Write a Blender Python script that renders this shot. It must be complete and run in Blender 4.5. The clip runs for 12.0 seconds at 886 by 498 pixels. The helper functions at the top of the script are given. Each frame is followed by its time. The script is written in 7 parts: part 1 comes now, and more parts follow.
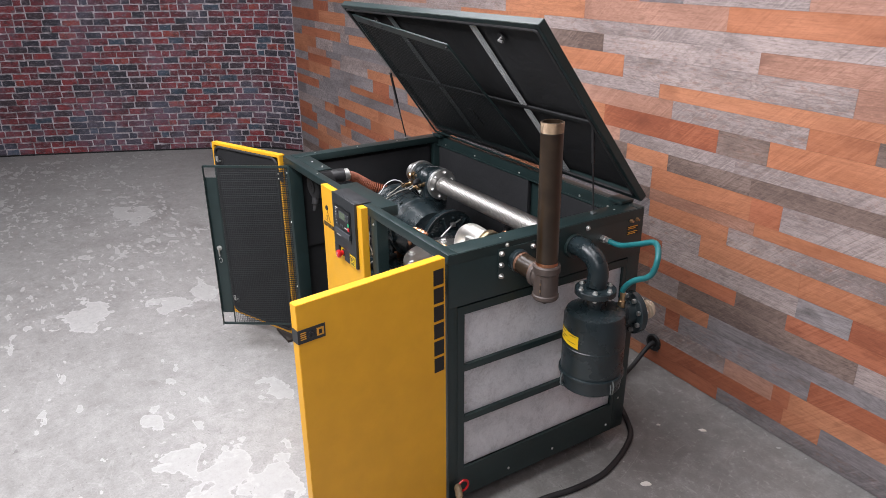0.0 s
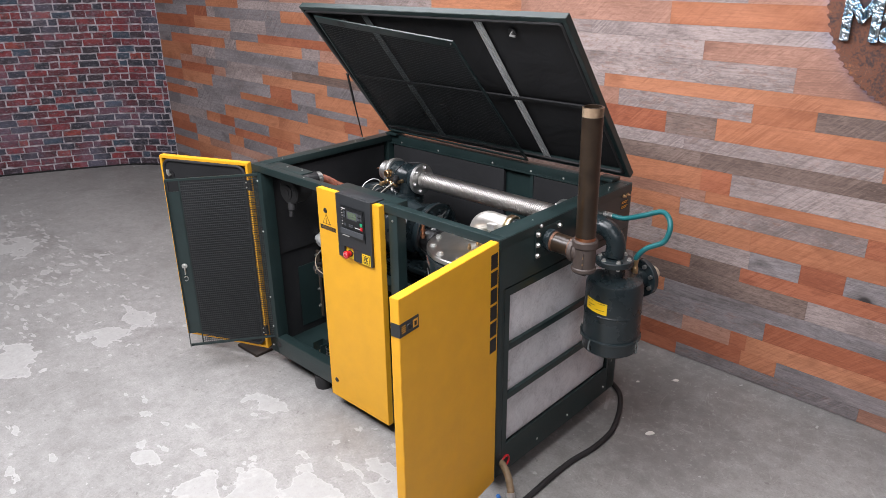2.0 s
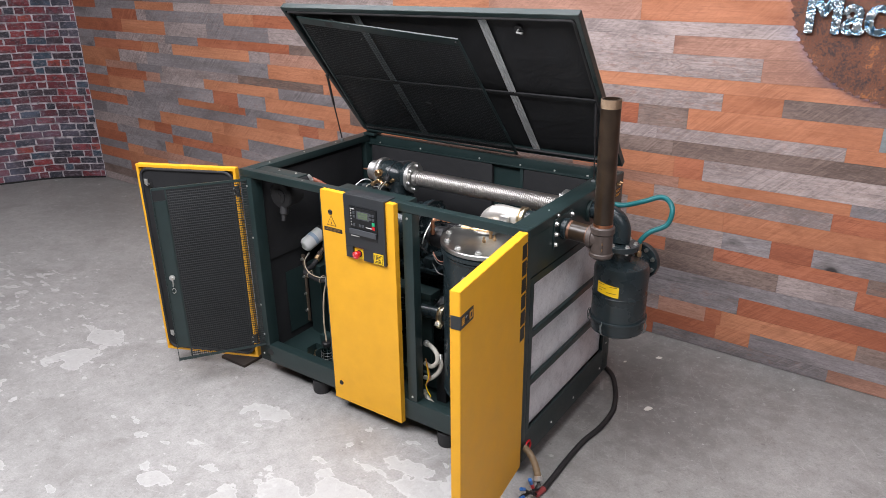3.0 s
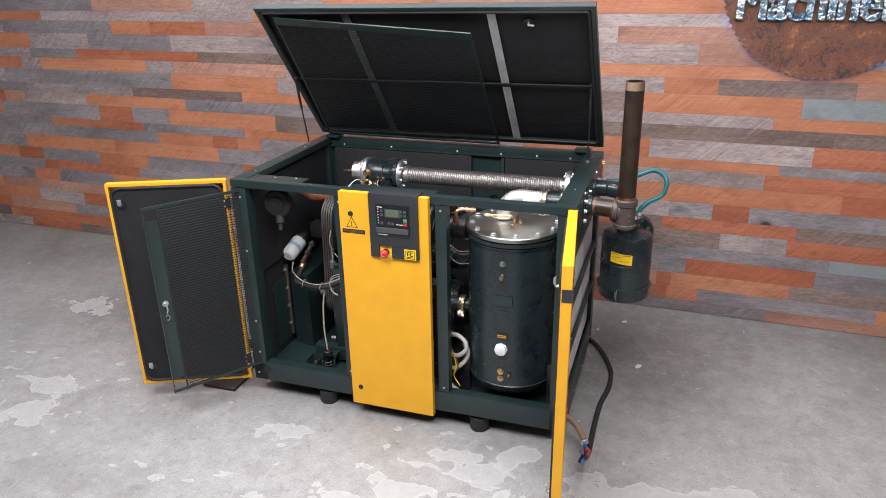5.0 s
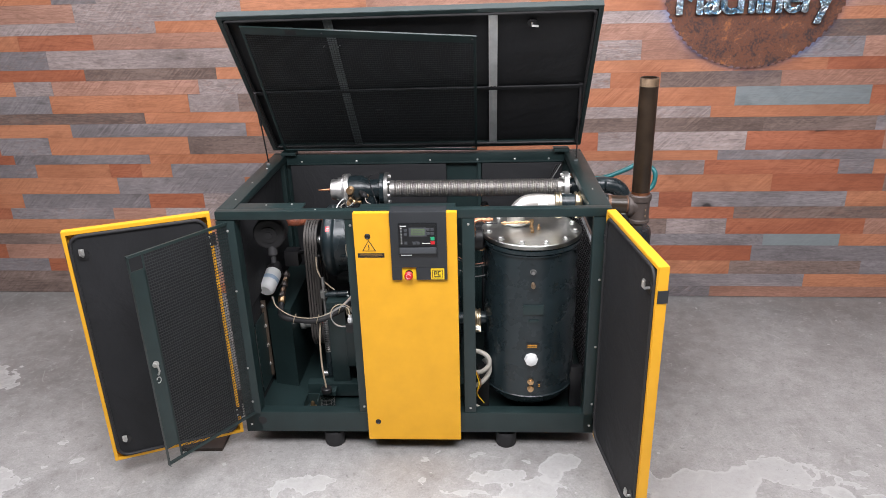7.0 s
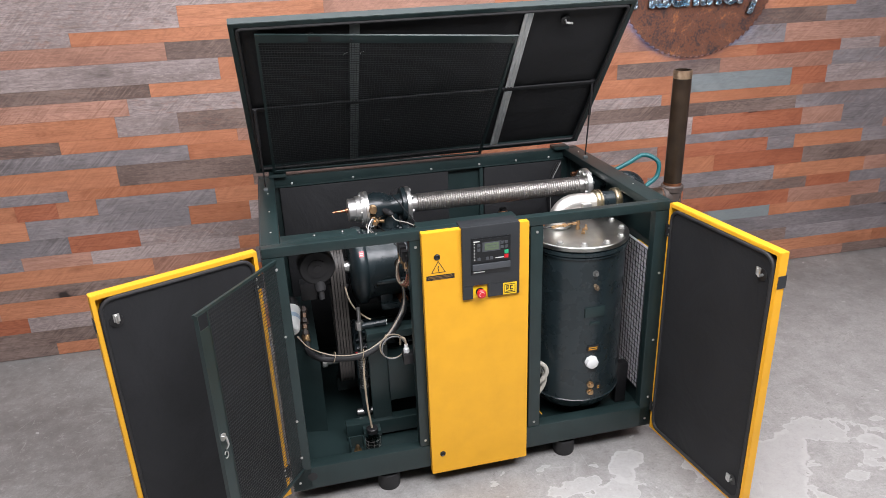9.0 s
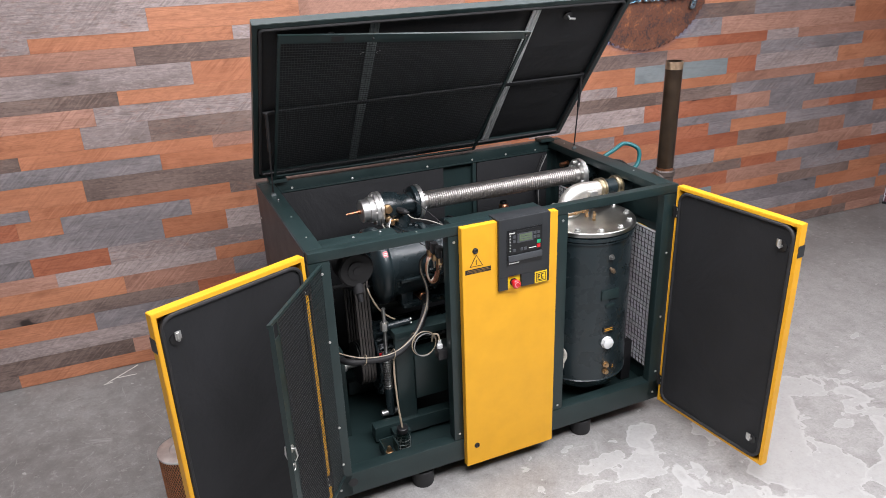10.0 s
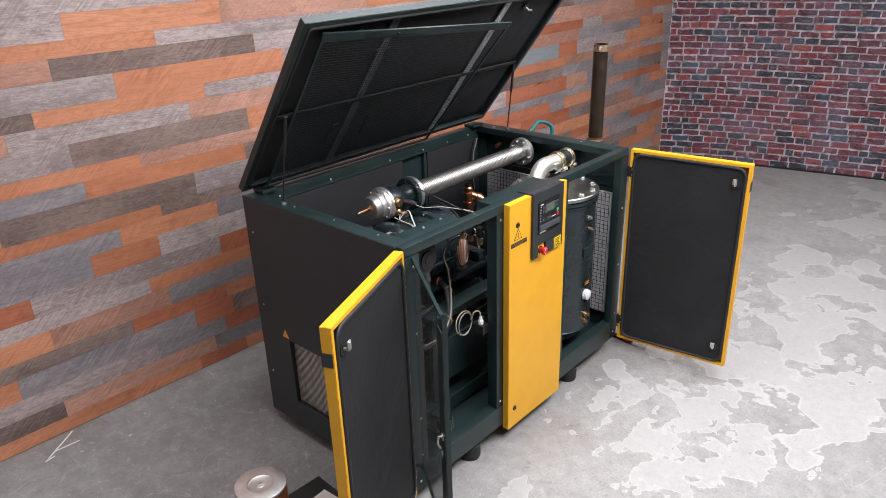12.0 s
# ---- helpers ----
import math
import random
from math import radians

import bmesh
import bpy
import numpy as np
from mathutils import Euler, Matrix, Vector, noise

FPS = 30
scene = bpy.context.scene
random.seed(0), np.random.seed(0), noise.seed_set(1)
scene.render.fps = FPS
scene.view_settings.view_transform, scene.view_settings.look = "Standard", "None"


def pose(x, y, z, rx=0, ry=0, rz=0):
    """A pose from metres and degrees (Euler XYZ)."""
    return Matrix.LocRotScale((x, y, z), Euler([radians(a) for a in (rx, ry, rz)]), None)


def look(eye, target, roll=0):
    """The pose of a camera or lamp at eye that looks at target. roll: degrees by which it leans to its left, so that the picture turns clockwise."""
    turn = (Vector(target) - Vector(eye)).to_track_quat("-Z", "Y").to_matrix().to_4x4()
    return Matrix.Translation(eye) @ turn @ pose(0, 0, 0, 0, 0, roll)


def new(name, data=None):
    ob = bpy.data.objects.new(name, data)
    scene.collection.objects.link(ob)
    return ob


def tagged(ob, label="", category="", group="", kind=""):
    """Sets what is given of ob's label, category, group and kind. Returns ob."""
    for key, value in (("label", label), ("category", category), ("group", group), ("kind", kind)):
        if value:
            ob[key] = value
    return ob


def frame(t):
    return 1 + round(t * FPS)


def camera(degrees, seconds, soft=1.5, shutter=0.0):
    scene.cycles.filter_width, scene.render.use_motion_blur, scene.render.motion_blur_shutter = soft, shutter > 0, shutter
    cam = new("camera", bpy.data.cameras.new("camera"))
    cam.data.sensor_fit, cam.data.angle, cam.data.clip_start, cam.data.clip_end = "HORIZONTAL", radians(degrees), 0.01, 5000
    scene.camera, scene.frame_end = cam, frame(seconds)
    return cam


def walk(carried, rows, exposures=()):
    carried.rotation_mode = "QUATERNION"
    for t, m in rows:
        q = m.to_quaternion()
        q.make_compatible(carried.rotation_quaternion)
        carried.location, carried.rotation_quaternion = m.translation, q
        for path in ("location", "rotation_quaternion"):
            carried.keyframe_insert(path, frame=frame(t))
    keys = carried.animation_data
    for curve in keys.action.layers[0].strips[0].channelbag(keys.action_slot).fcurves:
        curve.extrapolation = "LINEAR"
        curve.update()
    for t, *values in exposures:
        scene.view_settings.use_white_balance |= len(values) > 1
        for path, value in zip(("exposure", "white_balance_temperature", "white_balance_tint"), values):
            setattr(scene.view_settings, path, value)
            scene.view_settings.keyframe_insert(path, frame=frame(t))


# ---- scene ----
cam = camera(63.9, 12.0, soft=0.45)
PATH = [
    (0, (3.117, -1.277, 2.41), (1.521, -0.339, 1.653), -0.4),
    (0.5, (3.042, -1.485, 2.406), (1.501, -0.457, 1.651), -0.4),
    (1, (2.947, -1.666, 2.403), (1.478, -0.539, 1.65), -0.5),
    (1.5, (2.818, -1.854, 2.404), (1.43, -0.628, 1.65), -0.5),
    (2, (2.661, -2.062, 2.402), (1.359, -0.743, 1.649), -0.6),
    (2.5, (2.481, -2.265, 2.396), (1.273, -0.859, 1.645), -0.7),
    (3, (2.296, -2.448, 2.399), (1.199, -0.955, 1.647), -0.7),
    (5, (1.406, -3.031, 2.374), (0.764, -1.29, 1.628), -1.1),
    (5.5, (1.128, -3.111, 2.363), (0.597, -1.331, 1.62), -1.1),
    (6, (0.874, -3.131, 2.367), (0.469, -1.319, 1.623), -1.2),
    (6.5, (0.635, -3.098, 2.376), (0.361, -1.263, 1.629), -1.4),
    (7, (0.396, -3.038, 2.381), (0.248, -1.19, 1.631), -1.6),
    (9, (-0.722, -2.733, 2.396), (-0.349, -0.922, 1.632), -2.1),
    (9.5, (-1.031, -2.668, 2.4), (-0.506, -0.897, 1.633), -2.1),
    (10, (-1.342, -2.584, 2.409), (-0.669, -0.867, 1.636), -2.2),
    (10.5, (-1.67, -2.47, 2.41), (-0.83, -0.829, 1.634), -2.2),
    (11, (-2.006, -2.315, 2.426), (-0.988, -0.782, 1.643), -2.1),
    (11.5, (-2.335, -2.134, 2.427), (-1.157, -0.721, 1.643), -2.1),
    (12, (-2.639, -1.898, 2.438), (-1.317, -0.625, 1.643), -1.9),
]
walk(cam, [(t, look(eye, target, roll)) for t, eye, target, roll in PATH])

# ---- world and light ----
WALL_Y = 1.865
CEIL = 4.3
world = bpy.data.worlds.new("room_air")
scene.world = world
world.use_nodes = True
world.node_tree.nodes["Background"].inputs[0].default_value = (0.8, 0.85, 0.9, 1)
world.node_tree.nodes["Background"].inputs[1].default_value = 0.03


def area_lamp(name, at, target, sx, sy, watts, colour=(1, 0.97, 0.93)):
    data = bpy.data.lights.new(name, "AREA")
    data.shape, data.size, data.size_y, data.energy, data.color = "RECTANGLE", sx, sy, watts, colour
    ob = new(name, data)
    ob.matrix_world = look(at, target)
    return ob


COOL = (0.985, 0.968, 1.02)
area_lamp("softbox_front", (0.25, -2.2, 4.15), (0.25, -2.1, 0.0), 4.0, 1.7, 412, COOL)
area_lamp("softbox_back", (-0.35, 0.3, 4.15), (-0.35, 0.3, 0.0), 4.8, 0.8, 136, COOL)
area_lamp("softbox_left", (-5.0, -0.8, 4.15), (-5.0, -0.7, 0.0), 2.0, 1.6, 52, (0.94, 0.968, 1.04))
area_lamp("softbox_right", (3.6, -1.9, 3.55), (0.9, 0.4, 0.6), 1.8, 1.2, 40, COOL)
scene.view_settings.exposure = 0.0

# ---- materials ----


def node_mat(name):
    m = bpy.data.materials.new(name)
    m.use_nodes = True
    nt = m.node_tree
    return m, nt, nt.nodes["Principled BSDF"]


def add(nt, kind, **kw):
    n = nt.nodes.new(kind)
    for k, v in kw.items():
        n.inputs[k.replace("_", " ")].default_value = v
    return n


def ramp(nt, fac, stops, constant=False):
    n = nt.nodes.new("ShaderNodeValToRGB")
    e = n.color_ramp.elements
    while len(e) < len(stops):
        e.new(0.5)
    for el, (p, c) in zip(e, stops):
        el.position = p
        el.color = (*c, 1) if len(c) == 3 else c
    if constant:
        n.color_ramp.interpolation = "CONSTANT"
    nt.links.new(fac, n.inputs[0])
    return n.outputs[0]


def mix(nt, fac, a, b, mode="MIX"):
    n = nt.nodes.new("ShaderNodeMix")
    n.data_type, n.blend_type = "RGBA", mode
    for sock, v in ((n.inputs[0], fac), (n.inputs[6], a), (n.inputs[7], b)):
        if isinstance(v, (int, float)):
            sock.default_value = v
        elif isinstance(v, tuple):
            sock.default_value = (*v, 1) if len(v) == 3 else v
        else:
            nt.links.new(v, sock)
    return n.outputs[2]


def math_node(nt, op, a, b=0.0, c=None):
    n = nt.nodes.new("ShaderNodeMath")
    n.operation = op
    for i, v in enumerate((a, b) if c is None else (a, b, c)):
        if isinstance(v, (int, float)):
            n.inputs[i].default_value = v
        else:
            nt.links.new(v, n.inputs[i])
    return n.outputs[0]


def noise_tex(nt, scale, detail=4, rough=0.55, stretch=(1, 1, 1), offset=None, distort=0.0):
    geo = nt.nodes.new("ShaderNodeNewGeometry")
    mp = nt.nodes.new("ShaderNodeMapping")
    mp.inputs["Scale"].default_value = stretch
    nt.links.new(geo.outputs["Position"], mp.inputs["Vector"])
    if offset is not None:
        nt.links.new(offset, mp.inputs["Location"])
    n = add(nt, "ShaderNodeTexNoise", Scale=scale, Detail=detail, Roughness=rough, Distortion=distort)
    nt.links.new(mp.outputs[0], n.inputs["Vector"])
    return n.outputs["Fac"]


def bump(nt, bsdf, height, strength=0.2, distance=0.01):
    b = add(nt, "ShaderNodeBump", Strength=strength, Distance=distance)
    nt.links.new(height, b.inputs["Height"])
    nt.links.new(b.outputs[0], bsdf.inputs["Normal"])


def paint(name, colour, rough=0.35, metal=0.0, vary=0.12, scale=9.0, spec=0.5, bumpy=0.0, fine=160.0):
    """Painted, rubber or metal surface with broad tonal drift, fine grain and uneven gloss."""
    m, nt, b = node_mat(name)
    big = noise_tex(nt, scale, 5)
    small = noise_tex(nt, fine, 3)
    lo = tuple(max(0.0, c * (1 - vary)) for c in colour)
    hi = tuple(min(1.0, c * (1 + vary)) for c in colour)
    col = ramp(nt, big, [(0.3, lo), (0.7, hi)])
    col = mix(nt, math_node(nt, "MULTIPLY", small, vary * 0.6), col, lo)
    nt.links.new(col, b.inputs["Base Color"])
    b.inputs["Metallic"].default_value = metal
    r = nt.nodes.new("ShaderNodeMapRange")
    r.inputs[3].default_value, r.inputs[4].default_value = rough * 0.8, min(1, rough * 1.25)
    nt.links.new(big, r.inputs[0])
    nt.links.new(r.outputs[0], b.inputs["Roughness"])
    b.inputs["Specular IOR Level"].default_value = spec
    if bumpy:
        bump(nt, b, small, bumpy, 0.004)
    return m


GREEN = paint("anthracite_green_paint", (0.0125, 0.0245, 0.0245), 0.36, vary=0.15, bumpy=0.05, fine=300)
GREEN_CAST = paint("green_painted_casting", (0.0128, 0.0206, 0.0236), 0.27, vary=0.25, bumpy=0.18, fine=220)
MESH_DARK = paint("dark_wire", (0.013, 0.016, 0.017), 0.42, vary=0.2)
YELLOW = paint("yellow_powder_coat", (0.70, 0.354, 0.021), 0.40, vary=0.05, bumpy=0.04, fine=400, spec=0.32)
PANEL_GREY = paint("dark_grey_plastic", (0.021, 0.0235, 0.026), 0.45, vary=0.1, bumpy=0.05, fine=500)
END_SKIN = paint("dark_slate_paint", (0.022, 0.026, 0.030), 0.45, vary=0.12, bumpy=0.05, fine=400)
BLACK = paint("black_plastic", (0.010, 0.010, 0.011), 0.45, vary=0.2)
RUBBER = paint("black_rubber", (0.014, 0.014, 0.015), 0.62, vary=0.3, bumpy=0.15)
ZINC = paint("zinc_plated_steel", (0.66, 0.66, 0.64), 0.42, 1.0, vary=0.15, scale=25)
STEEL = paint("machined_aluminium", (0.78, 0.77, 0.75), 0.42, 1.0, vary=0.08, scale=14)
PLATE = paint("brushed_steel_plate", (0.43, 0.43, 0.41), 0.33, 1.0, vary=0.2, scale=10)
STAINLESS = paint("stainless_bellows", (0.55, 0.53, 0.51), 0.42, 1.0, vary=0.05, scale=30)
SATIN = paint("satin_stainless", (0.78, 0.75, 0.70), 0.48, 1.0, vary=0.1, scale=18)
BRASS = paint("brass", (0.57, 0.38, 0.21), 0.34, 1.0, vary=0.2, scale=40)
COPPER = paint("copper", (0.60, 0.28, 0.16), 0.34, 1.0, vary=0.25, scale=40)
PIPE_BROWN = paint("brown_lacquered_pipe", (0.026, 0.0165, 0.010), 0.30, 0.0, vary=0.45, scale=14, bumpy=0.1)
CAST_IRON = paint("malleable_iron", (0.062, 0.048, 0.042), 0.5, 0.1, vary=0.25, scale=22, bumpy=0.2)
BARE_PIPE = paint("bare_pipe_end", (0.34, 0.25, 0.17), 0.4, 0.8, vary=0.3, scale=40)
RUSTY_THREAD = paint("rusty_pipe_thread", (0.15, 0.075, 0.045), 0.5, 0.4, vary=0.3, scale=40)
TEAL = paint("teal_hose", (0.010, 0.13, 0.14), 0.4, vary=0.15)
RED_HOSE = paint("rust_red_hose", (0.205, 0.055, 0.024), 0.55, vary=0.3, scale=20)
WHITE_PLASTIC = paint("white_plastic", (0.72, 0.73, 0.72), 0.4, vary=0.06)
CREAM = paint("cream_cable", (0.34, 0.28, 0.20), 0.45, vary=0.2, scale=30)
GREY_HOSE = paint("grey_hose", (0.40, 0.38, 0.33), 0.45, vary=0.12)
RED = paint("red_plastic", (0.52, 0.012, 0.018), 0.3, vary=0.1)
GREENKEY = paint("green_key", (0.02, 0.34, 0.16), 0.4)
LCD = paint("lcd_glass", (0.10, 0.135, 0.085), 0.2, vary=0.05)
LABEL_Y = paint("yellow_label", (0.80, 0.52, 0.01), 0.4, vary=0.05)
LABEL_O = paint("orange_label", (0.62, 0.30, 0.03), 0.4, vary=0.1)
NOTICE_PRINT = paint("faded_orange_print", (0.22, 0.12, 0.03), 0.5, vary=0.2)
LABEL_W = paint("pale_label", (0.55, 0.55, 0.53), 0.5, vary=0.1)
BLUE = paint("blue_sleeve", (0.02, 0.13, 0.42), 0.4)
BELT = paint("v_belt_rubber", (0.058, 0.052, 0.047), 0.6, vary=0.25, bumpy=0.2)
SPRING = paint("spring_steel", (0.36, 0.36, 0.35), 0.35, 0.9, vary=0.2)
DARKWOOD = paint("worn_board", (0.16, 0.085, 0.05), 0.6, vary=0.35, scale=12)
PINK = paint("pink_wire", (0.55, 0.24, 0.17), 0.45, vary=0.2, scale=30)
PALE_WIRE = paint("pale_wire", (0.52, 0.45, 0.36), 0.45, vary=0.15, scale=30)
BROWN_WIRE = paint("brown_wire", (0.34, 0.17, 0.09), 0.45, vary=0.2, scale=30)
WIRE_GREY = paint("grey_wire", (0.20, 0.20, 0.195), 0.45, vary=0.2, scale=30)
KEY_GREY = paint("grey_key", (0.055, 0.060, 0.066), 0.4, vary=0.1)
BEZEL = paint("black_bezel", (0.008, 0.009, 0.010), 0.3, vary=0.1)
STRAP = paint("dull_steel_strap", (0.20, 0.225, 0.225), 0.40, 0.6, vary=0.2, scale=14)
# paler copy of the strap steel, with a lamp's reflection put into its colour
LIT_STRAP = paint("lit_steel_strap", (0.58, 0.60, 0.60), 0.38, 0.45, vary=0.15, scale=14)
CLAMP = paint("yellow_passivated_steel", (0.54, 0.46, 0.32), 0.34, 1.0, vary=0.2, scale=30)
CARD = paint("pale_card", (0.62, 0.60, 0.56), 0.7, vary=0.06)


def foam_mat(name, colour, scale):
    m, nt, b = node_mat(name)
    big = noise_tex(nt, 3.2, 4, 0.6, distort=0.6)
    fine = noise_tex(nt, scale, 3)
    col = ramp(nt, big, [(0.3, tuple(c * 0.75 for c in colour)), (0.75, tuple(c * 1.35 for c in colour))])
    nt.links.new(col, b.inputs["Base Color"])
    b.inputs["Roughness"].default_value = 0.72
    b.inputs["Specular IOR Level"].default_value = 0.4
    h = math_node(nt, "ADD", math_node(nt, "MULTIPLY", big, 2.2), math_node(nt, "MULTIPLY", fine, 0.12))
    bump(nt, b, h, 0.28, 0.02)
    return m


FOAM = foam_mat("black_sound_foam", (0.0100, 0.0106, 0.0120), 140)


def fleece_mat():
    m, nt, b = node_mat("white_filter_fleece")
    big = noise_tex(nt, 11, 6, 0.72, distort=0.6)
    fibre = noise_tex(nt, 70, 5, 0.75, distort=1.2)
    f = math_node(nt, "ADD", math_node(nt, "MULTIPLY", big, 0.5), math_node(nt, "MULTIPLY", fibre, 0.5))
    nt.links.new(ramp(nt, f, [(0.36, (0.50, 0.49, 0.505)), (0.50, (0.76, 0.76, 0.78)), (0.64, (0.90, 0.90, 0.92))]), b.inputs["Base Color"])
    b.inputs["Roughness"].default_value = 0.95
    bump(nt, b, f, 0.6, 0.012)
    # thin fibre lets some light through
    tr = nt.nodes.new("ShaderNodeBsdfTranslucent")
    tr.inputs["Color"].default_value = (0.85, 0.85, 0.86, 1)
    mx = nt.nodes.new("ShaderNodeMixShader")
    mx.inputs[0].default_value = 0.28
    nt.links.new(b.outputs[0], mx.inputs[1])
    nt.links.new(tr.outputs[0], mx.inputs[2])
    nt.links.new(mx.outputs[0], nt.nodes["Material Output"].inputs["Surface"])
    return m


FLEECE = fleece_mat()


def rust_mat():
    m, nt, b = node_mat("rusted_steel")
    cloud = noise_tex(nt, 3.2, 6, 0.65, distort=0.6)
    a = noise_tex(nt, 11, 8, 0.72, distort=0.8)
    c = noise_tex(nt, 70, 5, 0.75, distort=0.4)
    f = math_node(nt, "ADD", math_node(nt, "ADD", math_node(nt, "MULTIPLY", cloud, 0.3), math_node(nt, "MULTIPLY", a, 0.4)), math_node(nt, "MULTIPLY", c, 0.3))
    col = ramp(nt, f, [(0.42, (0.050, 0.032, 0.032)), (0.465, (0.100, 0.048, 0.036)), (0.50, (0.185, 0.066, 0.032)), (0.53, (0.120, 0.060, 0.046)), (0.58, (0.34, 0.125, 0.046))])
    col = mix(nt, ramp(nt, noise_tex(nt, 5.0, 5, 0.6), [(0.62, (0, 0, 0)), (0.72, (0.7, 0.7, 0.7))]), col, (0.055, 0.050, 0.052))
    nt.links.new(col, b.inputs["Base Color"])
    b.inputs["Roughness"].default_value, b.inputs["Metallic"].default_value = 0.6, 0.2
    bump(nt, b, f, 0.35, 0.006)
    return m


RUST = rust_mat()


def chrome_blue():
    m, nt, b = node_mat("heat_blued_chrome")
    a = noise_tex(nt, 22, 3, distort=1.4)
    nt.links.new(ramp(nt, a, [(0.32, (0.10, 0.26, 0.44)), (0.45, (0.32, 0.47, 0.58)), (0.66, (0.66, 0.73, 0.77))]), b.inputs["Base Color"])
    b.inputs["Metallic"].default_value, b.inputs["Roughness"].default_value = 1.0, 0.2
    bump(nt, b, a, 0.6, 0.02)
    return m


CHROME = chrome_blue()


def glow_mat(name, colour, strength):
    m, nt, b = node_mat(name)
    b.inputs["Emission Color"].default_value = (*colour, 1)
    b.inputs["Emission Strength"].default_value = strength
    return m


LED_BLUE = glow_mat("blue_led", (0.12, 0.36, 1.0), 16.0)


def glass_mat():
    m, nt, b = node_mat("jar_glass")
    b.inputs["Base Color"].default_value = (0.85, 0.9, 0.9, 1)
    b.inputs["Transmission Weight"].default_value, b.inputs["Roughness"].default_value = 1.0, 0.03
    return m


GLASS = glass_mat()

# Pale patches on the slab: centre x, y and radius.
PATCHES = [(-0.53, -0.30, 0.10), (0.27, -0.56, 0.13), (0.08, -0.75, 0.19), (-0.14, -0.93, 0.13), (-0.60, -0.99, 0.08), (0.39, -0.20, 0.10), (-2.06, -0.63, 0.17), (-2.19, -1.19, 0.2), (-2.13, -0.35, 0.12),
           (-2.8, 0.6, 0.16), (-4.4, -0.5, 0.25), (1.12, -0.22, 0.12), (1.33, -0.68, 0.2), (2.18, -0.8, 0.22), (0.44, -0.94, 0.2), (0.55, -0.27, 0.12), (0.71, -0.67, 0.2),
           (1.33, -1.22, 0.28), (1.8, -0.1, 0.15), (1.24, -0.45, 0.14)]


def concrete_mat():
    m, nt, b = node_mat("worn_concrete")
    cloud = noise_tex(nt, 1.1, 7, 0.62, distort=0.3)
    mid = noise_tex(nt, 9, 8, 0.7, distort=0.2)
    fine = noise_tex(nt, 85, 6, 0.75)
    base = math_node(nt, "ADD", math_node(nt, "MULTIPLY", cloud, 0.45), math_node(nt, "MULTIPLY", mid, 0.55))
    col = ramp(nt, base, [(0.34, (0.128, 0.123, 0.117)), (0.47, (0.178, 0.172, 0.165)), (0.56, (0.222, 0.217, 0.209)), (0.68, (0.275, 0.27, 0.262))])
    geo = nt.nodes.new("ShaderNodeNewGeometry")
    sep = nt.nodes.new("ShaderNodeSeparateXYZ")
    nt.links.new(geo.outputs["Position"], sep.inputs[0])

    def band(sock, a0, a1, lo, hi):
        n = nt.nodes.new("ShaderNodeMapRange")
        n.interpolation_type = "SMOOTHSTEP"
        for k, v in zip((1, 2, 3, 4), (a0, a1, lo, hi)):
            n.inputs[k].default_value = v
        nt.links.new(sock, n.inputs[0])
        return n.outputs[0]

    # paler tone over the open front of the slab, with a drifting edge
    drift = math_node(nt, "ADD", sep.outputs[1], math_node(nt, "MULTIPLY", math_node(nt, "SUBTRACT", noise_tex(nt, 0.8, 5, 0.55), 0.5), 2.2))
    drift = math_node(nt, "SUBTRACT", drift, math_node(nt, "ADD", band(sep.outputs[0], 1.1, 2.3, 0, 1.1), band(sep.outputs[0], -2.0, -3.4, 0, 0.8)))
    pale_zone = math_node(nt, "MULTIPLY", band(drift, 0.9, -0.5, 0, 1), math_node(nt, "ADD", math_node(nt, "MULTIPLY", mid, 0.9), 0.2))
    # weaker towards low x and towards the very front
    pale_zone = math_node(nt, "MULTIPLY", pale_zone, math_node(nt, "MULTIPLY", band(sep.outputs[0], -2.6, -0.6, 0.68, 1.0), band(sep.outputs[1], -0.6, -1.3, 1.0, 0.66)))
    col = mix(nt, pale_zone, col, (0.385, 0.378, 0.366))
    stain = noise_tex(nt, 2.6, 7, 0.68, distort=0.3)
    col = mix(nt, ramp(nt, stain, [(0.52, (0, 0, 0)), (0.68, (0.42, 0.42, 0.42))]), col, (0.150, 0.138, 0.132))
    grit = noise_tex(nt, 28, 7, 0.72)
    col = mix(nt, ramp(nt, grit, [(0.54, (0, 0, 0)), (0.70, (0.45, 0.45, 0.45))]), col, (0.125, 0.118, 0.112))
    col = mix(nt, ramp(nt, grit, [(0.32, (0.4, 0.4, 0.4)), (0.44, (0, 0, 0))]), col, (0.42, 0.412, 0.40))
    col = mix(nt, ramp(nt, fine, [(0.42, (0, 0, 0)), (0.66, (0.34, 0.34, 0.34))]), col, (0.11, 0.107, 0.102))
    # pale skim coat: broad worn sheets on one side of the slab, small flakes elsewhere
    sheet_zone = math_node(nt, "MULTIPLY", band(sep.outputs[0], -0.2, 1.2, 0, 1), band(sep.outputs[1], 0.5, -0.6, 0, 1))
    sheet = math_node(nt, "ADD", noise_tex(nt, 2.1, 5, 0.46, distort=0.25), math_node(nt, "SUBTRACT", math_node(nt, "MULTIPLY", sheet_zone, 0.245), 0.13))
    flake_zone = band(sep.outputs[1], 0.7, -0.25, -0.2, 0.012)
    cluster = math_node(nt, "MULTIPLY", math_node(nt, "SUBTRACT", noise_tex(nt, 0.7, 3, 0.5), 0.5), 0.4)
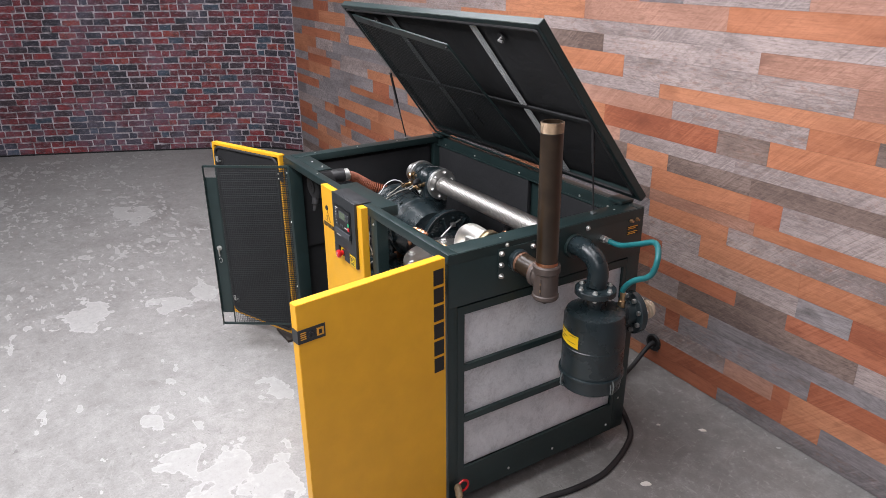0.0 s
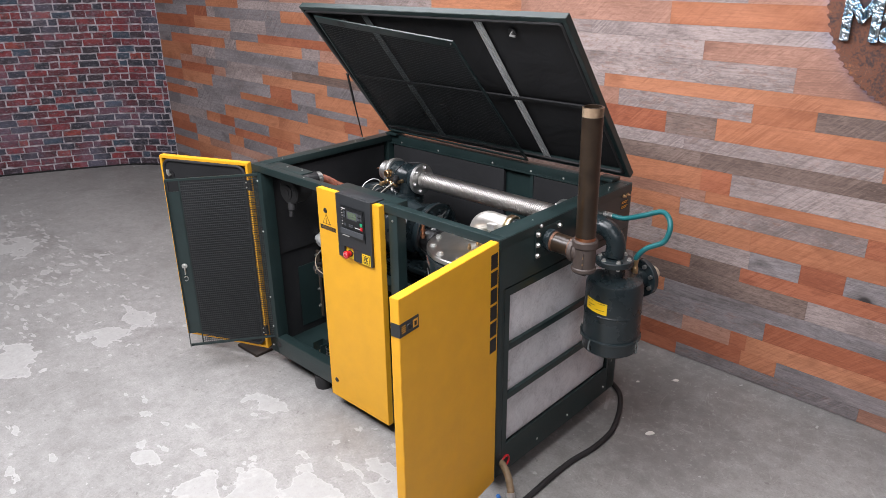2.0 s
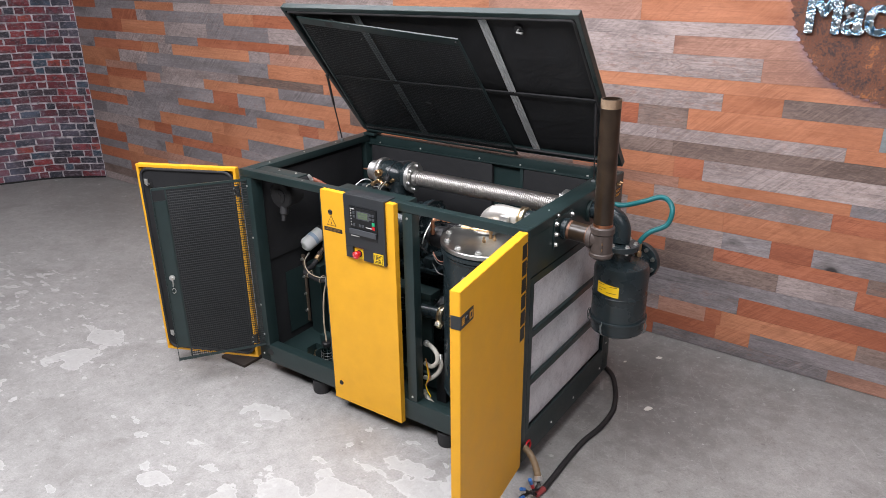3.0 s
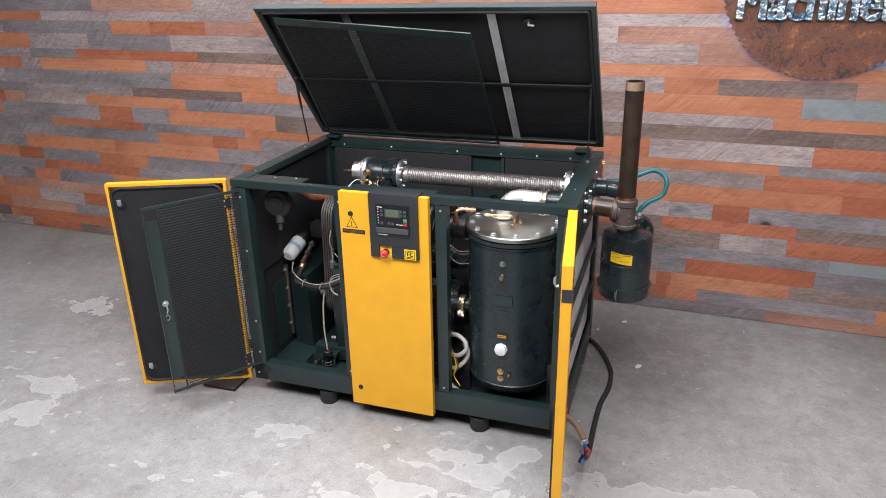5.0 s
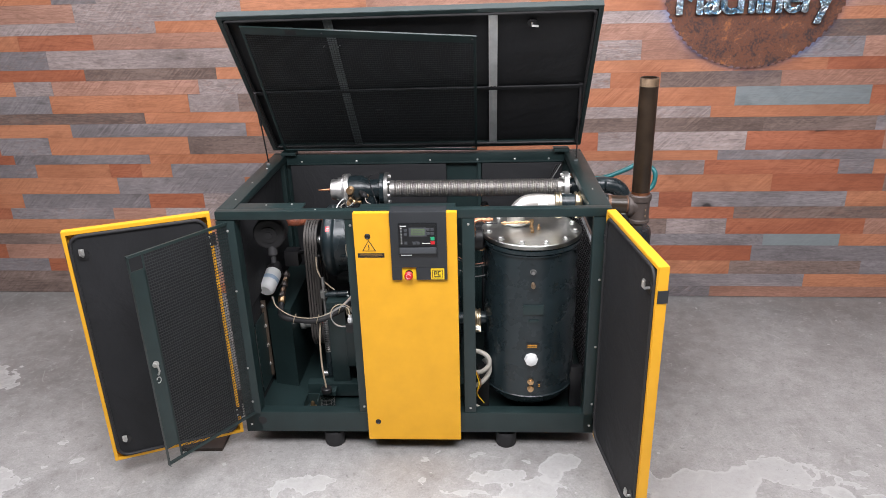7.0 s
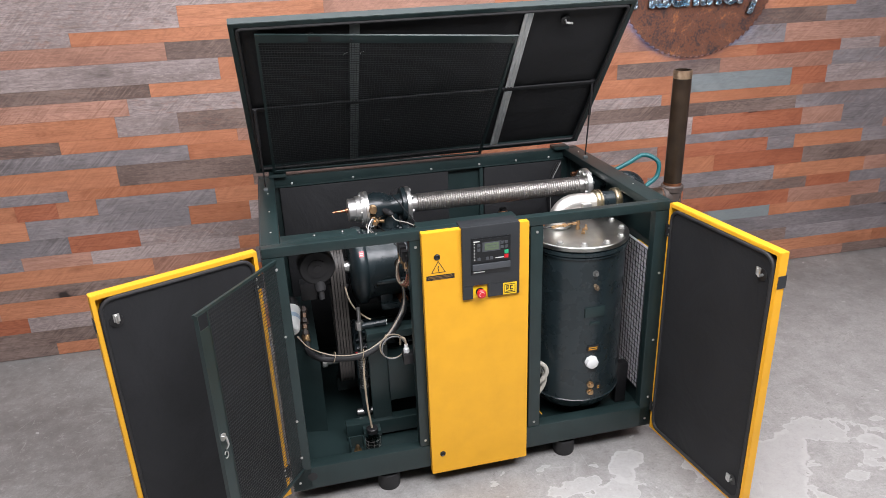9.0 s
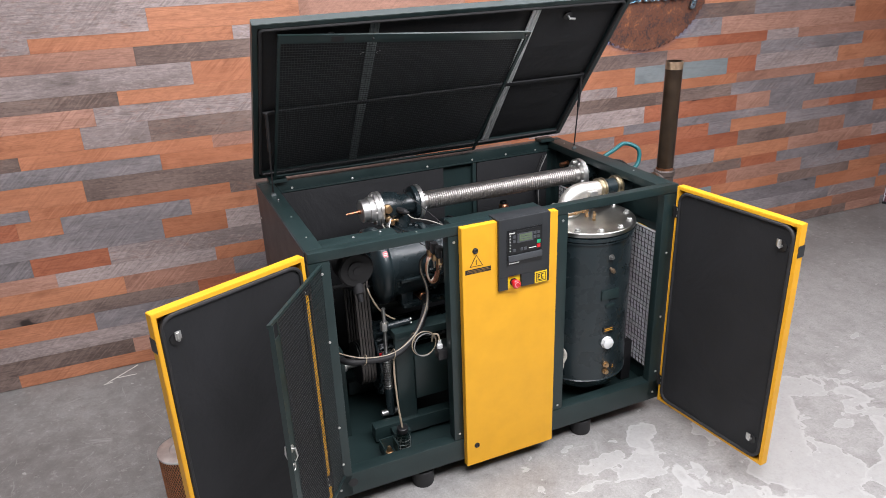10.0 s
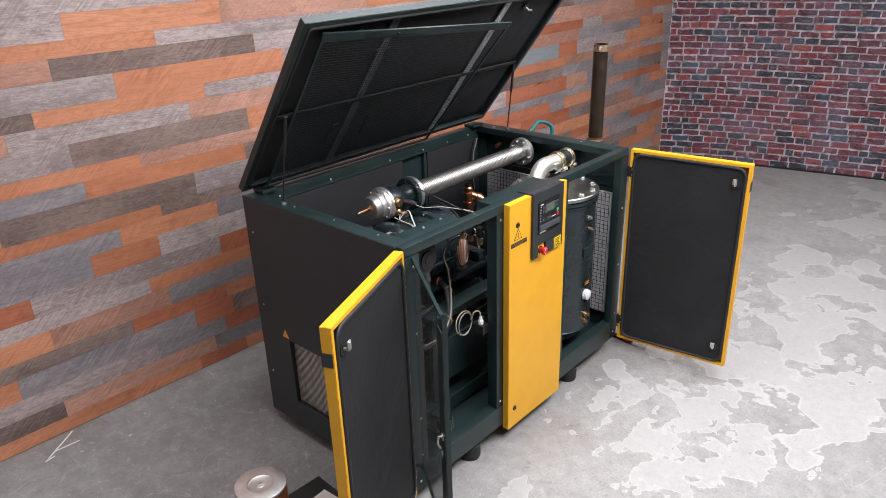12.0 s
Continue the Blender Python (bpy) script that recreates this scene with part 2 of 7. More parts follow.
    flake = math_node(nt, "ADD", math_node(nt, "ADD", noise_tex(nt, 6.5, 5, 0.5, (0.75, 1.25, 1), distort=0.15), flake_zone), cluster)
    level = math_node(nt, "MAXIMUM", math_node(nt, "SUBTRACT", sheet, 0.01), math_node(nt, "SUBTRACT", flake, 0.045))
    chip_zone = band(sep.outputs[0], -1.0, -2.4, -0.16, 0.0)
    chip = math_node(nt, "ADD", math_node(nt, "ADD", noise_tex(nt, 13, 5, 0.55, (0.6, 1.3, 1), distort=0.2), chip_zone), math_node(nt, "ADD", cluster, flake_zone))
    level = math_node(nt, "MAXIMUM", level, math_node(nt, "SUBTRACT", chip, 0.012))
    wob = noise_tex(nt, 7, 5, 0.5, distort=0.2)
    for x, y, r in PATCHES:
        dx = math_node(nt, "SUBTRACT", sep.outputs[0], x)
        dy = math_node(nt, "SUBTRACT", sep.outputs[1], y)
        d = math_node(nt, "SQRT", math_node(nt, "ADD", math_node(nt, "MULTIPLY", dx, math_node(nt, "MULTIPLY", dx, 0.6)), math_node(nt, "MULTIPLY", dy, math_node(nt, "MULTIPLY", dy, 1.6))))
        d = math_node(nt, "ADD", math_node(nt, "DIVIDE", d, r), math_node(nt, "MULTIPLY", math_node(nt, "SUBTRACT", wob, 0.5), 3.4))
        level = math_node(nt, "MAXIMUM", level, math_node(nt, "SUBTRACT", 0.78, math_node(nt, "MULTIPLY", d, 0.18)))
    edge = band(level, 0.612, 0.622, 0, 1)
    rim = math_node(nt, "MULTIPLY", edge, band(level, 0.625, 0.65, 0.5, 0))
    worn = ramp(nt, noise_tex(nt, 34, 8, 0.75), [(0.38, (0, 0, 0)), (0.60, (1, 1, 1))])
    fac = math_node(nt, "MULTIPLY", edge, math_node(nt, "ADD", math_node(nt, "MULTIPLY", worn, 0.35), 0.55))
    col = mix(nt, fac, col, (0.368, 0.364, 0.354))
    col = mix(nt, rim, col, (0.435, 0.43, 0.42))
    # specks, pits and scratches
    speck = ramp(nt, noise_tex(nt, 15, 2, 0.5), [(0.735, (0, 0, 0)), (0.75, (1, 1, 1))])
    col = mix(nt, math_node(nt, "MULTIPLY", speck, 0.6), col, (0.46, 0.455, 0.44))
    pit = ramp(nt, noise_tex(nt, 26, 3, 0.6, distort=0.6), [(0.69, (0, 0, 0)), (0.72, (1, 1, 1))])
    col = mix(nt, math_node(nt, "MULTIPLY", pit, 0.45), col, (0.085, 0.08, 0.075))
    for stretch, sc in (((1, 20, 1), 4.6), ((17, 1.2, 1), 4.1)):
        scr = ramp(nt, noise_tex(nt, sc, 3, 0.5, stretch, distort=1.6), [(0.70, (0, 0, 0)), (0.72, (1, 1, 1))])
        col = mix(nt, math_node(nt, "MULTIPLY", scr, 0.25), col, (0.42, 0.415, 0.40))
    # hairline drag marks in several directions, broken up
    for k, ang in enumerate((0.3, 1.2, 2.1, 2.8)):
        mp = nt.nodes.new("ShaderNodeMapping")
        mp.inputs["Rotation"].default_value = (0, 0, ang)
        mp.inputs["Location"].default_value = (3.7 * k, 1.9 * k, 0)
        nt.links.new(geo.outputs["Position"], mp.inputs["Vector"])
        sq = nt.nodes.new("ShaderNodeMapping")
        sq.inputs["Scale"].default_value = (0.5, 4.5, 1)
        nt.links.new(mp.outputs[0], sq.inputs["Vector"])
        n = add(nt, "ShaderNodeTexNoise", Scale=1.9, Detail=1.0, Roughness=0.4)
        nt.links.new(sq.outputs[0], n.inputs["Vector"])
        line = math_node(nt, "ABSOLUTE", math_node(nt, "SUBTRACT", n.outputs["Fac"], 0.5))
        line = band(line, 0.0, 0.006, 1, 0)
        gate = ramp(nt, noise_tex(nt, 4.2 + k, 4, 0.6), [(0.54, (0, 0, 0)), (0.60, (1, 1, 1))])
        col = mix(nt, math_node(nt, "MULTIPLY", math_node(nt, "MULTIPLY", line, gate), 0.26), col, (0.45, 0.445, 0.43))
    nt.links.new(col, b.inputs["Base Color"])
    r = nt.nodes.new("ShaderNodeMapRange")
    r.inputs[3].default_value, r.inputs[4].default_value = 0.36, 0.68
    nt.links.new(mid, r.inputs[0])
    nt.links.new(r.outputs[0], b.inputs["Roughness"])
    h = math_node(nt, "ADD", math_node(nt, "MULTIPLY", fac, 0.4), math_node(nt, "MULTIPLY", fine, 0.25))
    bump(nt, b, h, 0.3, 0.004)
    return m


CONCRETE = concrete_mat()
PLAIN_WALL = paint("plain_studio_wall", (0.25, 0.25, 0.245), 0.8, vary=0.05)
CEILING_M = paint("dark_studio_ceiling", (0.22, 0.22, 0.22), 0.85, vary=0.04)


def plank_mat(name, lo, hi, streak, wear, island):
    """Reclaimed wood: long grain, growth rings, slanting saw scores, knots and grey weathering; one tone for each board."""
    m, nt, b = node_mat(name)
    src = nt.nodes.new("ShaderNodeNewGeometry").outputs["Random Per Island"] if island else nt.nodes.new("ShaderNodeObjectInfo").outputs["Random"]
    off = nt.nodes.new("ShaderNodeCombineXYZ")
    for i in range(3):
        nt.links.new(math_node(nt, "MULTIPLY", src, 37.0 + 11 * i), off.inputs[i])

    def pick(k, a0, a1, top=1.0):
        """A share of the boards, chosen by their own random number."""
        return ramp(nt, math_node(nt, "FRACT", math_node(nt, "MULTIPLY", src, k)), [(a0, (0, 0, 0)), (a1, (top, top, top))])

    def veil(fac, a0, a1, top):
        return ramp(nt, fac, [(a0, (0, 0, 0)), (a1, (top, top, top))] if a0 < a1 else [(a1, (top, top, top)), (a0, (0, 0, 0))])

    pale = tuple(min(0.7, (c * (1.08 + 0.22 * wear) + 0.02 + 0.04 * wear) * k) for c, k in zip(hi, (1.04, 0.99, 0.96)))
    dark = tuple(c * 0.72 for c in streak)
    drift = noise_tex(nt, 1.5, 4, 0.55, (0.8, 1, 2.4), off.outputs[0], 0.4)
    grain = noise_tex(nt, 7, 8, 0.66, (0.45, 1, 9), off.outputs[0], 0.5)
    hair = noise_tex(nt, 34, 7, 0.72, (0.28, 1, 5), off.outputs[0], 0.8)
    fleck = noise_tex(nt, 52, 7, 0.78, (0.5, 1, 1.5), off.outputs[0], 0.6)
    rings = noise_tex(nt, 1.5, 3, 0.45, (0.7, 1, 5.5), off.outputs[0], 0.7)
    ringline = math_node(nt, "SINE", math_node(nt, "ADD", math_node(nt, "MULTIPLY", rings, 140.0), math_node(nt, "MULTIPLY", hair, 5.0)))
    col = ramp(nt, src, [(0.0, lo), (1.0, hi)])
    col = mix(nt, veil(drift, 0.50, 0.70, 0.55), col, pale)
    col = mix(nt, veil(drift, 0.46, 0.30, 0.65), col, streak)
    col = mix(nt, veil(grain, 0.46, 0.72, 0.45), col, streak)
    col = mix(nt, math_node(nt, "MULTIPLY", pick(5.7, 0.35, 0.6, 0.24 + 0.06 * wear), veil(ringline, 0.25, 0.95, 1.0)), col, dark)
    # weathering: broken pale and dark flecks, strongest on the grey boards
    col = mix(nt, veil(fleck, 0.50, 0.66, 0.24 + 0.30 * wear), col, dark)
    col = mix(nt, veil(fleck, 0.48, 0.32, 0.14 + 0.34 * wear), col, pale)
    rust = noise_tex(nt, 30, 6, 0.75, (0.5, 1, 1.6), off.outputs[0], 0.4)
    col = mix(nt, math_node(nt, "MULTIPLY", pick(11.9, 0.4, 0.6), veil(rust, 0.52, 0.66, 0.55 * wear)), col, (0.27, 0.135, 0.095))
    col = mix(nt, veil(hair, 0.50, 0.68, 0.34 + 0.15 * wear), col, dark)
    # fine slanting circular-saw scores
    geo = nt.nodes.new("ShaderNodeNewGeometry")
    turn = nt.nodes.new("ShaderNodeMapping")
    turn.inputs["Rotation"].default_value = (0, -0.80, 0)
    nt.links.new(geo.outputs["Position"], turn.inputs["Vector"])
    nt.links.new(off.outputs[0], turn.inputs["Location"])
    squash = nt.nodes.new("ShaderNodeMapping")
    squash.inputs["Scale"].default_value = (1.0, 1, 0.05)
    nt.links.new(turn.outputs[0], squash.inputs["Vector"])
    saw = add(nt, "ShaderNodeTexNoise", Scale=105.0, Detail=4.0, Roughness=0.65, Distortion=0.3)
    nt.links.new(squash.outputs[0], saw.inputs["Vector"])
    saw = saw.outputs["Fac"]
    scored = math_node(nt, "MULTIPLY", pick(7.3, 0.12, 0.35), veil(noise_tex(nt, 4, 4, 0.6, (1, 1, 1), off.outputs[0]), 0.36, 0.62, 1.0))
    col = mix(nt, math_node(nt, "MULTIPLY", scored, veil(saw, 0.50, 0.64, 0.34)), col, pale)
    col = mix(nt, math_node(nt, "MULTIPLY", scored, veil(saw, 0.48, 0.36, 0.50)), col, streak)
    # smudges and scorch marks, knots in a darker halo
    smudge = noise_tex(nt, 2.2, 5, 0.6, (1, 1, 1.5), off.outputs[0], 0.4)
    col = mix(nt, veil(smudge, 0.58, 0.74, 0.55), col, dark)
    spot = noise_tex(nt, 5.0, 2, 0.5, (0.7, 1, 1.4), off.outputs[0], 0.3)
    col = mix(nt, veil(spot, 0.67, 0.77, 0.6), col, dark)
    col = mix(nt, veil(spot, 0.76, 0.785, 0.9), col, tuple(c * 0.3 for c in dark))
    nt.links.new(col, b.inputs["Base Color"])
    b.inputs["Roughness"].default_value = 0.6
    bump(nt, b, math_node(nt, "ADD", math_node(nt, "SUBTRACT", grain, hair), math_node(nt, "MULTIPLY", saw, 0.4)), 0.16, 0.003)
    return m


# each tone: darkest and lightest board, streak colour, share of grey weathering
PLANK_TONES = {
    "o": ((0.389, 0.144, 0.069), (0.497, 0.214, 0.113), (0.259, 0.087, 0.042), 0.15),
    "r": ((0.325, 0.100, 0.048), (0.419, 0.146, 0.074), (0.199, 0.055, 0.028), 0.15),
    "p": ((0.330, 0.166, 0.116), (0.424, 0.233, 0.171), (0.210, 0.100, 0.068), 0.55),
    "g": ((0.261, 0.213, 0.204), (0.359, 0.296, 0.285), (0.143, 0.110, 0.101), 1.0),
    "b": ((0.184, 0.166, 0.173), (0.257, 0.233, 0.240), (0.103, 0.088, 0.088), 0.7),
    "t": ((0.199, 0.228, 0.234), (0.217, 0.247, 0.255), (0.173, 0.195, 0.201), 0.1),
    "d": ((0.150, 0.102, 0.085), (0.221, 0.160, 0.138), (0.074, 0.048, 0.039), 0.8),
}
PLANKS = {(k, isl): plank_mat("reclaimed_board_" + n, *PLANK_TONES[k], isl)
          for k, n in zip("orpgbtd", ("amber", "russet", "rose", "grey", "slate", "teal", "umber")) for isl in (False, True)}


def brick_mat():
    m, nt, b = node_mat("painted_brick")
    src = nt.nodes.new("ShaderNodeNewGeometry").outputs["Random Per Island"]
    rnd = nt.nodes.new("ShaderNodeObjectInfo").outputs["Random"]
    v = math_node(nt, "FRACT", math_node(nt, "ADD", src, rnd))
    col = ramp(nt, v, [(0.0, (0.125, 0.020, 0.028)), (0.20, (0.165, 0.024, 0.030)), (0.36, (0.040, 0.026, 0.034)), (0.50, (0.215, 0.030, 0.034)),
                       (0.62, (0.022, 0.023, 0.034)), (0.78, (0.105, 0.020, 0.028)), (0.91, (0.036, 0.060, 0.090)), (0.965, (0.270, 0.048, 0.036))], True)
    spot = noise_tex(nt, 9, 7, 0.72, (1, 1, 1.6))
    col = mix(nt, ramp(nt, spot, [(0.46, (0, 0, 0)), (0.66, (0.85, 0.85, 0.85))]), col, (0.016, 0.013, 0.018))
    chalk = noise_tex(nt, 17, 6, 0.7, (1, 1, 1.8))
    col = mix(nt, ramp(nt, chalk, [(0.52, (0, 0, 0)), (0.72, (0.5, 0.5, 0.5))]), col, (0.27, 0.22, 0.25))
    smear = noise_tex(nt, 42, 5, 0.7, (0.6, 0.6, 1.3))
    col = mix(nt, ramp(nt, smear, [(0.54, (0, 0, 0)), (0.68, (0.45, 0.45, 0.45))]), col, (0.30, 0.26, 0.30))
    bloom = noise_tex(nt, 1.6, 5, 0.6)
    col = mix(nt, ramp(nt, bloom, [(0.48, (0, 0, 0)), (0.72, (0.38, 0.38, 0.38))]), col, (0.20, 0.21, 0.30))
    nt.links.new(col, b.inputs["Base Color"])
    b.inputs["Roughness"].default_value = 0.7
    bump(nt, b, spot, 0.5, 0.008)
    return m


BRICK = brick_mat()
MORTAR = paint("pale_mortar", (0.43, 0.39, 0.42), 0.85, vary=0.7, scale=15, bumpy=0.4, fine=60)

# ---- mesh tools ----


def box(bm, x0, x1, y0, y1, z0, z1, bevel=0.0, m=None):
    v = bmesh.ops.create_cube(bm, size=1)["verts"]
    for p in v:
        p.co = Vector(((x0 + x1) / 2 + p.co.x * (x1 - x0), (y0 + y1) / 2 + p.co.y * (y1 - y0), (z0 + z1) / 2 + p.co.z * (z1 - z0)))
    if bevel:
        es = list({e for p in v for e in p.link_edges})
        out = bmesh.ops.bevel(bm, geom=es, offset=bevel, segments=2, profile=0.6, affect="EDGES")
        v = list({q for f in out["faces"] for q in f.verts} | {q for q in v if q.is_valid})
    if m is not None:
        bmesh.ops.transform(bm, matrix=m, verts=v)
    return bm


def axis_frame(a, b):
    a, b = Vector(a), Vector(b)
    z = (b - a).normalized()
    x = z.orthogonal().normalized()
    return a, (b - a).length, x, z.cross(x), z


def lathe(bm, a, b, prof, seg=24):
    """Turn a profile of (along 0..1, radius) about the line from a to b."""
    o, ln, x, y, z = axis_frame(a, b)
    rings = []
    for t, r in prof:
        c = o + z * (t * ln)
        if r <= 1e-6:
            rings.append([bm.verts.new(c)])
        else:
            rings.append([bm.verts.new(c + (x * math.cos(k * math.tau / seg) + y * math.sin(k * math.tau / seg)) * r) for k in range(seg)])
    for p, q in zip(rings, rings[1:]):
        for k in range(seg):
            j = (k + 1) % seg
            if len(p) == 1 and len(q) > 1:
                bm.faces.new((p[0], q[j], q[k]))
            elif len(q) == 1 and len(p) > 1:
                bm.faces.new((p[k], p[j], q[0]))
            elif len(p) > 1:
                bm.faces.new((p[k], p[j], q[j], q[k]))
    return bm


def rod(bm, a, b, r, seg=20, chamfer=0.0):
    ln = (Vector(b) - Vector(a)).length
    c = min(chamfer, r * 0.5, ln * 0.4)
    if c:
        return lathe(bm, a, b, [(0, 0), (0, r - c), (c / ln, r), (1 - c / ln, r), (1, r - c), (1, 0)], seg)
    return lathe(bm, a, b, [(0, 0), (0, r), (1, r), (1, 0)], seg)


def smooth_path(pts, steps=8):
    """Catmull-Rom through the points."""
    p = [Vector(q) for q in pts]
    p = [p[0] * 2 - p[1]] + p + [p[-1] * 2 - p[-2]]
    out = []
    for i in range(1, len(p) - 2):
        a, b, c, d = p[i - 1:i + 3]
        for k in range(steps):
            t = k / steps
            out.append(0.5 * ((2 * b) + (c - a) * t + (2 * a - 5 * b + 4 * c - d) * t * t + (3 * b - a - 3 * c + d) * t ** 3))
    return out + [p[-2]]


def tube(bm, pts, r, seg=12, cap=True):
    """A tube along points; r is a number or a function of the place along it, 0..1."""
    p = [Vector(q) for q in pts]
    n = len(p)
    tang = [(p[min(i + 1, n - 1)] - p[max(i - 1, 0)]).normalized() for i in range(n)]
    x = tang[0].orthogonal().normalized()
    rings = []
    for i in range(n):
        x = (x - tang[i] * x.dot(tang[i])).normalized()
        y = tang[i].cross(x)
        rr = r(i / (n - 1)) if callable(r) else r
        rings.append([bm.verts.new(p[i] + (x * math.cos(k * math.tau / seg) + y * math.sin(k * math.tau / seg)) * rr) for k in range(seg)])
    for a, b in zip(rings, rings[1:]):
        for k in range(seg):
            bm.faces.new((a[k], a[(k + 1) % seg], b[(k + 1) % seg], b[k]))
    if cap:
        bm.faces.new(rings[0][::-1])
        bm.faces.new(rings[-1])
    return bm


def arc(c, r, u, v, a0, a1, n=10):
    c, u, v = Vector(c), Vector(u), Vector(v)
    return [c + (u * math.cos(radians(a0 + (a1 - a0) * k / n)) + v * math.sin(radians(a0 + (a1 - a0) * k / n))) * r for k in range(n + 1)]


def rounded_plate(bm, w, h, rad, t, cx=0, cy=0, seg=5, hole=None):
    """A plate in local x and z with rounded corners, thick along y from 0 to t; hole leaves a rim of that width."""
    def ring(w_, h_, r_):
        out = []
        for sx, sz, a in ((1, 1, 0), (-1, 1, 90), (-1, -1, 180), (1, -1, 270)):
            for k in range(seg + 1):
                g = radians(a + 90 * k / seg)
                out.append((cx + sx * (w_ / 2 - r_) + r_ * math.cos(g), cy + sz * (h_ / 2 - r_) + r_ * math.sin(g)))
        return out
    o = ring(w, h, rad)
    f = [bm.verts.new((x, 0, z)) for x, z in o]
    b = [bm.verts.new((x, t, z)) for x, z in o]
    n = len(o)
    for k in range(n):
        bm.faces.new((f[k], b[k], b[(k + 1) % n], f[(k + 1) % n]))
    if hole is None:
        bm.faces.new(f)
        bm.faces.new(b[::-1])
    else:
        i = ring(w - 2 * hole, h - 2 * hole, max(0.002, rad - hole))
        fi = [bm.verts.new((x, 0, z)) for x, z in i]
        bi = [bm.verts.new((x, t, z)) for x, z in i]
        for k in range(n):
            j = (k + 1) % n
            bm.faces.new((f[k], f[j], fi[j], fi[k]))
            bm.faces.new((b[k], bi[k], bi[j], b[j]))
            bm.faces.new((fi[k], fi[j], bi[j], bi[k]))
    return bm


def thing(name, label, category, m=None, group="", kind=""):
    ob = new(name)
    ob.empty_display_size = 0.1
    if m is not None:
        ob.matrix_basis = m
    return tagged(ob, label, category, group, kind)


def part(name, bm, material, parent=None, label="", m=None, smooth=True, kind=""):
    """Links a bmesh as one mesh object, under a thing or a part where one is given."""
    bmesh.ops.recalc_face_normals(bm, faces=bm.faces[:])
    me = bpy.data.meshes.new(name)
    bm.to_mesh(me)
    bm.free()
    me.materials.append(material)
    if smooth and me.polygons:
        me.polygons.foreach_set("use_smooth", [True] * len(me.polygons))
        me.set_sharp_from_angle(angle=radians(32))
    ob = new(name, me)
    if parent is not None:
        ob.parent = parent
    if m is not None:
        ob.matrix_basis = m
    if label:
        ob["label"] = label
    if kind:
        ob["kind"] = kind
    return ob


def B():
    return bmesh.new()


def hexbolt(at, d, r=0.011, h=0.009, washer=True):
    """A hex head with its washer on a surface at a place, standing out along d."""
    bm = B()
    a, d = Vector(at), Vector(d).normalized()
    if washer:
        rod(bm, a, a + d * 0.0022, r * 1.35, 14)
    lathe(bm, a + d * 0.002, a + d * (0.002 + h), [(0, 0), (0, r), (0.8, r), (1, r * 0.86), (1, 0)], 6)
    return bm


def screw(at, d, r=0.006):
    a, d = Vector(at), Vector(d).normalized()
    return lathe(B(), a, a + d * 0.005, [(0, 0), (0, r * 1.3), (0.3, r * 1.3), (0.4, r), (0.9, r * 0.8), (1, 0)], 10)


# ---- room ----
X0, X1, Y0 = -9.0, 8.0, -7.5
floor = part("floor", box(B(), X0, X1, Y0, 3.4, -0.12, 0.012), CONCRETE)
tagged(floor, "worn grey concrete floor with pale patches", "floor", kind="structure")
ceiling = part("ceiling", box(B(), X0, X1, Y0, 3.4, CEIL, CEIL + 0.1), CEILING_M)
tagged(ceiling, "plain white ceiling", "ceiling", kind="structure")
for nm, bx in (("wall_south", (X0, X1, Y0 - 0.1, Y0, 0, CEIL)), ("wall_west", (X0 - 0.1, X0, Y0, 3.4, 0, CEIL)), ("wall_east", (X1, X1 + 0.1, Y0, 3.4, 0, CEIL))):
    tagged(part(nm, box(B(), *bx), PLAIN_WALL), "plain pale studio wall", "wall", kind="structure")

# ---- reclaimed-board wall ----
wall_north = part("wall_north", box(B(), X0, X1, WALL_Y + 0.012, WALL_Y + 0.2, 0, CEIL), paint("wall_backing", (0.05, 0.035, 0.03), 0.9))
tagged(wall_north, "wall clad in mixed orange, grey and brown reclaimed boards", "wall", kind="structure")

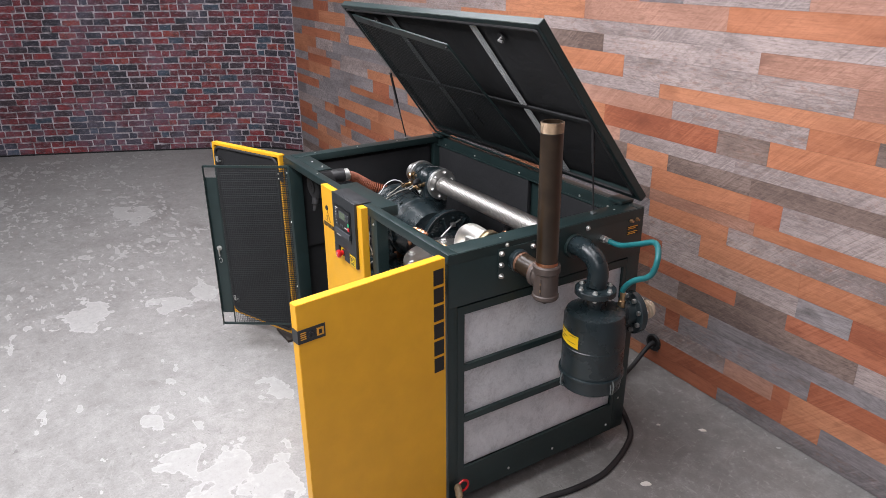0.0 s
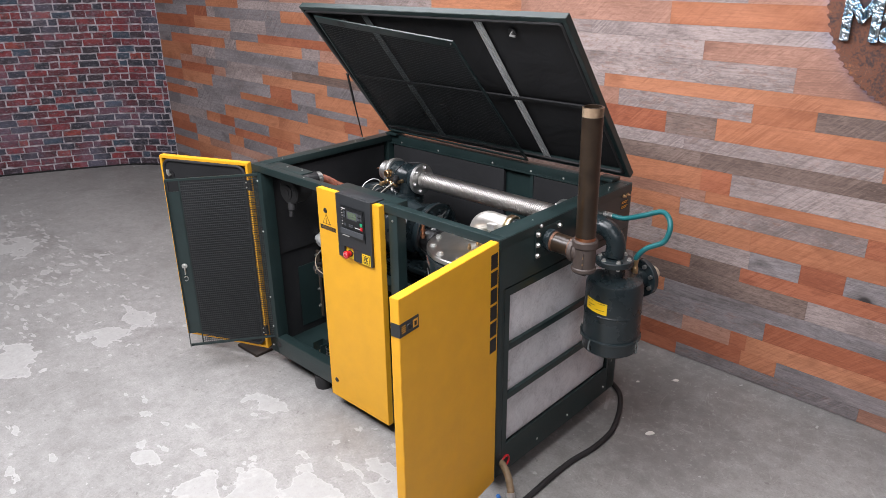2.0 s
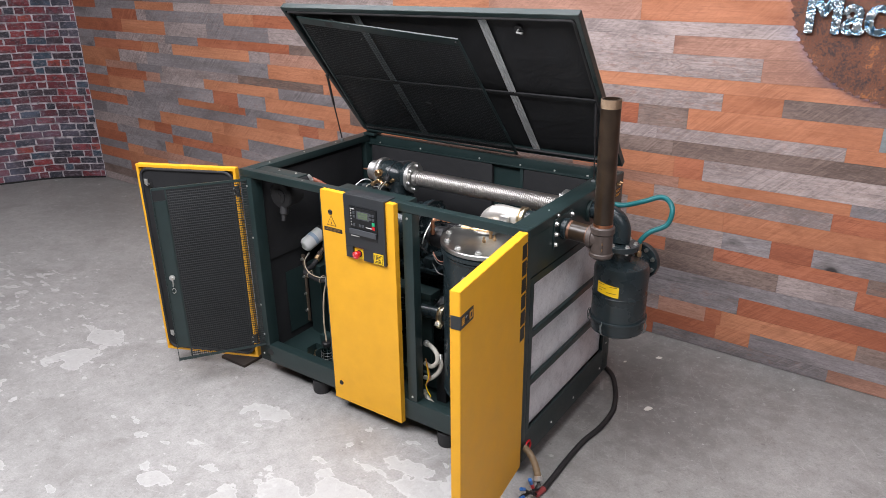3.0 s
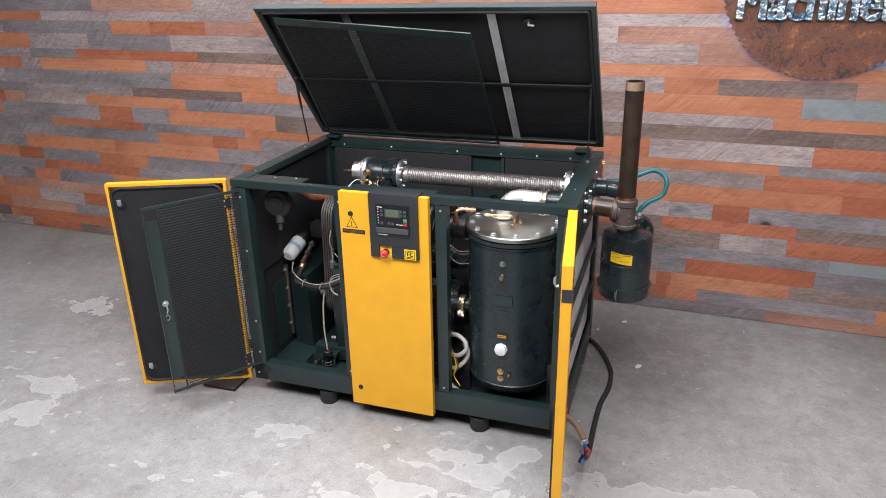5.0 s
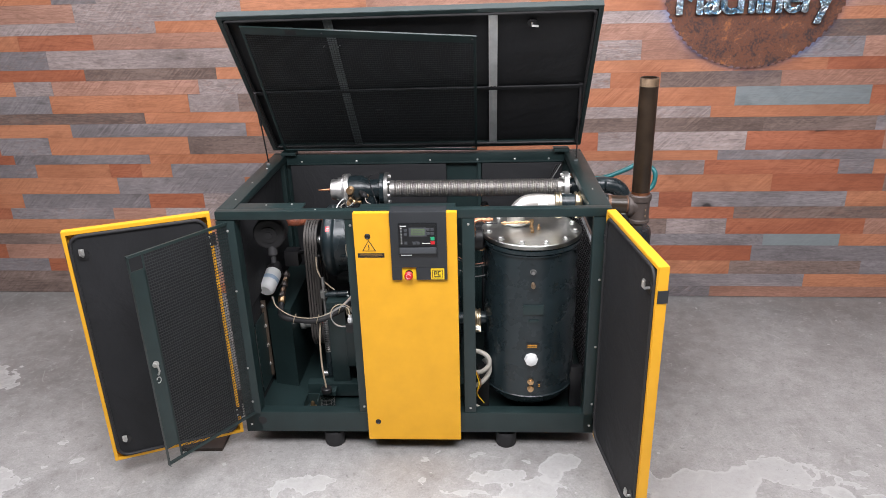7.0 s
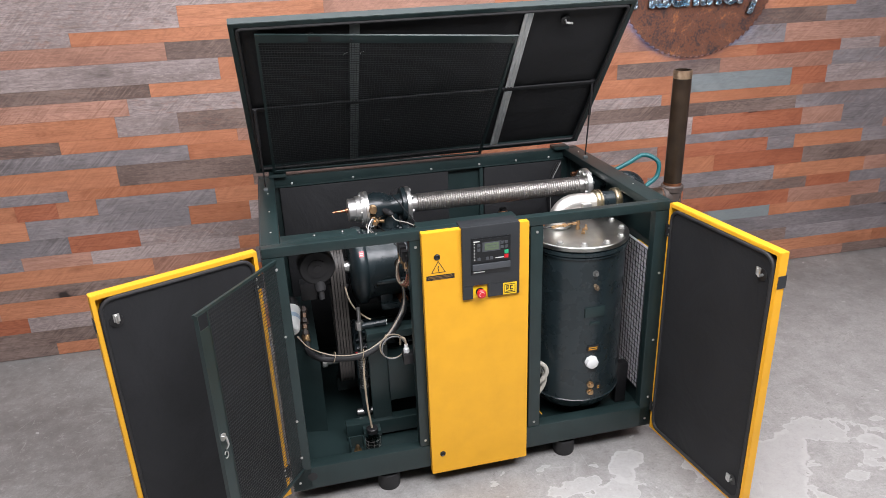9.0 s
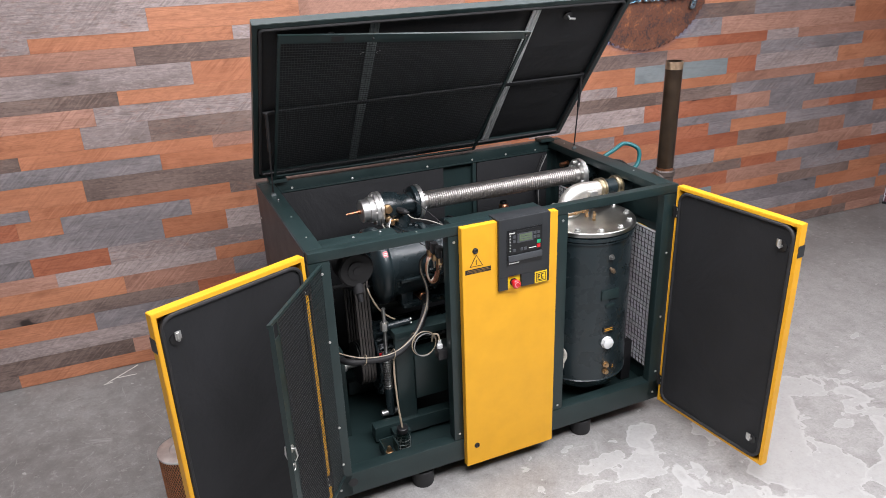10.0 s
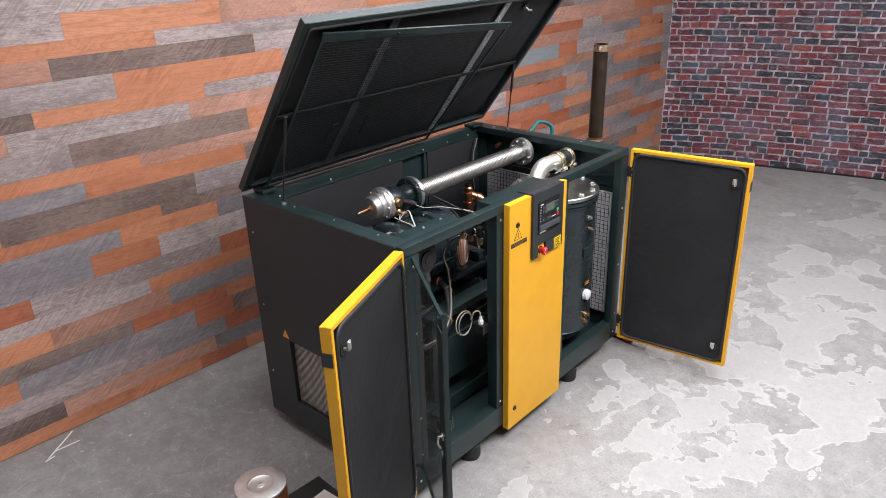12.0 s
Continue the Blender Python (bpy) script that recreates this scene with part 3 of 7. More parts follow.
# Course heights in centimetres from the floor up, and per course where its known boards begin (m), then each board: tone and length in decimetres.
COURSES = [8.4, 10.0, 10.5, 11.9, 9.0, 11.7, 8.9, 11.2, 12.5, 10.3, 7.0, 13.0, 9.7, 7.8, 12.6, 10.2, 8.0, 12.9, 10.5, 7.8, 12.2, 12.0, 9.0, 11.0, 8.5, 12.0, 10.0, 12.5]
LAYOUT = {
    0: "@-4.37 r2.3 d17.2 o14.7 r3.3 o9.2 r6.0 b10.8 p16.0",
    1: "@-4.34 r7.0 d18.9 p9.2 b12.7 r8.7 o2.1 b11.2 o12.0",
    2: "@-4.30 p1.5 b10.5 r5.5 g13.6 b4.5 r10.0 g6.6 p3.1 r1.0 o7.7 d9.2 b12.0",
    3: "@-4.27 g2.5 r6.0 p7.2 o7.7 b10.0 r2.6 d3.3 g8.0 r1.1 b8.5 r8.2 b18.0 o8.0",
    4: "@-4.24 p5.4 d24.0 r6.0 o10.2 o4.5 b15.4 t5.3 o7.3 d8.5 o5.0",
    5: "@-4.20 b5.9 o18.9 p6.6 b6.0 d7.6 g2.3 d10.9 g4.2 r9.5 p8.3 b8.4 p3.0",
    6: "@-4.17 r8.7 b8.1 p4.1 g9.2 o10.0 o4.4 r6.4 d3.1 r8.5 d10.5 r3.9 b7.2 r7.0",
    7: "@-4.15 b4.2 o5.5 b9.9 r4.2 g10.8 r10.6 g9.0 b2.8 r2.3 b10.5 o8.0 p10.0",
    8: "@-4.12 o5.9 o11.2 b9.7 o3.8 g13.2 g3.8 o6.2 o10.5 r7.5 d9.0 p3.0 b6.0",
    9: "@-4.09 b10.7 o5.7 r2.4 o2.3 b7.2 o5.9 b9.1 o5.7 g10.3 r9.0 b2.3 o5.9 b10.2 o4.0",
    10: "@-4.06 o6.5 r2.4 b10.4 o11.2 d12.4 p7.3 o9.6 b18.1 p3.0 r8.0",
    11: "@-4.03 b4.0 r3.7 b3.9 o10.5 d10.4 g10.1 o6.9 r1.8 g10.0 r9.0 p3.5 b9.8 d5.0",
    12: "@-4.00 g2.5 o10.7 b13.0 o9.5 d4.4 o3.3 d5.6 d13.0 d7.3 b8.9 o10.0",
    13: "@-3.97 g7.5 d11.1 o10.4 p10.1 g8.5 g10.5 o11.3 p14.0",
    14: "@-3.94 b11.5 o10.2 g3.6 d10.3 o1.7 r8.7 d3.1 o10.2 t8.7 r2.9 g8.9 o8.0",
    15: "@-3.90 o8.7 g2.8 p10.7 g9.4 p10.7 g8.3 o3.3 d7.8 p9.1 b11.2 o5.0",
    16: "@-3.87 b1.1 r12.7 d9.5 o9.1 g8.5 o17.3 o6.0 r6.8 g3.3 p10.0",
    17: "@-3.84 g2.4 b8.6 g16.2 o10.4 g14.3 p9.5 b4.6 p14.0",
    18: "@-3.81 b4.8 o4.1 r5.4 p9.7 d11.4 g11.1 p10.6 d11.7 b10.7 o6.0",
    19: "@-3.78 g13.1 g5.5 o10.6 g9.6 g18.0 o14.0",
    20: "@-3.75 b2.6 p10.1 g11.7 o8.5 p10.8 o11.8 p12.0",
    21: "@-1.55 g9.5 o6.0 b3.2 g7.3 p9.5",
}


def plank_mesh(name, w, h, depth, mat):
    bm = B()
    c = 0.0003
    v = [bm.verts.new(p) for p in ((0, depth, 0), (w, depth, 0), (w, depth, h), (0, depth, h), (c, 0, c), (w - c, 0, c), (w - c, 0, h - c), (c, 0, h - c))]
    for f in ((4, 5, 6, 7), (0, 1, 5, 4), (1, 2, 6, 5), (2, 3, 7, 6), (3, 0, 4, 7)):
        bm.faces.new([v[i] for i in f])
    me = bpy.data.meshes.new(name)
    bm.to_mesh(me)
    bm.free()
    me.materials.append(mat)
    return me


def plank_wall():
    rng = random.Random(11)
    z = 0.016
    rest = {k: B() for k in "orpgbtd"}
    made = 0
    for i, hc in enumerate(COURSES):
        h = hc / 100
        x, boards, known = -5.92, [], LAYOUT.get(i, "@9").split()
        start = float(known[0][1:])
        if len(known) > 1:
            grow = rng.uniform(0.05, 0.8)
            start -= grow
            known[1] = known[1][0] + str(float(known[1][1:]) + grow * 10)
        while x + sum(q[1] for q in boards) < min(start, 5.0):
            left = min(start, 5.0) - x - sum(q[1] for q in boards)
            boards.append((rng.choice("oooprrrggbbbbd"), min(left + 1e-4, rng.choice((0.3, 0.45, 0.6, 0.75, 0.9, 1.05)))))
        boards += [(w[0], float(w[1:]) / 10) for w in known[1:]]
        while x + sum(q[1] for q in boards) < 5.0:
            boards.append((rng.choice("oooprrrggbbbbd"), rng.choice((0.3, 0.45, 0.6, 0.75, 0.9, 1.05, 1.2))))
        for tone, ln in boards:
            ln = min(ln, 4.98 - x)
            if ln < 0.004:
                continue
            proud = rng.uniform(0, 0.0009)
            g = 0.0001
            near = -3.4 < x + ln / 2 < 3.2
            if near and made < 300:
                ob = new("plank", plank_mesh("plank", ln - 2 * g, h - 2 * g, 0.012 + proud, PLANKS[tone, False]))
                ob.parent = wall_north
                ob.location = (x + g, WALL_Y - proud, z + g)
                made += 1
            else:
                box(rest[tone], x + g, x + ln - g, WALL_Y - proud, WALL_Y + 0.012, z + g, z + h - g)
            x += ln
        z += h
    for k, bm in rest.items():
        if not bm.verts:
            continue
        part("more_planks", bm, PLANKS[k, True], wall_north, smooth=False, kind="stuff")
    part("upper_cladding", box(B(), -5.92, 4.98, WALL_Y, WALL_Y + 0.012, z, CEIL), PLANKS["g", True], wall_north)


# ---- brick backdrops at both ends ----


def brick_backdrop(name, pts, pitch, length, seed, top):
    rng = random.Random(seed)
    path = smooth_path([(x, y, 0) for x, y in pts], 10)
    run = [0.0]
    for a, b in zip(path, path[1:]):
        run.append(run[-1] + (b - a).length)

    def at(s):
        s = min(max(s, 0.0), run[-1] - 1e-6)
        i = max(k for k in range(len(run) - 1) if run[k] <= s)
        f = (s - run[i]) / (run[i + 1] - run[i])
        p = path[i].lerp(path[i + 1], f)
        t = (path[i + 1] - path[i]).normalized()
        n = Vector((t.y, -t.x, 0))
        if n.dot(Vector((0, -1.5, 0)) - p) < 0:
            n = -n
        return p, n

    bm = B()
    rows = []
    ss = [k * run[-1] / 60 for k in range(61)]
    for z in (0.01, top):
        rows.append([(bm.verts.new(at(s)[0] + Vector((0, 0, z))), bm.verts.new(at(s)[0] - at(s)[1] * 0.03 + Vector((0, 0, z)))) for s in ss])
    for k in range(60):
        for j in (0, 1):
            bm.faces.new((rows[0][k][j], rows[0][k + 1][j], rows[1][k + 1][j], rows[1][k][j]))
        bm.faces.new((rows[1][k][0], rows[1][k + 1][0], rows[1][k + 1][1], rows[1][k][1]))
    wall = part(name, bm, MORTAR)
    tagged(wall, "curved dark red and navy brick backdrop with pale mortar", "brick backdrop", kind="structure")
    hem = B()
    for k in range(60):
        q = [hem.verts.new(at(s)[0] + at(s)[1] * 0.016 + Vector((0, 0, h))) for s, h in ((ss[k], 0.012), (ss[k + 1], 0.012), (ss[k + 1], 0.03), (ss[k], 0.03))]
        r = [hem.verts.new(at(s)[0] + Vector((0, 0, h))) for s, h in ((ss[k], 0.03), (ss[k + 1], 0.03))]
        hem.faces.new(q)
        hem.faces.new((q[3], q[2], r[1], r[0]))
    part("backdrop_hem", hem, BLACK, wall, "black hem at the foot of the backdrop", smooth=False)
    rest = B()
    made = 0
    z = 0.03
    while z < top - pitch:
        s = -rng.uniform(0, length)
        while s < run[-1]:
            ln = length * rng.choice((1.0, 1.0, 1.08, 0.92, 0.5, 0.75))
            a, b = max(0.003, s), min(run[-1], s + ln)
            if b - a > 0.03:
                gap, lift = rng.uniform(0.011, 0.017), 0.005 + rng.uniform(0, 0.006)
                hh = pitch - gap * rng.uniform(0.9, 1.25)
                z_ = z + rng.uniform(-0.0018, 0.0018)
                tilt = rng.uniform(-0.0016, 0.0016)
                ring = []
                for f, g in ((0, 0), (0.33, 0), (0.66, 0), (1, 0), (1, 0.5), (1, 1), (0.66, 1), (0.33, 1), (0, 1), (0, 0.5)):
                    s_ = a + gap / 2 + f * (b - a - gap) + rng.uniform(-0.0045, 0.0045)
                    p, n = at(s_)
                    ring.append((p + Vector((0, 0, z_ + tilt * (2 * f - 1) + g * hh + rng.uniform(-0.0045, 0.0045))), n))
                mid = sum((q[0] for q in ring), Vector()) / len(ring)
                single = made < 300 and a < 3.2 and z < 1.7
                tgt = B() if single else rest
                back = [tgt.verts.new(q[0]) for q in ring]
                front = [tgt.verts.new(q[0] + (mid - q[0]) * 0.06 + q[1] * lift) for q in ring]
                tgt.faces.new(front)
                for k in range(len(ring)):
                    k2 = (k + 1) % len(ring)
                    tgt.faces.new((back[k], back[k2], front[k2], front[k]))
                if single:
                    part("brick", tgt, BRICK, wall, smooth=False)
                    made += 1
            s += ln
        z += pitch
    part("more_bricks", rest, BRICK, wall, smooth=False, kind="stuff")


# ---- saw-blade sign ----


def saw_sign():
    c, r, n = Vector((2.031, WALL_Y - 0.03, 2.272)), 0.592, 84
    sign = thing("saw_blade_sign", "rusty round saw blade sign with chrome lettering on the wall", "wall sign", pose(c.x, c.y, c.z))
    bm = B()
    rim = []
    for k in range(n):
        for f, rr in ((0.0, r), (0.3, r - 0.004), (0.62, r - 0.013), (0.9, r - 0.011)):
            g = (k + f) * math.tau / n
            rim.append((rr * math.cos(g), rr * math.sin(g)))
    f = [bm.verts.new((x, -0.003, z)) for x, z in rim]
    b = [bm.verts.new((x, 0.003, z)) for x, z in rim]
    bm.faces.new(f)
    bm.faces.new(b[::-1])
    for k in range(len(rim)):
        j = (k + 1) % len(rim)
        bm.faces.new((f[k], b[k], b[j], f[j]))
    part("blade", bm, RUST, sign, smooth=False)
    part("wall_spacer", rod(B(), (0, 0.003, 0), (0, 0.03, 0), 0.05), ZINC, sign)
    part("led_strip", tube(B(), arc((0, 0.014, 0), r - 0.026, (1, 0, 0), (0, 0, 1), 0, 360, 64), 0.004, 6, False), LED_BLUE, sign, "blue LED strip behind the blade")
    cu = bpy.data.curves.new("letters", "FONT")
    cu.body, cu.size, cu.extrude, cu.offset, cu.align_x = "Machinery", 0.30, 0.010, 0.0, "CENTER"
    cu.bevel_depth, cu.bevel_resolution = 0.002, 1
    tmp = bpy.data.objects.new("tmp", cu)
    scene.collection.objects.link(tmp)
    me = bpy.data.meshes.new_from_object(tmp.evaluated_get(bpy.context.evaluated_depsgraph_get()))
    bpy.data.objects.remove(tmp)
    me.materials.clear()
    me.materials.append(CHROME)
    wide = max(v.co.x for v in me.vertices) - min(v.co.x for v in me.vertices)
    me.transform(pose(-0.018, -0.02, -0.242, 90, 0, 0) @ Matrix.Diagonal((0.955 / wide, 1, 1, 1)))
    bold = bmesh.new()
    for dx, dy, dz in ((-0.009, 0.0, 0.0), (-0.003, -0.0006, 0.004), (0.003, 0.0006, -0.004), (0.009, -0.0003, 0.0)):
        shifted = me.copy()
        shifted.transform(Matrix.Translation((dx, dy, dz)))
        bold.from_mesh(shifted)
        bpy.data.meshes.remove(shifted)
    bold.to_mesh(me)
    bold.free()
    ob = new("lettering", me)
    ob.parent = sign
    ob["label"] = "chrome lettering with a blue tint"
    for x in (-0.3, 0.3):
        part("stand_off", rod(B(), (x, -0.016, -0.16), (x, -0.002, -0.16), 0.008), ZINC, sign)


# ---- compressor ----
COMP = thing("compressor", "dark green screw air compressor with open yellow doors and raised lid", "air compressor", Matrix.Translation((0, 0.55, 0)) @ pose(0, 0, 0, 0, 0, 1.5) @ Matrix.Translation((0, -0.55, 0)))
L, LW, D, ZB, ZT, FY = 0.905, 0.92, 1.10, 0.115, 1.335, 0.012


def cp(name, bm, mat, label="", parent=None, m=None, **kw):
    return part(name, bm, mat, parent or COMP, label, m, **kw)


def housing():
    # corner and middle posts
    for x0, x1, y0, y1 in ((-LW, -0.832, FY, 0.09), (0.826, L, FY, 0.058), (-LW, -0.85, 1.02, D), (0.85, L, 1.02, D)):
        cp("corner_post", box(B(), x0, x1, y0, y1, ZB, ZT - 0.045, 0.004), GREEN)
    cp("middle_post", box(B(), -0.316, -0.264, FY + 0.004, 0.075, 0.235, 1.292, 0.004), GREEN)
    cp("middle_post", box(B(), 0.226, 0.285, FY + 0.004, 0.075, 0.235, 1.292, 0.004), GREEN)
    # top frame
    cp("top_rail", box(B(), -LW, L, FY, 0.058, ZT - 0.042, ZT, 0.005), GREEN)
    cp("top_rail", box(B(), -LW, L, 1.058, D, ZT - 0.042, ZT, 0.004), GREEN)
    cp("top_rail", box(B(), -LW, -0.842, 0.059, 1.057, ZT - 0.042, ZT - 0.001, 0.005), GREEN)
    cp("top_rail", box(B(), 0.81, L, 0.059, 1.057, ZT - 0.042, ZT - 0.001, 0.005), GREEN)
    cp("back_flange", box(B(), -0.842, 0.81, 1.050, 1.0575, ZT - 0.058, ZT - 0.001, 0.002), GREEN)
    cp("back_lip", box(B(), -0.842, 0.81, 1.036, 1.0495, ZT - 0.060, ZT - 0.053, 0.002), GREEN)
    cp("corner_plate", box(B(), -0.841, -0.52, 0.059, 0.15, ZT - 0.012, ZT - 0.004, 0.002), GREEN)
    # base
    cp("base_rail", box(B(), -LW, L, FY, 0.075, ZB, 0.234, 0.005), GREEN)
    cp("base_rail", box(B(), -LW, L, 1.03, D - 0.003, ZB, 0.234, 0.005), GREEN)
    cp("base_pan", box(B(), -0.9, 0.9, 0.076, 1.029, ZB + 0.02, ZB + 0.04), GREEN)
    for x in (-0.47, 0.44):
        for y in (0.07, 0.95):
            cp("foot", lathe(B(), (x, y, 0.012), (x, y, ZB), [(0, 0), (0, 0.05), (0.1, 0.054), (0.8, 0.054), (0.85, 0.035), (1, 0.035), (1, 0)]), RUBBER)
    # end wall with the cooler outlet
    y0, y1, z0, z1 = 0.25, 0.873, 0.228, 0.602
    for b in ((0.05, y0, 0.085, 1.289), (y1, D + 0.012, 0.085, 1.289), (y0, y1, 0.085, z0), (y0, y1, z1, 1.289)):
        cp("end_panel", box(B(), -LW - 0.004, -LW - 0.0005, *b), END_SKIN)
        cp("end_lining", box(B(), -LW + 0.001, -LW + 0.028, max(b[0], 0.091), min(b[1], 1.019), max(b[2], 0.12), b[3] - 0.002), FOAM)
    cp("end_skin", box(B(), -LW - 0.004, -LW, 0.05, D + 0.012, 1.2895, ZT - 0.004), END_SKIN)
    cooler = cp("cooler_core", box(B(), -LW + 0.037, -LW + 0.05, 0.405, y1 + 0.02, z0 - 0.02, z1 + 0.02), BLACK)
    cp("cooler_shroud", box(B(), -LW + 0.037, -LW + 0.041, y0 - 0.01, 0.404, z0 - 0.02, z1 + 0.02), GREEN)
    for k in range(62):
        y = y0 + 0.004 + k * (y1 - y0 - 0.008) / 61
        cp("fin", box(B(), -LW + 0.018, -LW + 0.036, y - 0.0021, y + 0.0021, z0 + 0.003, z1 - 0.003), SATIN if k % 7 else ZINC, parent=cooler)
    tri = B()
    v = [tri.verts.new((-LW - 0.0065, 0.873 + dy, 0.612 + dz)) for dy, dz in ((0, 0), (0.05, 0), (0.025, 0.044))]
    tri.faces.new(v)
    ext = bmesh.ops.extrude_face_region(tri, geom=tri.faces[:])
    bmesh.ops.translate(tri, verts=[q for q in ext["geom"] if isinstance(q, bmesh.types.BMVert)], vec=(0.0025, 0, 0))
    cp("warning_sticker", tri, LABEL_O, "orange warning triangle", smooth=False)
    for y, z in ((1.06, 1.15), (1.06, 0.75), (1.06, 0.35), (0.1, 1.15), (0.07, 0.93), (0.07, 0.4)):
        cp("rivet", screw((-LW - 0.004, y, z), (-1, 0, 0), 0.004), ZINC)
    # back wall with sound foam
    cp("back_panel", box(B(), -0.849, 0.849, D - 0.03, D - 0.006, 0.235, ZT - 0.043), GREEN)
    for x0, x1 in ((-0.82, 0.115), (0.325, 0.80)):
        cp("foam_pad", box(B(), x0, x1, D - 0.06, D - 0.031, 0.26, ZT - 0.062, 0.010), FOAM, "black sound-absorbing foam")
    cp("back_stay", box(B(), 0.30, 0.322, D - 0.055, D - 0.031, 0.24, ZT - 0.062, 0.003), GREEN)
    cp("foam_pad", box(B(), -LW + 0.03, -LW + 0.05, 0.1, 1.0, 0.75, 1.27, 0.008), FOAM, "black sound-absorbing foam")
    # intake end with fleece
    fy0, fy1, fz0, fz1 = 0.094, 1.0, 0.272, 1.053
    for b in ((0.059, fy0, ZB, 1.09), (fy1, 1.019, ZB, 1.09), (fy0, fy1, ZB, fz0), (fy0, fy1, fz1, 1.09)):
        cp("end_panel", box(B(), L - 0.012, L - 0.001, *b), GREEN)
    cp("upper_panel", box(B(), L - 0.028, L + 0.002, 0.016, D - 0.002, 1.098, ZT - 0.044, 0.003), GREEN)
    cp("upper_skin", box(B(), L, L + 0.003, 0.016, D - 0.004, 1.29, ZT - 0.004), GREEN)
    step = (fz1 - fz0) / 3
    for k in range(3):
        bm = rounded_plate(B(), fy1 - fy0 + 0.02, step + 0.01, 0.004, 0.012)
        bmesh.ops.subdivide_edges(bm, edges=bm.edges[:], cuts=1)
        cp("filter_mat", bm, FLEECE, "white fleece filter mat", m=Matrix.Translation((L - 0.026, (fy0 + fy1) / 2, fz0 + step * (k + 0.5))) @ pose(0, 0, 0, 0, 0, 90))
    for k in (1, 2):
        z = fz0 + step * k
        cp("filter_bar", box(B(), L - 0.022, L - 0.002, fy0, fy1, z - 0.016, z + 0.016, 0.003), GREEN)
    wires = B()
    for k in range(36):
        y = fy0 + k * (fy1 - fy0) / 35
        box(wires, L - 0.045, L - 0.042, y - 0.0007, y + 0.0007, fz0, fz1)
    for k in range(32):
        z = fz0 + k * (fz1 - fz0) / 31
        box(wires, L - 0.042, L - 0.039, fy0, fy1, z - 0.0007, z + 0.0007)
    cp("filter_grid", wires, BLACK, "fine wire grid behind the filter mats", smooth=False, kind="stuff")
    # screws seen on the frame
    for x, y, z, d in ((-0.29, FY + 0.003, 1.262, 0), (-0.29, FY + 0.003, 0.27, 0), (0.256, FY + 0.003, 1.262, 0), (0.256, FY + 0.003, 0.262, 0), (-0.868, FY, 1.24, 0), (-0.868, FY, 0.93, 0),
                       (-0.868, FY, 0.5, 0), (-0.868, FY, 0.3, 0), (0.868, FY, 0.98, 0), (0.868, FY, 0.62, 0), (0.868, FY, 0.29, 0), (-0.89, FY, 0.16, 0), (0.86, FY, 0.16, 0)):
        cp("screw", screw((x, y, z), (0, -1, 0), 0.005), ZINC)
    for x, y in ((-0.876, 0.2), (-0.876, 0.48), (-0.876, 0.76), (0.86, 0.3), (0.86, 0.95), (-0.7, 0.11), (-0.58, 0.12), (-0.45, 0.035)):
        cp("screw", screw((x, y, ZT - 0.003), (0, 0, 1), 0.0045), ZINC)
    for x in (-0.75, -0.42, 0.02, 0.3, 0.52, 0.72):
        cp("screw", screw((x, 1.050, ZT - 0.044), (0, -1, 0.1), 0.005), ZINC)
    for y, z in ((0.1, 0.62), (0.62, 0.16), (1.05, 0.72), (1.05, 0.3), (0.98, 0.16), (0.35, 0.16)):
        cp("rivet", screw((L - 0.001, y, z), (1, 0, 0), 0.005), ZINC)
    for y in (1.014, 1.053):
        cp("brass_stud", lathe(B(), (L + 0.002, y, 1.282), (L + 0.02, y, 1.282), [(0, 0), (0, 0.009), (0.4, 0.009), (0.45, 0.006), (1, 0.005), (1, 0)], 10), BRASS, "small brass grease nipple")
    for z in (1.247, 1.222):
        tag = cp("label", box(B(), L + 0.003, L + 0.0038, 0.995, 1.066, z - 0.01, z + 0.01), BLACK, "small dark label with orange print")
        for k in range(2):
            part("print_bar", box(B(), L + 0.0038, L + 0.0044, 1.0, 1.061 - 0.012 * k, z + 0.002 - 0.008 * k, z + 0.006 - 0.008 * k), LABEL_O, tag, smooth=False)
    cp("wall_bolt", hexbolt((L + 0.002, 0.747, 1.30), (1, 0, 0), 0.009, 0.008), ZINC)
    cp("wall_bolt", hexbolt((L + 0.002, 0.30, 1.318), (1, 0, 0), 0.007, 0.006), ZINC)
    # cable grommet at the corner
    cp("grommet", tube(B(), arc((L, 0.09, 0.175), 0.028, (0, 1, 0), (0, 0, 1), 0, 360, 20), 0.006, 8, False), RED, "red cable grommet")
    cp("base_hole", rod(B(), (-0.83, FY - 0.001, 0.185), (-0.83, FY + 0.01, 0.185), 0.022), BLACK)


def latch(parent, at, m=None):
    """A cam latch: dark dish, pin and bent bright hook."""
    x, y, z = at
    bm = rod(B(), (x, y, z), (x, y + 0.004, z), 0.024, 18)
    ob = part("latch", bm, BLACK, parent, "black latch dish with a bright hook")
    hook = tube(B(), [(x, y, z), (x, y + 0.022, z), (x + 0.004, y + 0.028, z + 0.008), (x + 0.004, y + 0.028, z + 0.032)], 0.006, 8)
    box(hook, x - 0.009, x + 0.013, y + 0.023, y + 0.028, z + 0.006, z + 0.036, 0.001)
    part("latch_hook", hook, ZINC, parent)


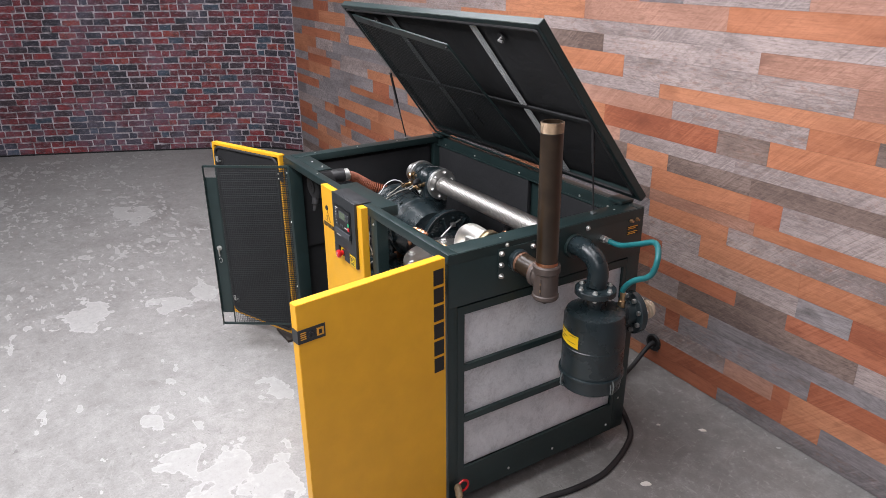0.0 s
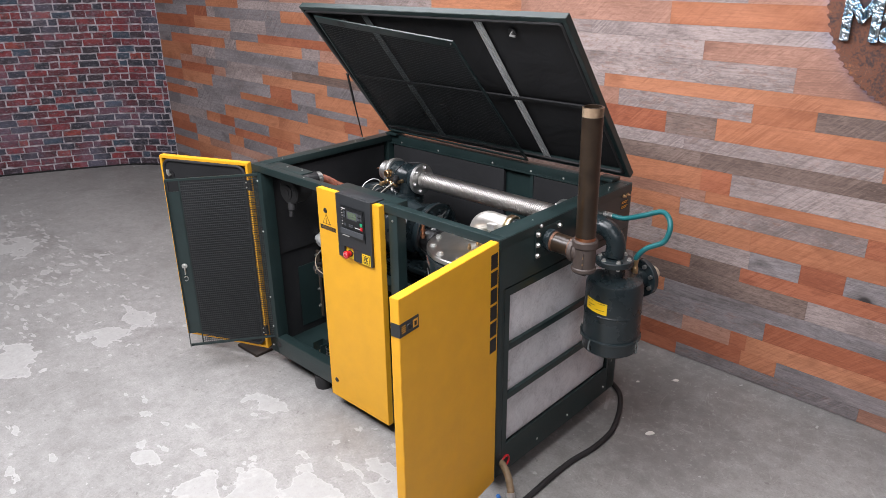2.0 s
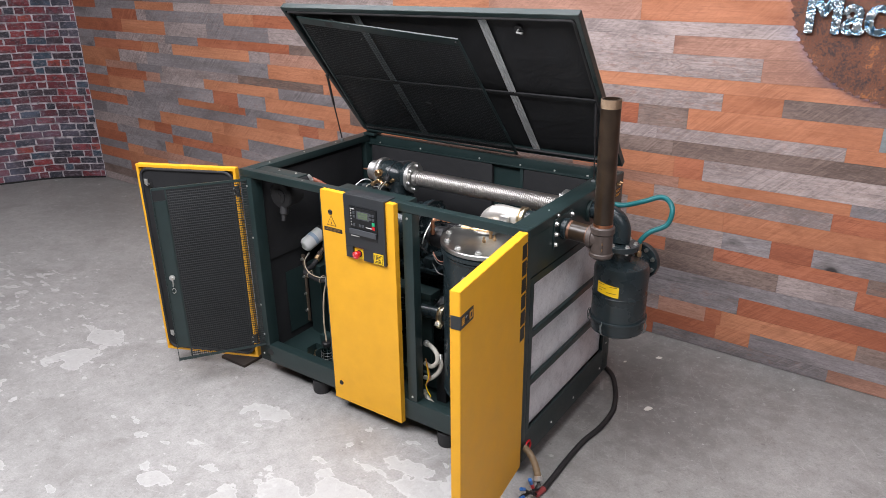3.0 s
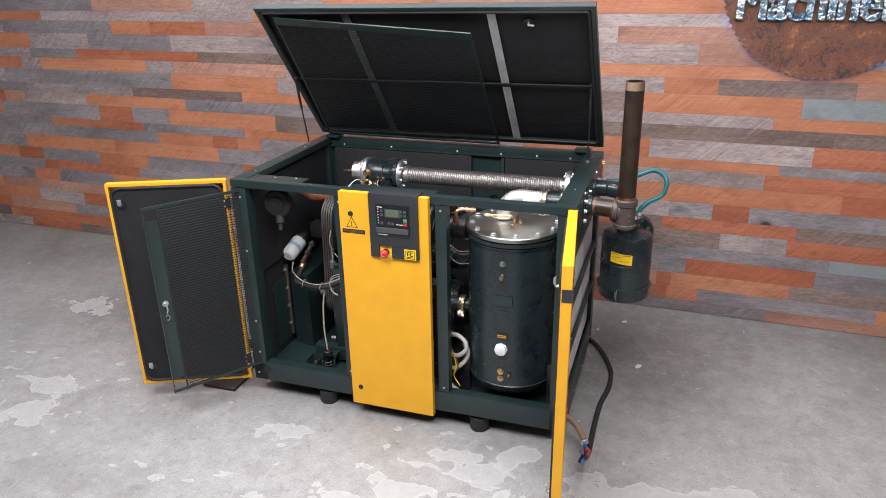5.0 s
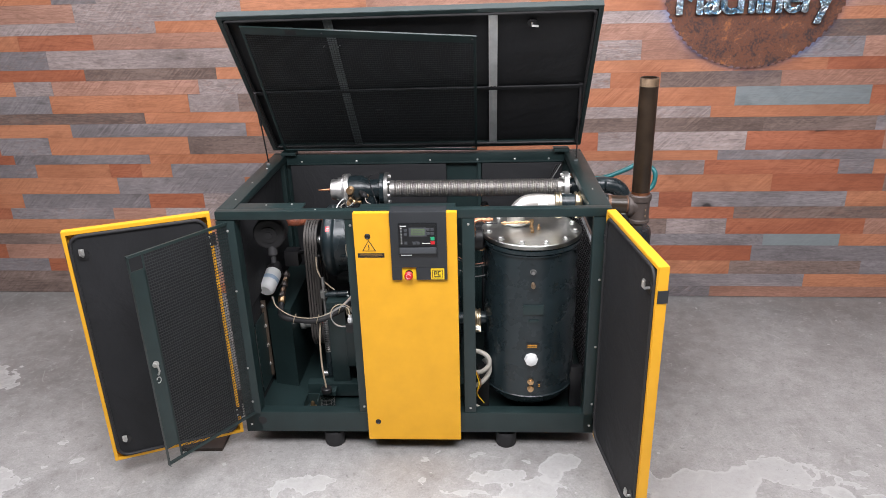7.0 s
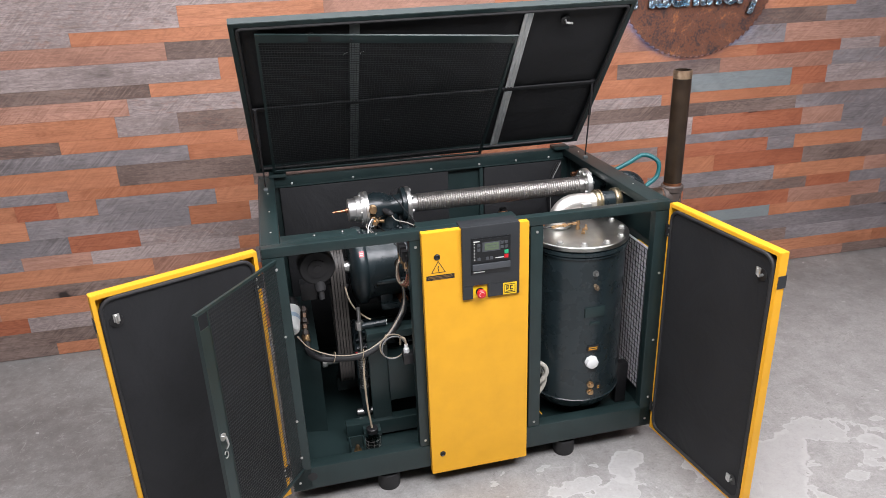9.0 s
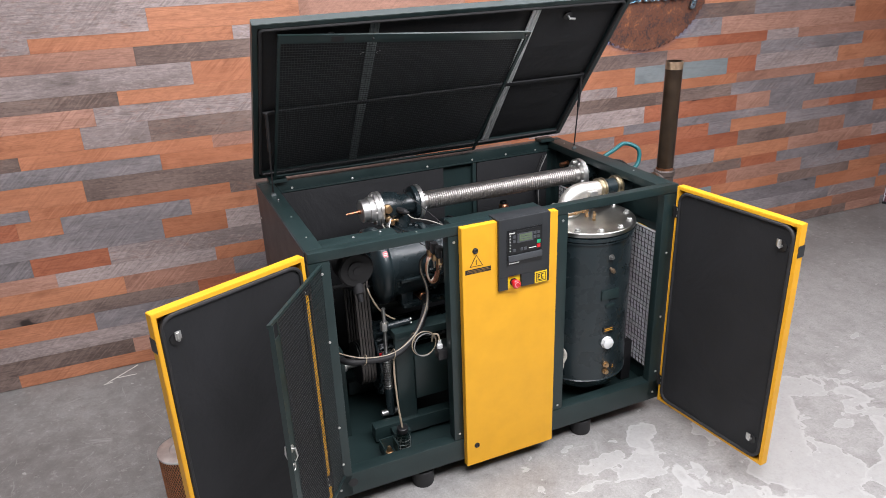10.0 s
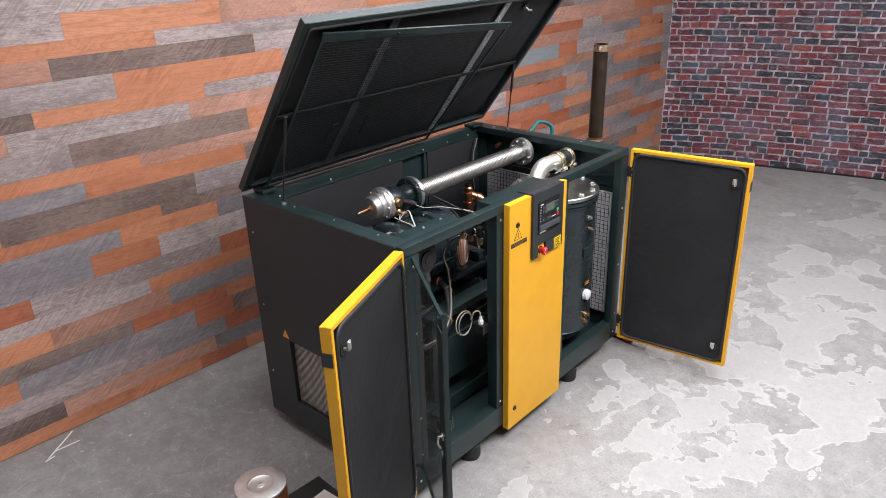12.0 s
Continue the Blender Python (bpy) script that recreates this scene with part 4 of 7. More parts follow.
def tray(bm, x0, x1, y0, y1, z0, z1, rim, deep, bevel=0.002):
    """A folded sheet tray, open towards +y, in one piece."""
    box(bm, x0, x1, y0, y1, z0, z1)
    bmesh.ops.bevel(bm, geom=bm.edges[:], offset=bevel, segments=2, affect="EDGES")
    bm.normal_update()
    face = max((f for f in bm.faces if f.normal.y > 0.99), key=lambda f: f.calc_area())
    bmesh.ops.inset_region(bm, faces=[face], thickness=rim - bevel)
    out = bmesh.ops.extrude_face_region(bm, geom=[face])
    bmesh.ops.translate(bm, verts=[q for q in out["geom"] if isinstance(q, bmesh.types.BMVert)], vec=(0, -deep, 0))
    bmesh.ops.delete(bm, geom=[face], context="FACES_ONLY") if face.is_valid else None
    return bm


def door(side, hinge, turn, w):
    """A yellow door: folded tray, dark sound pad, rubber gasket, two latches, two hinges. Built closed and turned about its hinge."""
    s = side
    z0, z1, t = 0.122, ZT, 0.042
    m = pose(hinge[0], hinge[1], 0, 0, 0, turn)
    bm = tray(B(), min(0, s * w), max(0, s * w), -t, 0, z0, z1, 0.022, t - 0.004)
    d = part("door", bm, YELLOW, COMP, "yellow sheet-metal door standing open", m)
    cx, cz, pw, ph = s * w / 2, (z0 + z1) / 2, w - 0.05, z1 - z0 - 0.05
    bm = rounded_plate(B(), pw, ph, 0.05, 0.026, cx, cz)
    bmesh.ops.translate(bm, verts=bm.verts, vec=(0, -0.028, 0))
    part("sound_pad", bm, FOAM, d, "black sound pad")
    pts = []
    for sx, sz, a in ((1, 1, 0), (-1, 1, 90), (-1, -1, 180), (1, -1, 270)):
        for k in range(7):
            g = radians(a + 15 * k)
            pts.append((cx + sx * (pw / 2 - 0.05) + 0.05 * math.cos(g), 0.001, cz + sz * (ph / 2 - 0.05) + 0.05 * math.sin(g)))
    part("gasket", tube(B(), pts + pts[:1], 0.008, 8, False), RUBBER, d, "black rubber gasket")
    for z in (z1 - 0.115, z0 + 0.115):
        latch(d, (s * (w - 0.07), -0.002, z))
    for z in (z0 + 0.13, z1 - 0.13):
        bm = rod(B(), (-s * 0.004, -0.004, z - 0.03), (-s * 0.004, -0.004, z + 0.03), 0.008, 12)
        box(bm, min(-s * 0.004, s * 0.03), max(-s * 0.004, s * 0.03), 0.0, 0.003, z - 0.028, z + 0.028)
        part("hinge", bm, BLACK, d)
        for dz in (-0.016, 0.016):
            part("screw", screw((s * 0.02, 0.003, z + dz), (0, 1, 0), 0.005), ZINC, d)
    # dark grip strip wrapped over the free edge
    z = 1.213
    bm = box(B(), min(s * (w + 0.001), s * (w - 0.105)), max(s * (w + 0.001), s * (w - 0.105)), -t - 0.0025, -t, z - 0.026, z + 0.026)
    box(bm, min(s * w, s * (w + 0.0025)), max(s * w, s * (w + 0.0025)), -t - 0.0025, -0.004, z - 0.026, z + 0.026)
    part("grip_strip", bm, PANEL_GREY, d, "dark strip with lock and orange label", smooth=False)
    part("lock", lathe(B(), (s * (w - 0.05), -t - 0.0025, z), (s * (w - 0.05), -t - 0.008, z), [(0, 0), (0, 0.014), (0.7, 0.013), (1, 0.009), (0.6, 0.006), (0.6, 0)], 16), BLACK, d)
    lx = s * (w - 0.085)
    part("label", box(B(), lx - 0.014, lx + 0.014, -t - 0.0034, -t - 0.0025, z - 0.015, z + 0.015), LABEL_O, d)
    part("label_mark", box(B(), lx - 0.006, lx + 0.006, -t - 0.0042, -t - 0.0034, z - 0.009, z + 0.008), BLACK, d)
    for k in range(4):
        x = s * (w - 0.02)
        part("print_bar", box(B(), x - 0.012, x + 0.01, -t - 0.0034, -t - 0.0025, z + 0.012 - k * 0.008, z + 0.015 - k * 0.008), LABEL_O, d)
    if s < 0:
        # upright trade mark on the outside, as plain dark blocks
        for k in range(6):
            zc = 1.262 - k * 0.0785
            bm = B()
            box(bm, s * 0.060, s * 0.010, -t - 0.0012, -t, zc - 0.033, zc + 0.033)
            part("mark_block", bm, BLACK, d, smooth=False)
    return d


def wire(bm, axis, lo, hi, u, v, r, rv=None):
    """A thin four-sided wire along x or along the second axis of a flat guard, edge on."""
    rv = rv or r
    ends = []
    for e in (lo, hi):
        q = ((u + r, v), (u, v + rv), (u - r, v), (u, v - rv))
        ends.append([bm.verts.new((e, c[1], c[0]) if axis == "x" else (c[0], c[1], e)) for c in q])
    for k in range(4):
        bm.faces.new((ends[0][k], ends[0][(k + 1) % 4], ends[1][(k + 1) % 4], ends[1][k]))


def mesh_door():
    """Inner guard: a light frame with a broad closing edge, filled with a woven-looking grid."""
    w, z0, z1 = 0.525, 0.224, 1.284
    m = pose(-0.857, 0.031, 0, 0, 0, -124.8)
    bm = B()
    box(bm, 0, 0.012, -0.006, 0.006, z0, z1)
    box(bm, 0.012, w, -0.006, 0.006, z1 - 0.012, z1)
    box(bm, 0.012, w, -0.006, 0.006, z0, z0 + 0.012)
    box(bm, w - 0.075, w - 0.003, -0.003, 0.0, z0 + 0.085, z1 - 0.075)
    box(bm, w - 0.078, w - 0.07, -0.003, 0.0, z0 + 0.012, z1 - 0.012)
    box(bm, w - 0.003, w, 0.0, 0.018, z0, z1)
    d = part("guard_door", bm, GREEN, COMP, "dark green mesh guard door standing open", m, smooth=False)
    g = B()
    nx, nz = 40, 73
    for k in range(nx):
        x = 0.014 + k * (w - 0.092) / (nx - 1)
        wire(g, "z", z0 + 0.01, z1 - 0.01, x, 0.0006, 0.0010, 0.0005)
    for k in range(nz):
        z = z0 + 0.014 + k * (z1 - z0 - 0.028) / (nz - 1)
        wire(g, "x", 0.012, w - 0.074, z, 0.0, 0.0021, 0.0007)
    part("guard_mesh", g, MESH_DARK, d, "fine dark wire mesh", smooth=False, kind="stuff")
    for s in (-1, 1):
        y = -0.004 if s < 0 else 0.001
        bm = tube(B(), [(w - 0.035, y, 0.755), (w - 0.035, y + s * 0.016, 0.76), (w - 0.037, y + s * 0.02, 0.725), (w - 0.034, y + s * 0.01, 0.705)], 0.0045, 8)
        part("turn_latch", bm, ZINC, d, "bright turn latch")
        part("latch_rose", rod(B(), (w - 0.035, y, 0.755), (w - 0.035, y + s * 0.004, 0.755), 0.016, 16), ZINC, d)
        part("keeper", tube(B(), arc((w - 0.035, y + s * 0.004, 0.675), 0.010, (1, 0, 0), (0, 0, 1.5), 20, 320, 14), 0.002, 6), ZINC, d)
    for z in (0.33, 1.17):
        part("hinge", rod(B(), (0, 0, z - 0.025), (0, 0, z + 0.025), 0.008, 10), BLACK, d)
        for dz in (-0.012, 0.012):
            part("screw", screw((-0.02, -0.004, z + dz), (0, -1, 0), 0.005), ZINC, d)


def control_panel():
    px0, px1, yf = -0.253, 0.222, -0.022
    bm = tray(B(), px0, px1, yf, FY + 0.001, 0.1, ZT + 0.003, 0.004, FY - yf - 0.003, 0.0014)
    p = cp("control_panel", bm, YELLOW, "yellow centre panel with a dark control unit", m=Matrix.Translation((-0.017, 0, -0.006)))
    # control unit
    bm = B()
    y1 = yf - 0.014
    box(bm, -0.084, 0.174, y1, yf, 1.075, ZT + 0.012, 0.003)
    box(bm, -0.084, -0.038, y1, yf, 1.012, 1.075, 0.003)
    box(bm, 0.03, 0.174, y1, yf, 1.012, 1.075, 0.003)
    box(bm, -0.084, 0.174, yf, 0.057, ZT + 0.004, ZT + 0.012, 0.002)
    part("control_unit", bm, PANEL_GREY, p, "dark grey control unit housing")
    bm = box(B(), -0.045, 0.131, y1 - 0.004, y1, 1.13, 1.296, 0.002)
    part("bezel", bm, BEZEL, p)
    part("key_field", box(B(), -0.038, 0.124, y1 - 0.006, y1 - 0.004, 1.186, 1.289), BEZEL, p)
    part("display_frame", box(B(), 0.004, 0.084, y1 - 0.0072, y1 - 0.006, 1.232, 1.275), KEY_GREY, p)
    part("display", box(B(), 0.014, 0.076, y1 - 0.008, y1 - 0.0072, 1.238, 1.27), LCD, p, "green-grey text display")
    for k in range(2):
        part("display_text", box(B(), 0.022, 0.068, y1 - 0.0086, y1 - 0.008, 1.2595 - k * 0.012, 1.2615 - k * 0.012), KEY_GREY, p)
    part("flap", box(B(), -0.042, 0.128, y1 - 0.014, y1 - 0.004, 1.15, 1.178, 0.003), KEY_GREY, p)
    for x, z in ((-0.012, 1.263), (-0.012, 1.243), (0.092, 1.266), (0.11, 1.266), (0.092, 1.246), (0.11, 1.246), (-0.012, 1.2), (0.026, 1.2), (0.044, 1.2)):
        part("key", box(B(), x - 0.007, x + 0.007, y1 - 0.0085, y1 - 0.006, z - 0.007, z + 0.007, 0.001), KEY_GREY, p)
    for k in range(6):
        part("pictogram", box(B(), -0.034, -0.0285, y1 - 0.0068, y1 - 0.006, 1.269 - k * 0.0145, 1.2735 - k * 0.0145), LABEL_W, p)
    for x0, x1, z0, z1 in ((-0.036, -0.008, 1.279, 1.284), (0.062, 0.1, 1.196, 1.2), (-0.036, 0.014, 1.138, 1.142)):
        part("print_bar", box(B(), x0, x1, y1 - 0.0068, y1 - 0.003, z0, z1), LABEL_W, p)
    part("start_key", box(B(), 0.102, 0.12, y1 - 0.0085, y1 - 0.006, 1.213, 1.23, 0.001), GREENKEY, p, "green start key")
    part("stop_key", box(B(), 0.102, 0.12, y1 - 0.0085, y1 - 0.006, 1.193, 1.21, 0.001), RED, p, "red stop key")
    # emergency stop
    part("stop_plate", box(B(), -0.036, 0.028, yf - 0.002, yf, 1.012, 1.073), LABEL_Y, p)
    part("emergency_stop", lathe(B(), (-0.005, yf - 0.002, 1.040), (-0.005, yf - 0.040, 1.040), [(0, 0), (0, 0.013), (0.5, 0.013), (0.55, 0.02), (0.85, 0.0205), (0.97, 0.016), (1, 0.0)], 24), RED, p, "red mushroom emergency stop")
    part("stop_ring", lathe(B(), (-0.005, yf - 0.002, 1.040), (-0.005, yf - 0.006, 1.040), [(0, 0), (0, 0.018), (1, 0.018), (1, 0)], 28), BLACK, p)
    part("stop_arrow", tube(B(), arc((-0.005, yf - 0.0385, 1.040), 0.011, (1, 0, 0), (0, 0, 1), 20, 300, 18), 0.0012, 5), WHITE_PLASTIC, p)
    # square yellow mark
    x0, x1, z0, z1 = 0.098, 0.160, 1.015, 1.070
    part("mark_plate", box(B(), x0, x1, y1 - 0.0015, y1, z0, z1), LABEL_Y, p)
    for b in ((x0 + 0.006, x1 - 0.006, z0 + 0.006, z0 + 0.009), (x0 + 0.006, x1 - 0.006, z1 - 0.009, z1 - 0.006), (x0 + 0.006, x0 + 0.009, z0 + 0.01, z1 - 0.01), (x1 - 0.009, x1 - 0.006, z0 + 0.01, z1 - 0.01),
              (x0 + 0.014, x0 + 0.019, z0 + 0.02, z1 - 0.013), (x0 + 0.019, x0 + 0.027, z1 - 0.018, z1 - 0.013), (x0 + 0.019, x0 + 0.027, z0 + 0.026, z0 + 0.03), (x0 + 0.024, x0 + 0.027, z0 + 0.03, z1 - 0.018),
              (x0 + 0.031, x0 + 0.036, z0 + 0.02, z1 - 0.013), (x0 + 0.036, x0 + 0.045, z1 - 0.018, z1 - 0.013), (x0 + 0.036, x0 + 0.045, z0 + 0.02, z0 + 0.025), (x0 + 0.014, x0 + 0.045, z0 + 0.012, z0 + 0.016)):
        part("mark_line", box(B(), b[0], b[1], y1 - 0.0022, y1 - 0.0015, b[2], b[3]), BLACK, p, smooth=False)
    # locks, warning triangle, notice
    for x, z in ((-0.19, 1.226), (-0.2, 0.21)):
        part("lock", lathe(B(), (x, yf, z), (x, yf - 0.006, z), [(0, 0), (0, 0.014), (0.6, 0.013), (1, 0.009), (0.4, 0.006), (0.4, 0)], 18), BLACK, p)
    def tri_plate(name, c, r, y, mat):
        bm = B()
        f = [bm.verts.new((c[0] + r * math.sin(radians(a)), y, c[1] + r * math.cos(radians(a)))) for a in (0, 120, 240)]
        b = [bm.verts.new((v.co.x, y + 0.0007, v.co.z)) for v in f]
        bm.faces.new(f)
        bm.faces.new(b[::-1])
        for k in range(3):
            bm.faces.new((f[k], b[k], b[(k + 1) % 3], f[(k + 1) % 3]))
        part(name, bm, mat, p, smooth=False)
    tri_plate("warning_triangle", (-0.186, 1.172), 0.037, yf - 0.0009, BLACK)
    tri_plate("warning_field", (-0.186, 1.172), 0.0305, yf - 0.0017, YELLOW)
    bolt = B()
    box(bolt, -0.0018, 0.0018, yf - 0.0024, yf - 0.0017, -0.012, 0.001, m=pose(-0.185, 0, 1.172, 0, 12, 0))
    box(bolt, -0.0018, 0.0018, yf - 0.0024, yf - 0.0017, -0.001, 0.012, m=pose(-0.188, 0, 1.174, 0, 12, 0))
    part("warning_bolt", bolt, BLACK, p, smooth=False)
    part("notice", box(B(), -0.24, -0.116, yf - 0.0009, yf, 1.121, 1.143), BLACK, p, "black notice strip")
    for k, (a, b) in enumerate(((-0.228, -0.128), (-0.233, -0.123), (-0.21, -0.146))):
        part("print_bar", box(B(), a, b, yf - 0.0016, yf - 0.0009, 1.136 - k * 0.006, 1.138 - k * 0.006), NOTICE_PRINT, p)
    cp("panel_shelf", box(B(), -0.262, 0.195, 0.059, 0.178, ZT - 0.075, ZT - 0.022, 0.003), GREEN, "dark green box behind the control unit")


def lid():
    # the lid sits a little askew on its hinges: turned and tipped by under a degree
    d = Vector((0, -0.65, 0.818)).normalized()
    w = Vector((1, 0, 0)).cross(d)
    m = pose(0.003, 1.084, 1.36, 0, -0.4, -0.75) @ Matrix(((1, 0, 0, 0), (0, d.y, w.y, 0), (0, d.z, w.z, 0), (0, 0, 0, 1)))
    x0, x1, v0, v1, t = -0.932, 0.902, -0.004, 1.035, 0.037
    bm = tray(B(), x0, x1, -t, 0, v0, v1, 0.03, t - 0.005)
    bmesh.ops.transform(bm, matrix=Matrix(((1, 0, 0, 0), (0, 0, 1, 0), (0, 1, 0, 0), (0, 0, 0, 1))), verts=bm.verts)
    ld = cp("lid", bm, GREEN, "raised dark green lid lined with black foam", m=m)
    rng = random.Random(5)
    for a, b in ((x0 + 0.03, -0.405), (-0.405, 0.39), (0.39, x1 - 0.03)):
        for c, e in ((v0 + 0.03, 0.485), (0.485, v1 - 0.03)):
            g = B()
            n = 14
            grid = [[g.verts.new((a + (b - a) * i / n, c + (e - c) * j / n, -0.02 + rng.uniform(-0.0015, 0.0015) - 0.009 * (max(abs(i / n - 0.5), abs(j / n - 0.5)) * 2) ** 8)) for j in range(n + 1)] for i in range(n + 1)]
            for i in range(n):
                for j in range(n):
                    g.faces.new((grid[i][j], grid[i + 1][j], grid[i + 1][j + 1], grid[i][j + 1]))
            low = [[g.verts.new((a + (b - a) * i, c + (e - c) * j, -t + 0.005)) for j in (0, 1)] for i in (0, 1)]
            g.faces.new((low[0][0], low[0][1], low[1][1], low[1][0]))
            part("lid_foam", g, FOAM, ld, "black quilted foam")
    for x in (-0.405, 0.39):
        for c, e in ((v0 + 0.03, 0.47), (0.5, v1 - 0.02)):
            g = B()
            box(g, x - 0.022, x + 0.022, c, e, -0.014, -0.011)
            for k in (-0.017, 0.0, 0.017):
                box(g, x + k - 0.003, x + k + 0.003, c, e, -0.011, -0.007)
            # right-hand straps take the paler copy, as if catching the lamp
            part("strap", g, LIT_STRAP if x > 0 else STRAP, ld, "ribbed steel strap", smooth=False)
    part("cross_bar", box(B(), x0 + 0.03, x1 - 0.03, 0.474, 0.496, -0.018, -0.008, 0.003), FOAM, ld)
    ring = [(x0 + 0.05, v0 + 0.05), (x1 - 0.05, v0 + 0.05), (x1 - 0.05, v1 - 0.05), (x0 + 0.05, v1 - 0.05)]
    pts = []
    for (x, v), a in zip(ring, (180, 270, 0, 90)):
        pts += [(x + 0.018 * math.cos(radians(a + 15 * k)), v + 0.018 * math.sin(radians(a + 15 * k)), -0.002) for k in range(7)]
    part("lid_gasket", tube(B(), pts + pts[:1], 0.008, 8, False), RUBBER, ld, "black rubber gasket")
    for x in (0.575, -0.6):
        part("latch", rod(B(), (x, 0.935, -0.012), (x, 0.935, -0.006), 0.022, 16), BLACK, ld)
        hk = tube(B(), [(x, 0.935, -0.006), (x, 0.935, 0.012), (x + 0.03, 0.932, 0.014)], 0.006, 8)
        part("latch_hook", hk, ZINC, ld, "bright latch hook")
    # loose air-intake grille hung inside the lid, standing off at its upper edge
    gx0, gx1 = -0.84, 0.30
    # it hangs a little askew: one end higher than the other
    bl, br, tl, tr = Vector((gx0, 1.027, 1.369)), Vector((gx1, 1.022, 1.361)), Vector((gx0, 0.479, 2.119)), Vector((gx1, 0.398, 2.057))
    hgt = (tl - bl).length
    up = ((tl - bl) + (tr - br)).normalized()
    nrm = (br - bl).normalized().cross(up)
    back = m.inverted()

    def hang(bm):
        for v in bm.verts:
            p, q = (v.co.x - gx0) / (gx1 - gx0), v.co.y / hgt
            v.co = back @ (bl.lerp(br, p).lerp(tl.lerp(tr, p), q) + nrm * v.co.z)
        return bm

    fr = B()
    for bx in ((gx0, gx1, hgt - 0.045, hgt), (gx0, gx1, 0, 0.012), (gx0, gx0 + 0.012, 0.012, hgt - 0.045), (gx1 - 0.014, gx1, 0.012, hgt - 0.045)):
        box(fr, *bx, -0.002, 0.006)
    gr = part("grille", hang(fr), GREEN, ld, "dark mesh grille inside the lid", smooth=False)
    part("grille_slot", hang(box(B(), -0.62, -0.565, hgt - 0.036, hgt - 0.008, 0.006, 0.0072)), BLACK, gr, smooth=False)
    for x in (-0.44, 0.28):
        part("grille_eye", hang(lathe(B(), (x, hgt - 0.02, 0.006), (x, hgt - 0.02, 0.014), [(0, 0), (0, 0.006), (1, 0.005), (1, 0)], 10)), BLACK, gr)
    me = B()
    nx, nv = 92, 63
    for k in range(nx):
        x = gx0 + 0.014 + k * (gx1 - gx0 - 0.03) / (nx - 1)
        wire(me, "z", 0.01, hgt - 0.044, x, 0.0006, 0.0009, 0.0005)
    for k in range(nv):
        v = 0.014 + k * (hgt - 0.062) / (nv - 1)
        wire(me, "x", gx0 + 0.01, gx1 - 0.012, v, 0.0, 0.0018, 0.0007)
    for v in me.verts:
        v.co = Vector((v.co.x, v.co.z, v.co.y))
    part("grille_mesh", hang(me), MESH_DARK, ld, "fine dark mesh", smooth=False, kind="stuff")
    for x in (-0.47, -0.24):
        part("foam_pocket", box(B(), x - 0.022, x + 0.022, 0.20, 0.33, -0.019, -0.010, 0.002), paint("pocket_black", (0.002, 0.002, 0.002), 0.8), ld, "small black pocket in the foam")
    for k in range(2):
        part("tie_loop", tube(B(), arc((-0.445 + 0.075 * k, 0.82, -0.004), 0.010, (1, 0.3, 0), (0, 1, 0.4), 60, 200 + 20 * k, 14), 0.001, 5), ZINC, ld, "thin wire tie")
    # gas struts and hinges
    for x, top in ((-0.885, (-0.885, 0.735, 1.757)), (0.848, (0.85, 0.785, 1.766))):
        bot = Vector((x, 0.83, ZT + 0.004))
        tp = Vector(top)
        s = cp("gas_strut", rod(B(), tp, tp.lerp(bot, 0.45), 0.0075, 14, 0.002), BLACK, "black gas strut")
        part("strut_rod", rod(B(), tp.lerp(bot, 0.44), bot + Vector((0, 0, 0.012)), 0.004, 10), BLACK, s)
        part("strut_foot", box(B(), x - 0.011, x + 0.011, 0.82, 0.84, ZT - 0.002, ZT + 0.009, 0.002), STRAP, s)
        part("strut_ball", rod(B(), tp + Vector((-0.011, 0, 0)), tp + Vector((0.011, 0, 0)), 0.005, 10), BLACK, s)
    for x in (-0.82, 0.79):
        cp("lid_hinge", box(B(), x - 0.045, x + 0.045, 1.02, 1.1, ZT + 0.001, ZT + 0.018, 0.003), GREEN)


def clamp(parent, c, r, label="yellow-passivated band clamp", plate=False):
    """A grooved band round a pipe along x, with two folded lugs, a cross bolt and its nut."""
    x, y, z = c
    bm = lathe(B(), (x - 0.018, y, z), (x + 0.018, y, z), [(0, r - 0.001), (0.02, r + 0.007), (0.12, r + 0.011), (0.3, r + 0.0115), (0.4, r + 0.005), (0.6, r + 0.005), (0.7, r + 0.0115), (0.88, r + 0.011), (0.98, r + 0.007), (1, r - 0.001)], 36)
    ob = part("band_clamp", bm, CLAMP, parent, label)
    turn = pose(x, y, z, 40, 0, 0)
    for dz in (-0.015, 0.011):
        part("clamp_lug", box(B(), -0.016, 0.016, -r - 0.034, -r - 0.002, dz, dz + 0.0045, 0.0015, turn), CLAMP, ob)
    bolt = hexbolt((0, -r - 0.022, 0.0155), (0, 0, 1), 0.0085, 0.009)
    rod(bolt, (0, -r - 0.022, -0.034), (0, -r - 0.022, 0.016), 0.005, 10)
    lathe(bolt, (0, -r - 0.022, -0.023), (0, -r - 0.022, -0.0155), [(0, 0), (0, 0.009), (1, 0.009), (1, 0)], 6)
    bmesh.ops.transform(bolt, matrix=turn, verts=bolt.verts)
    part("clamp_bolt", bolt, ZINC, ob)
    if plate:
        part("clamp_plate", box(B(), -0.075, 0.012, -r - 0.016, -r - 0.012, -0.022, 0.018, 0.002, turn), SATIN, ob, "satin steel strap plate")


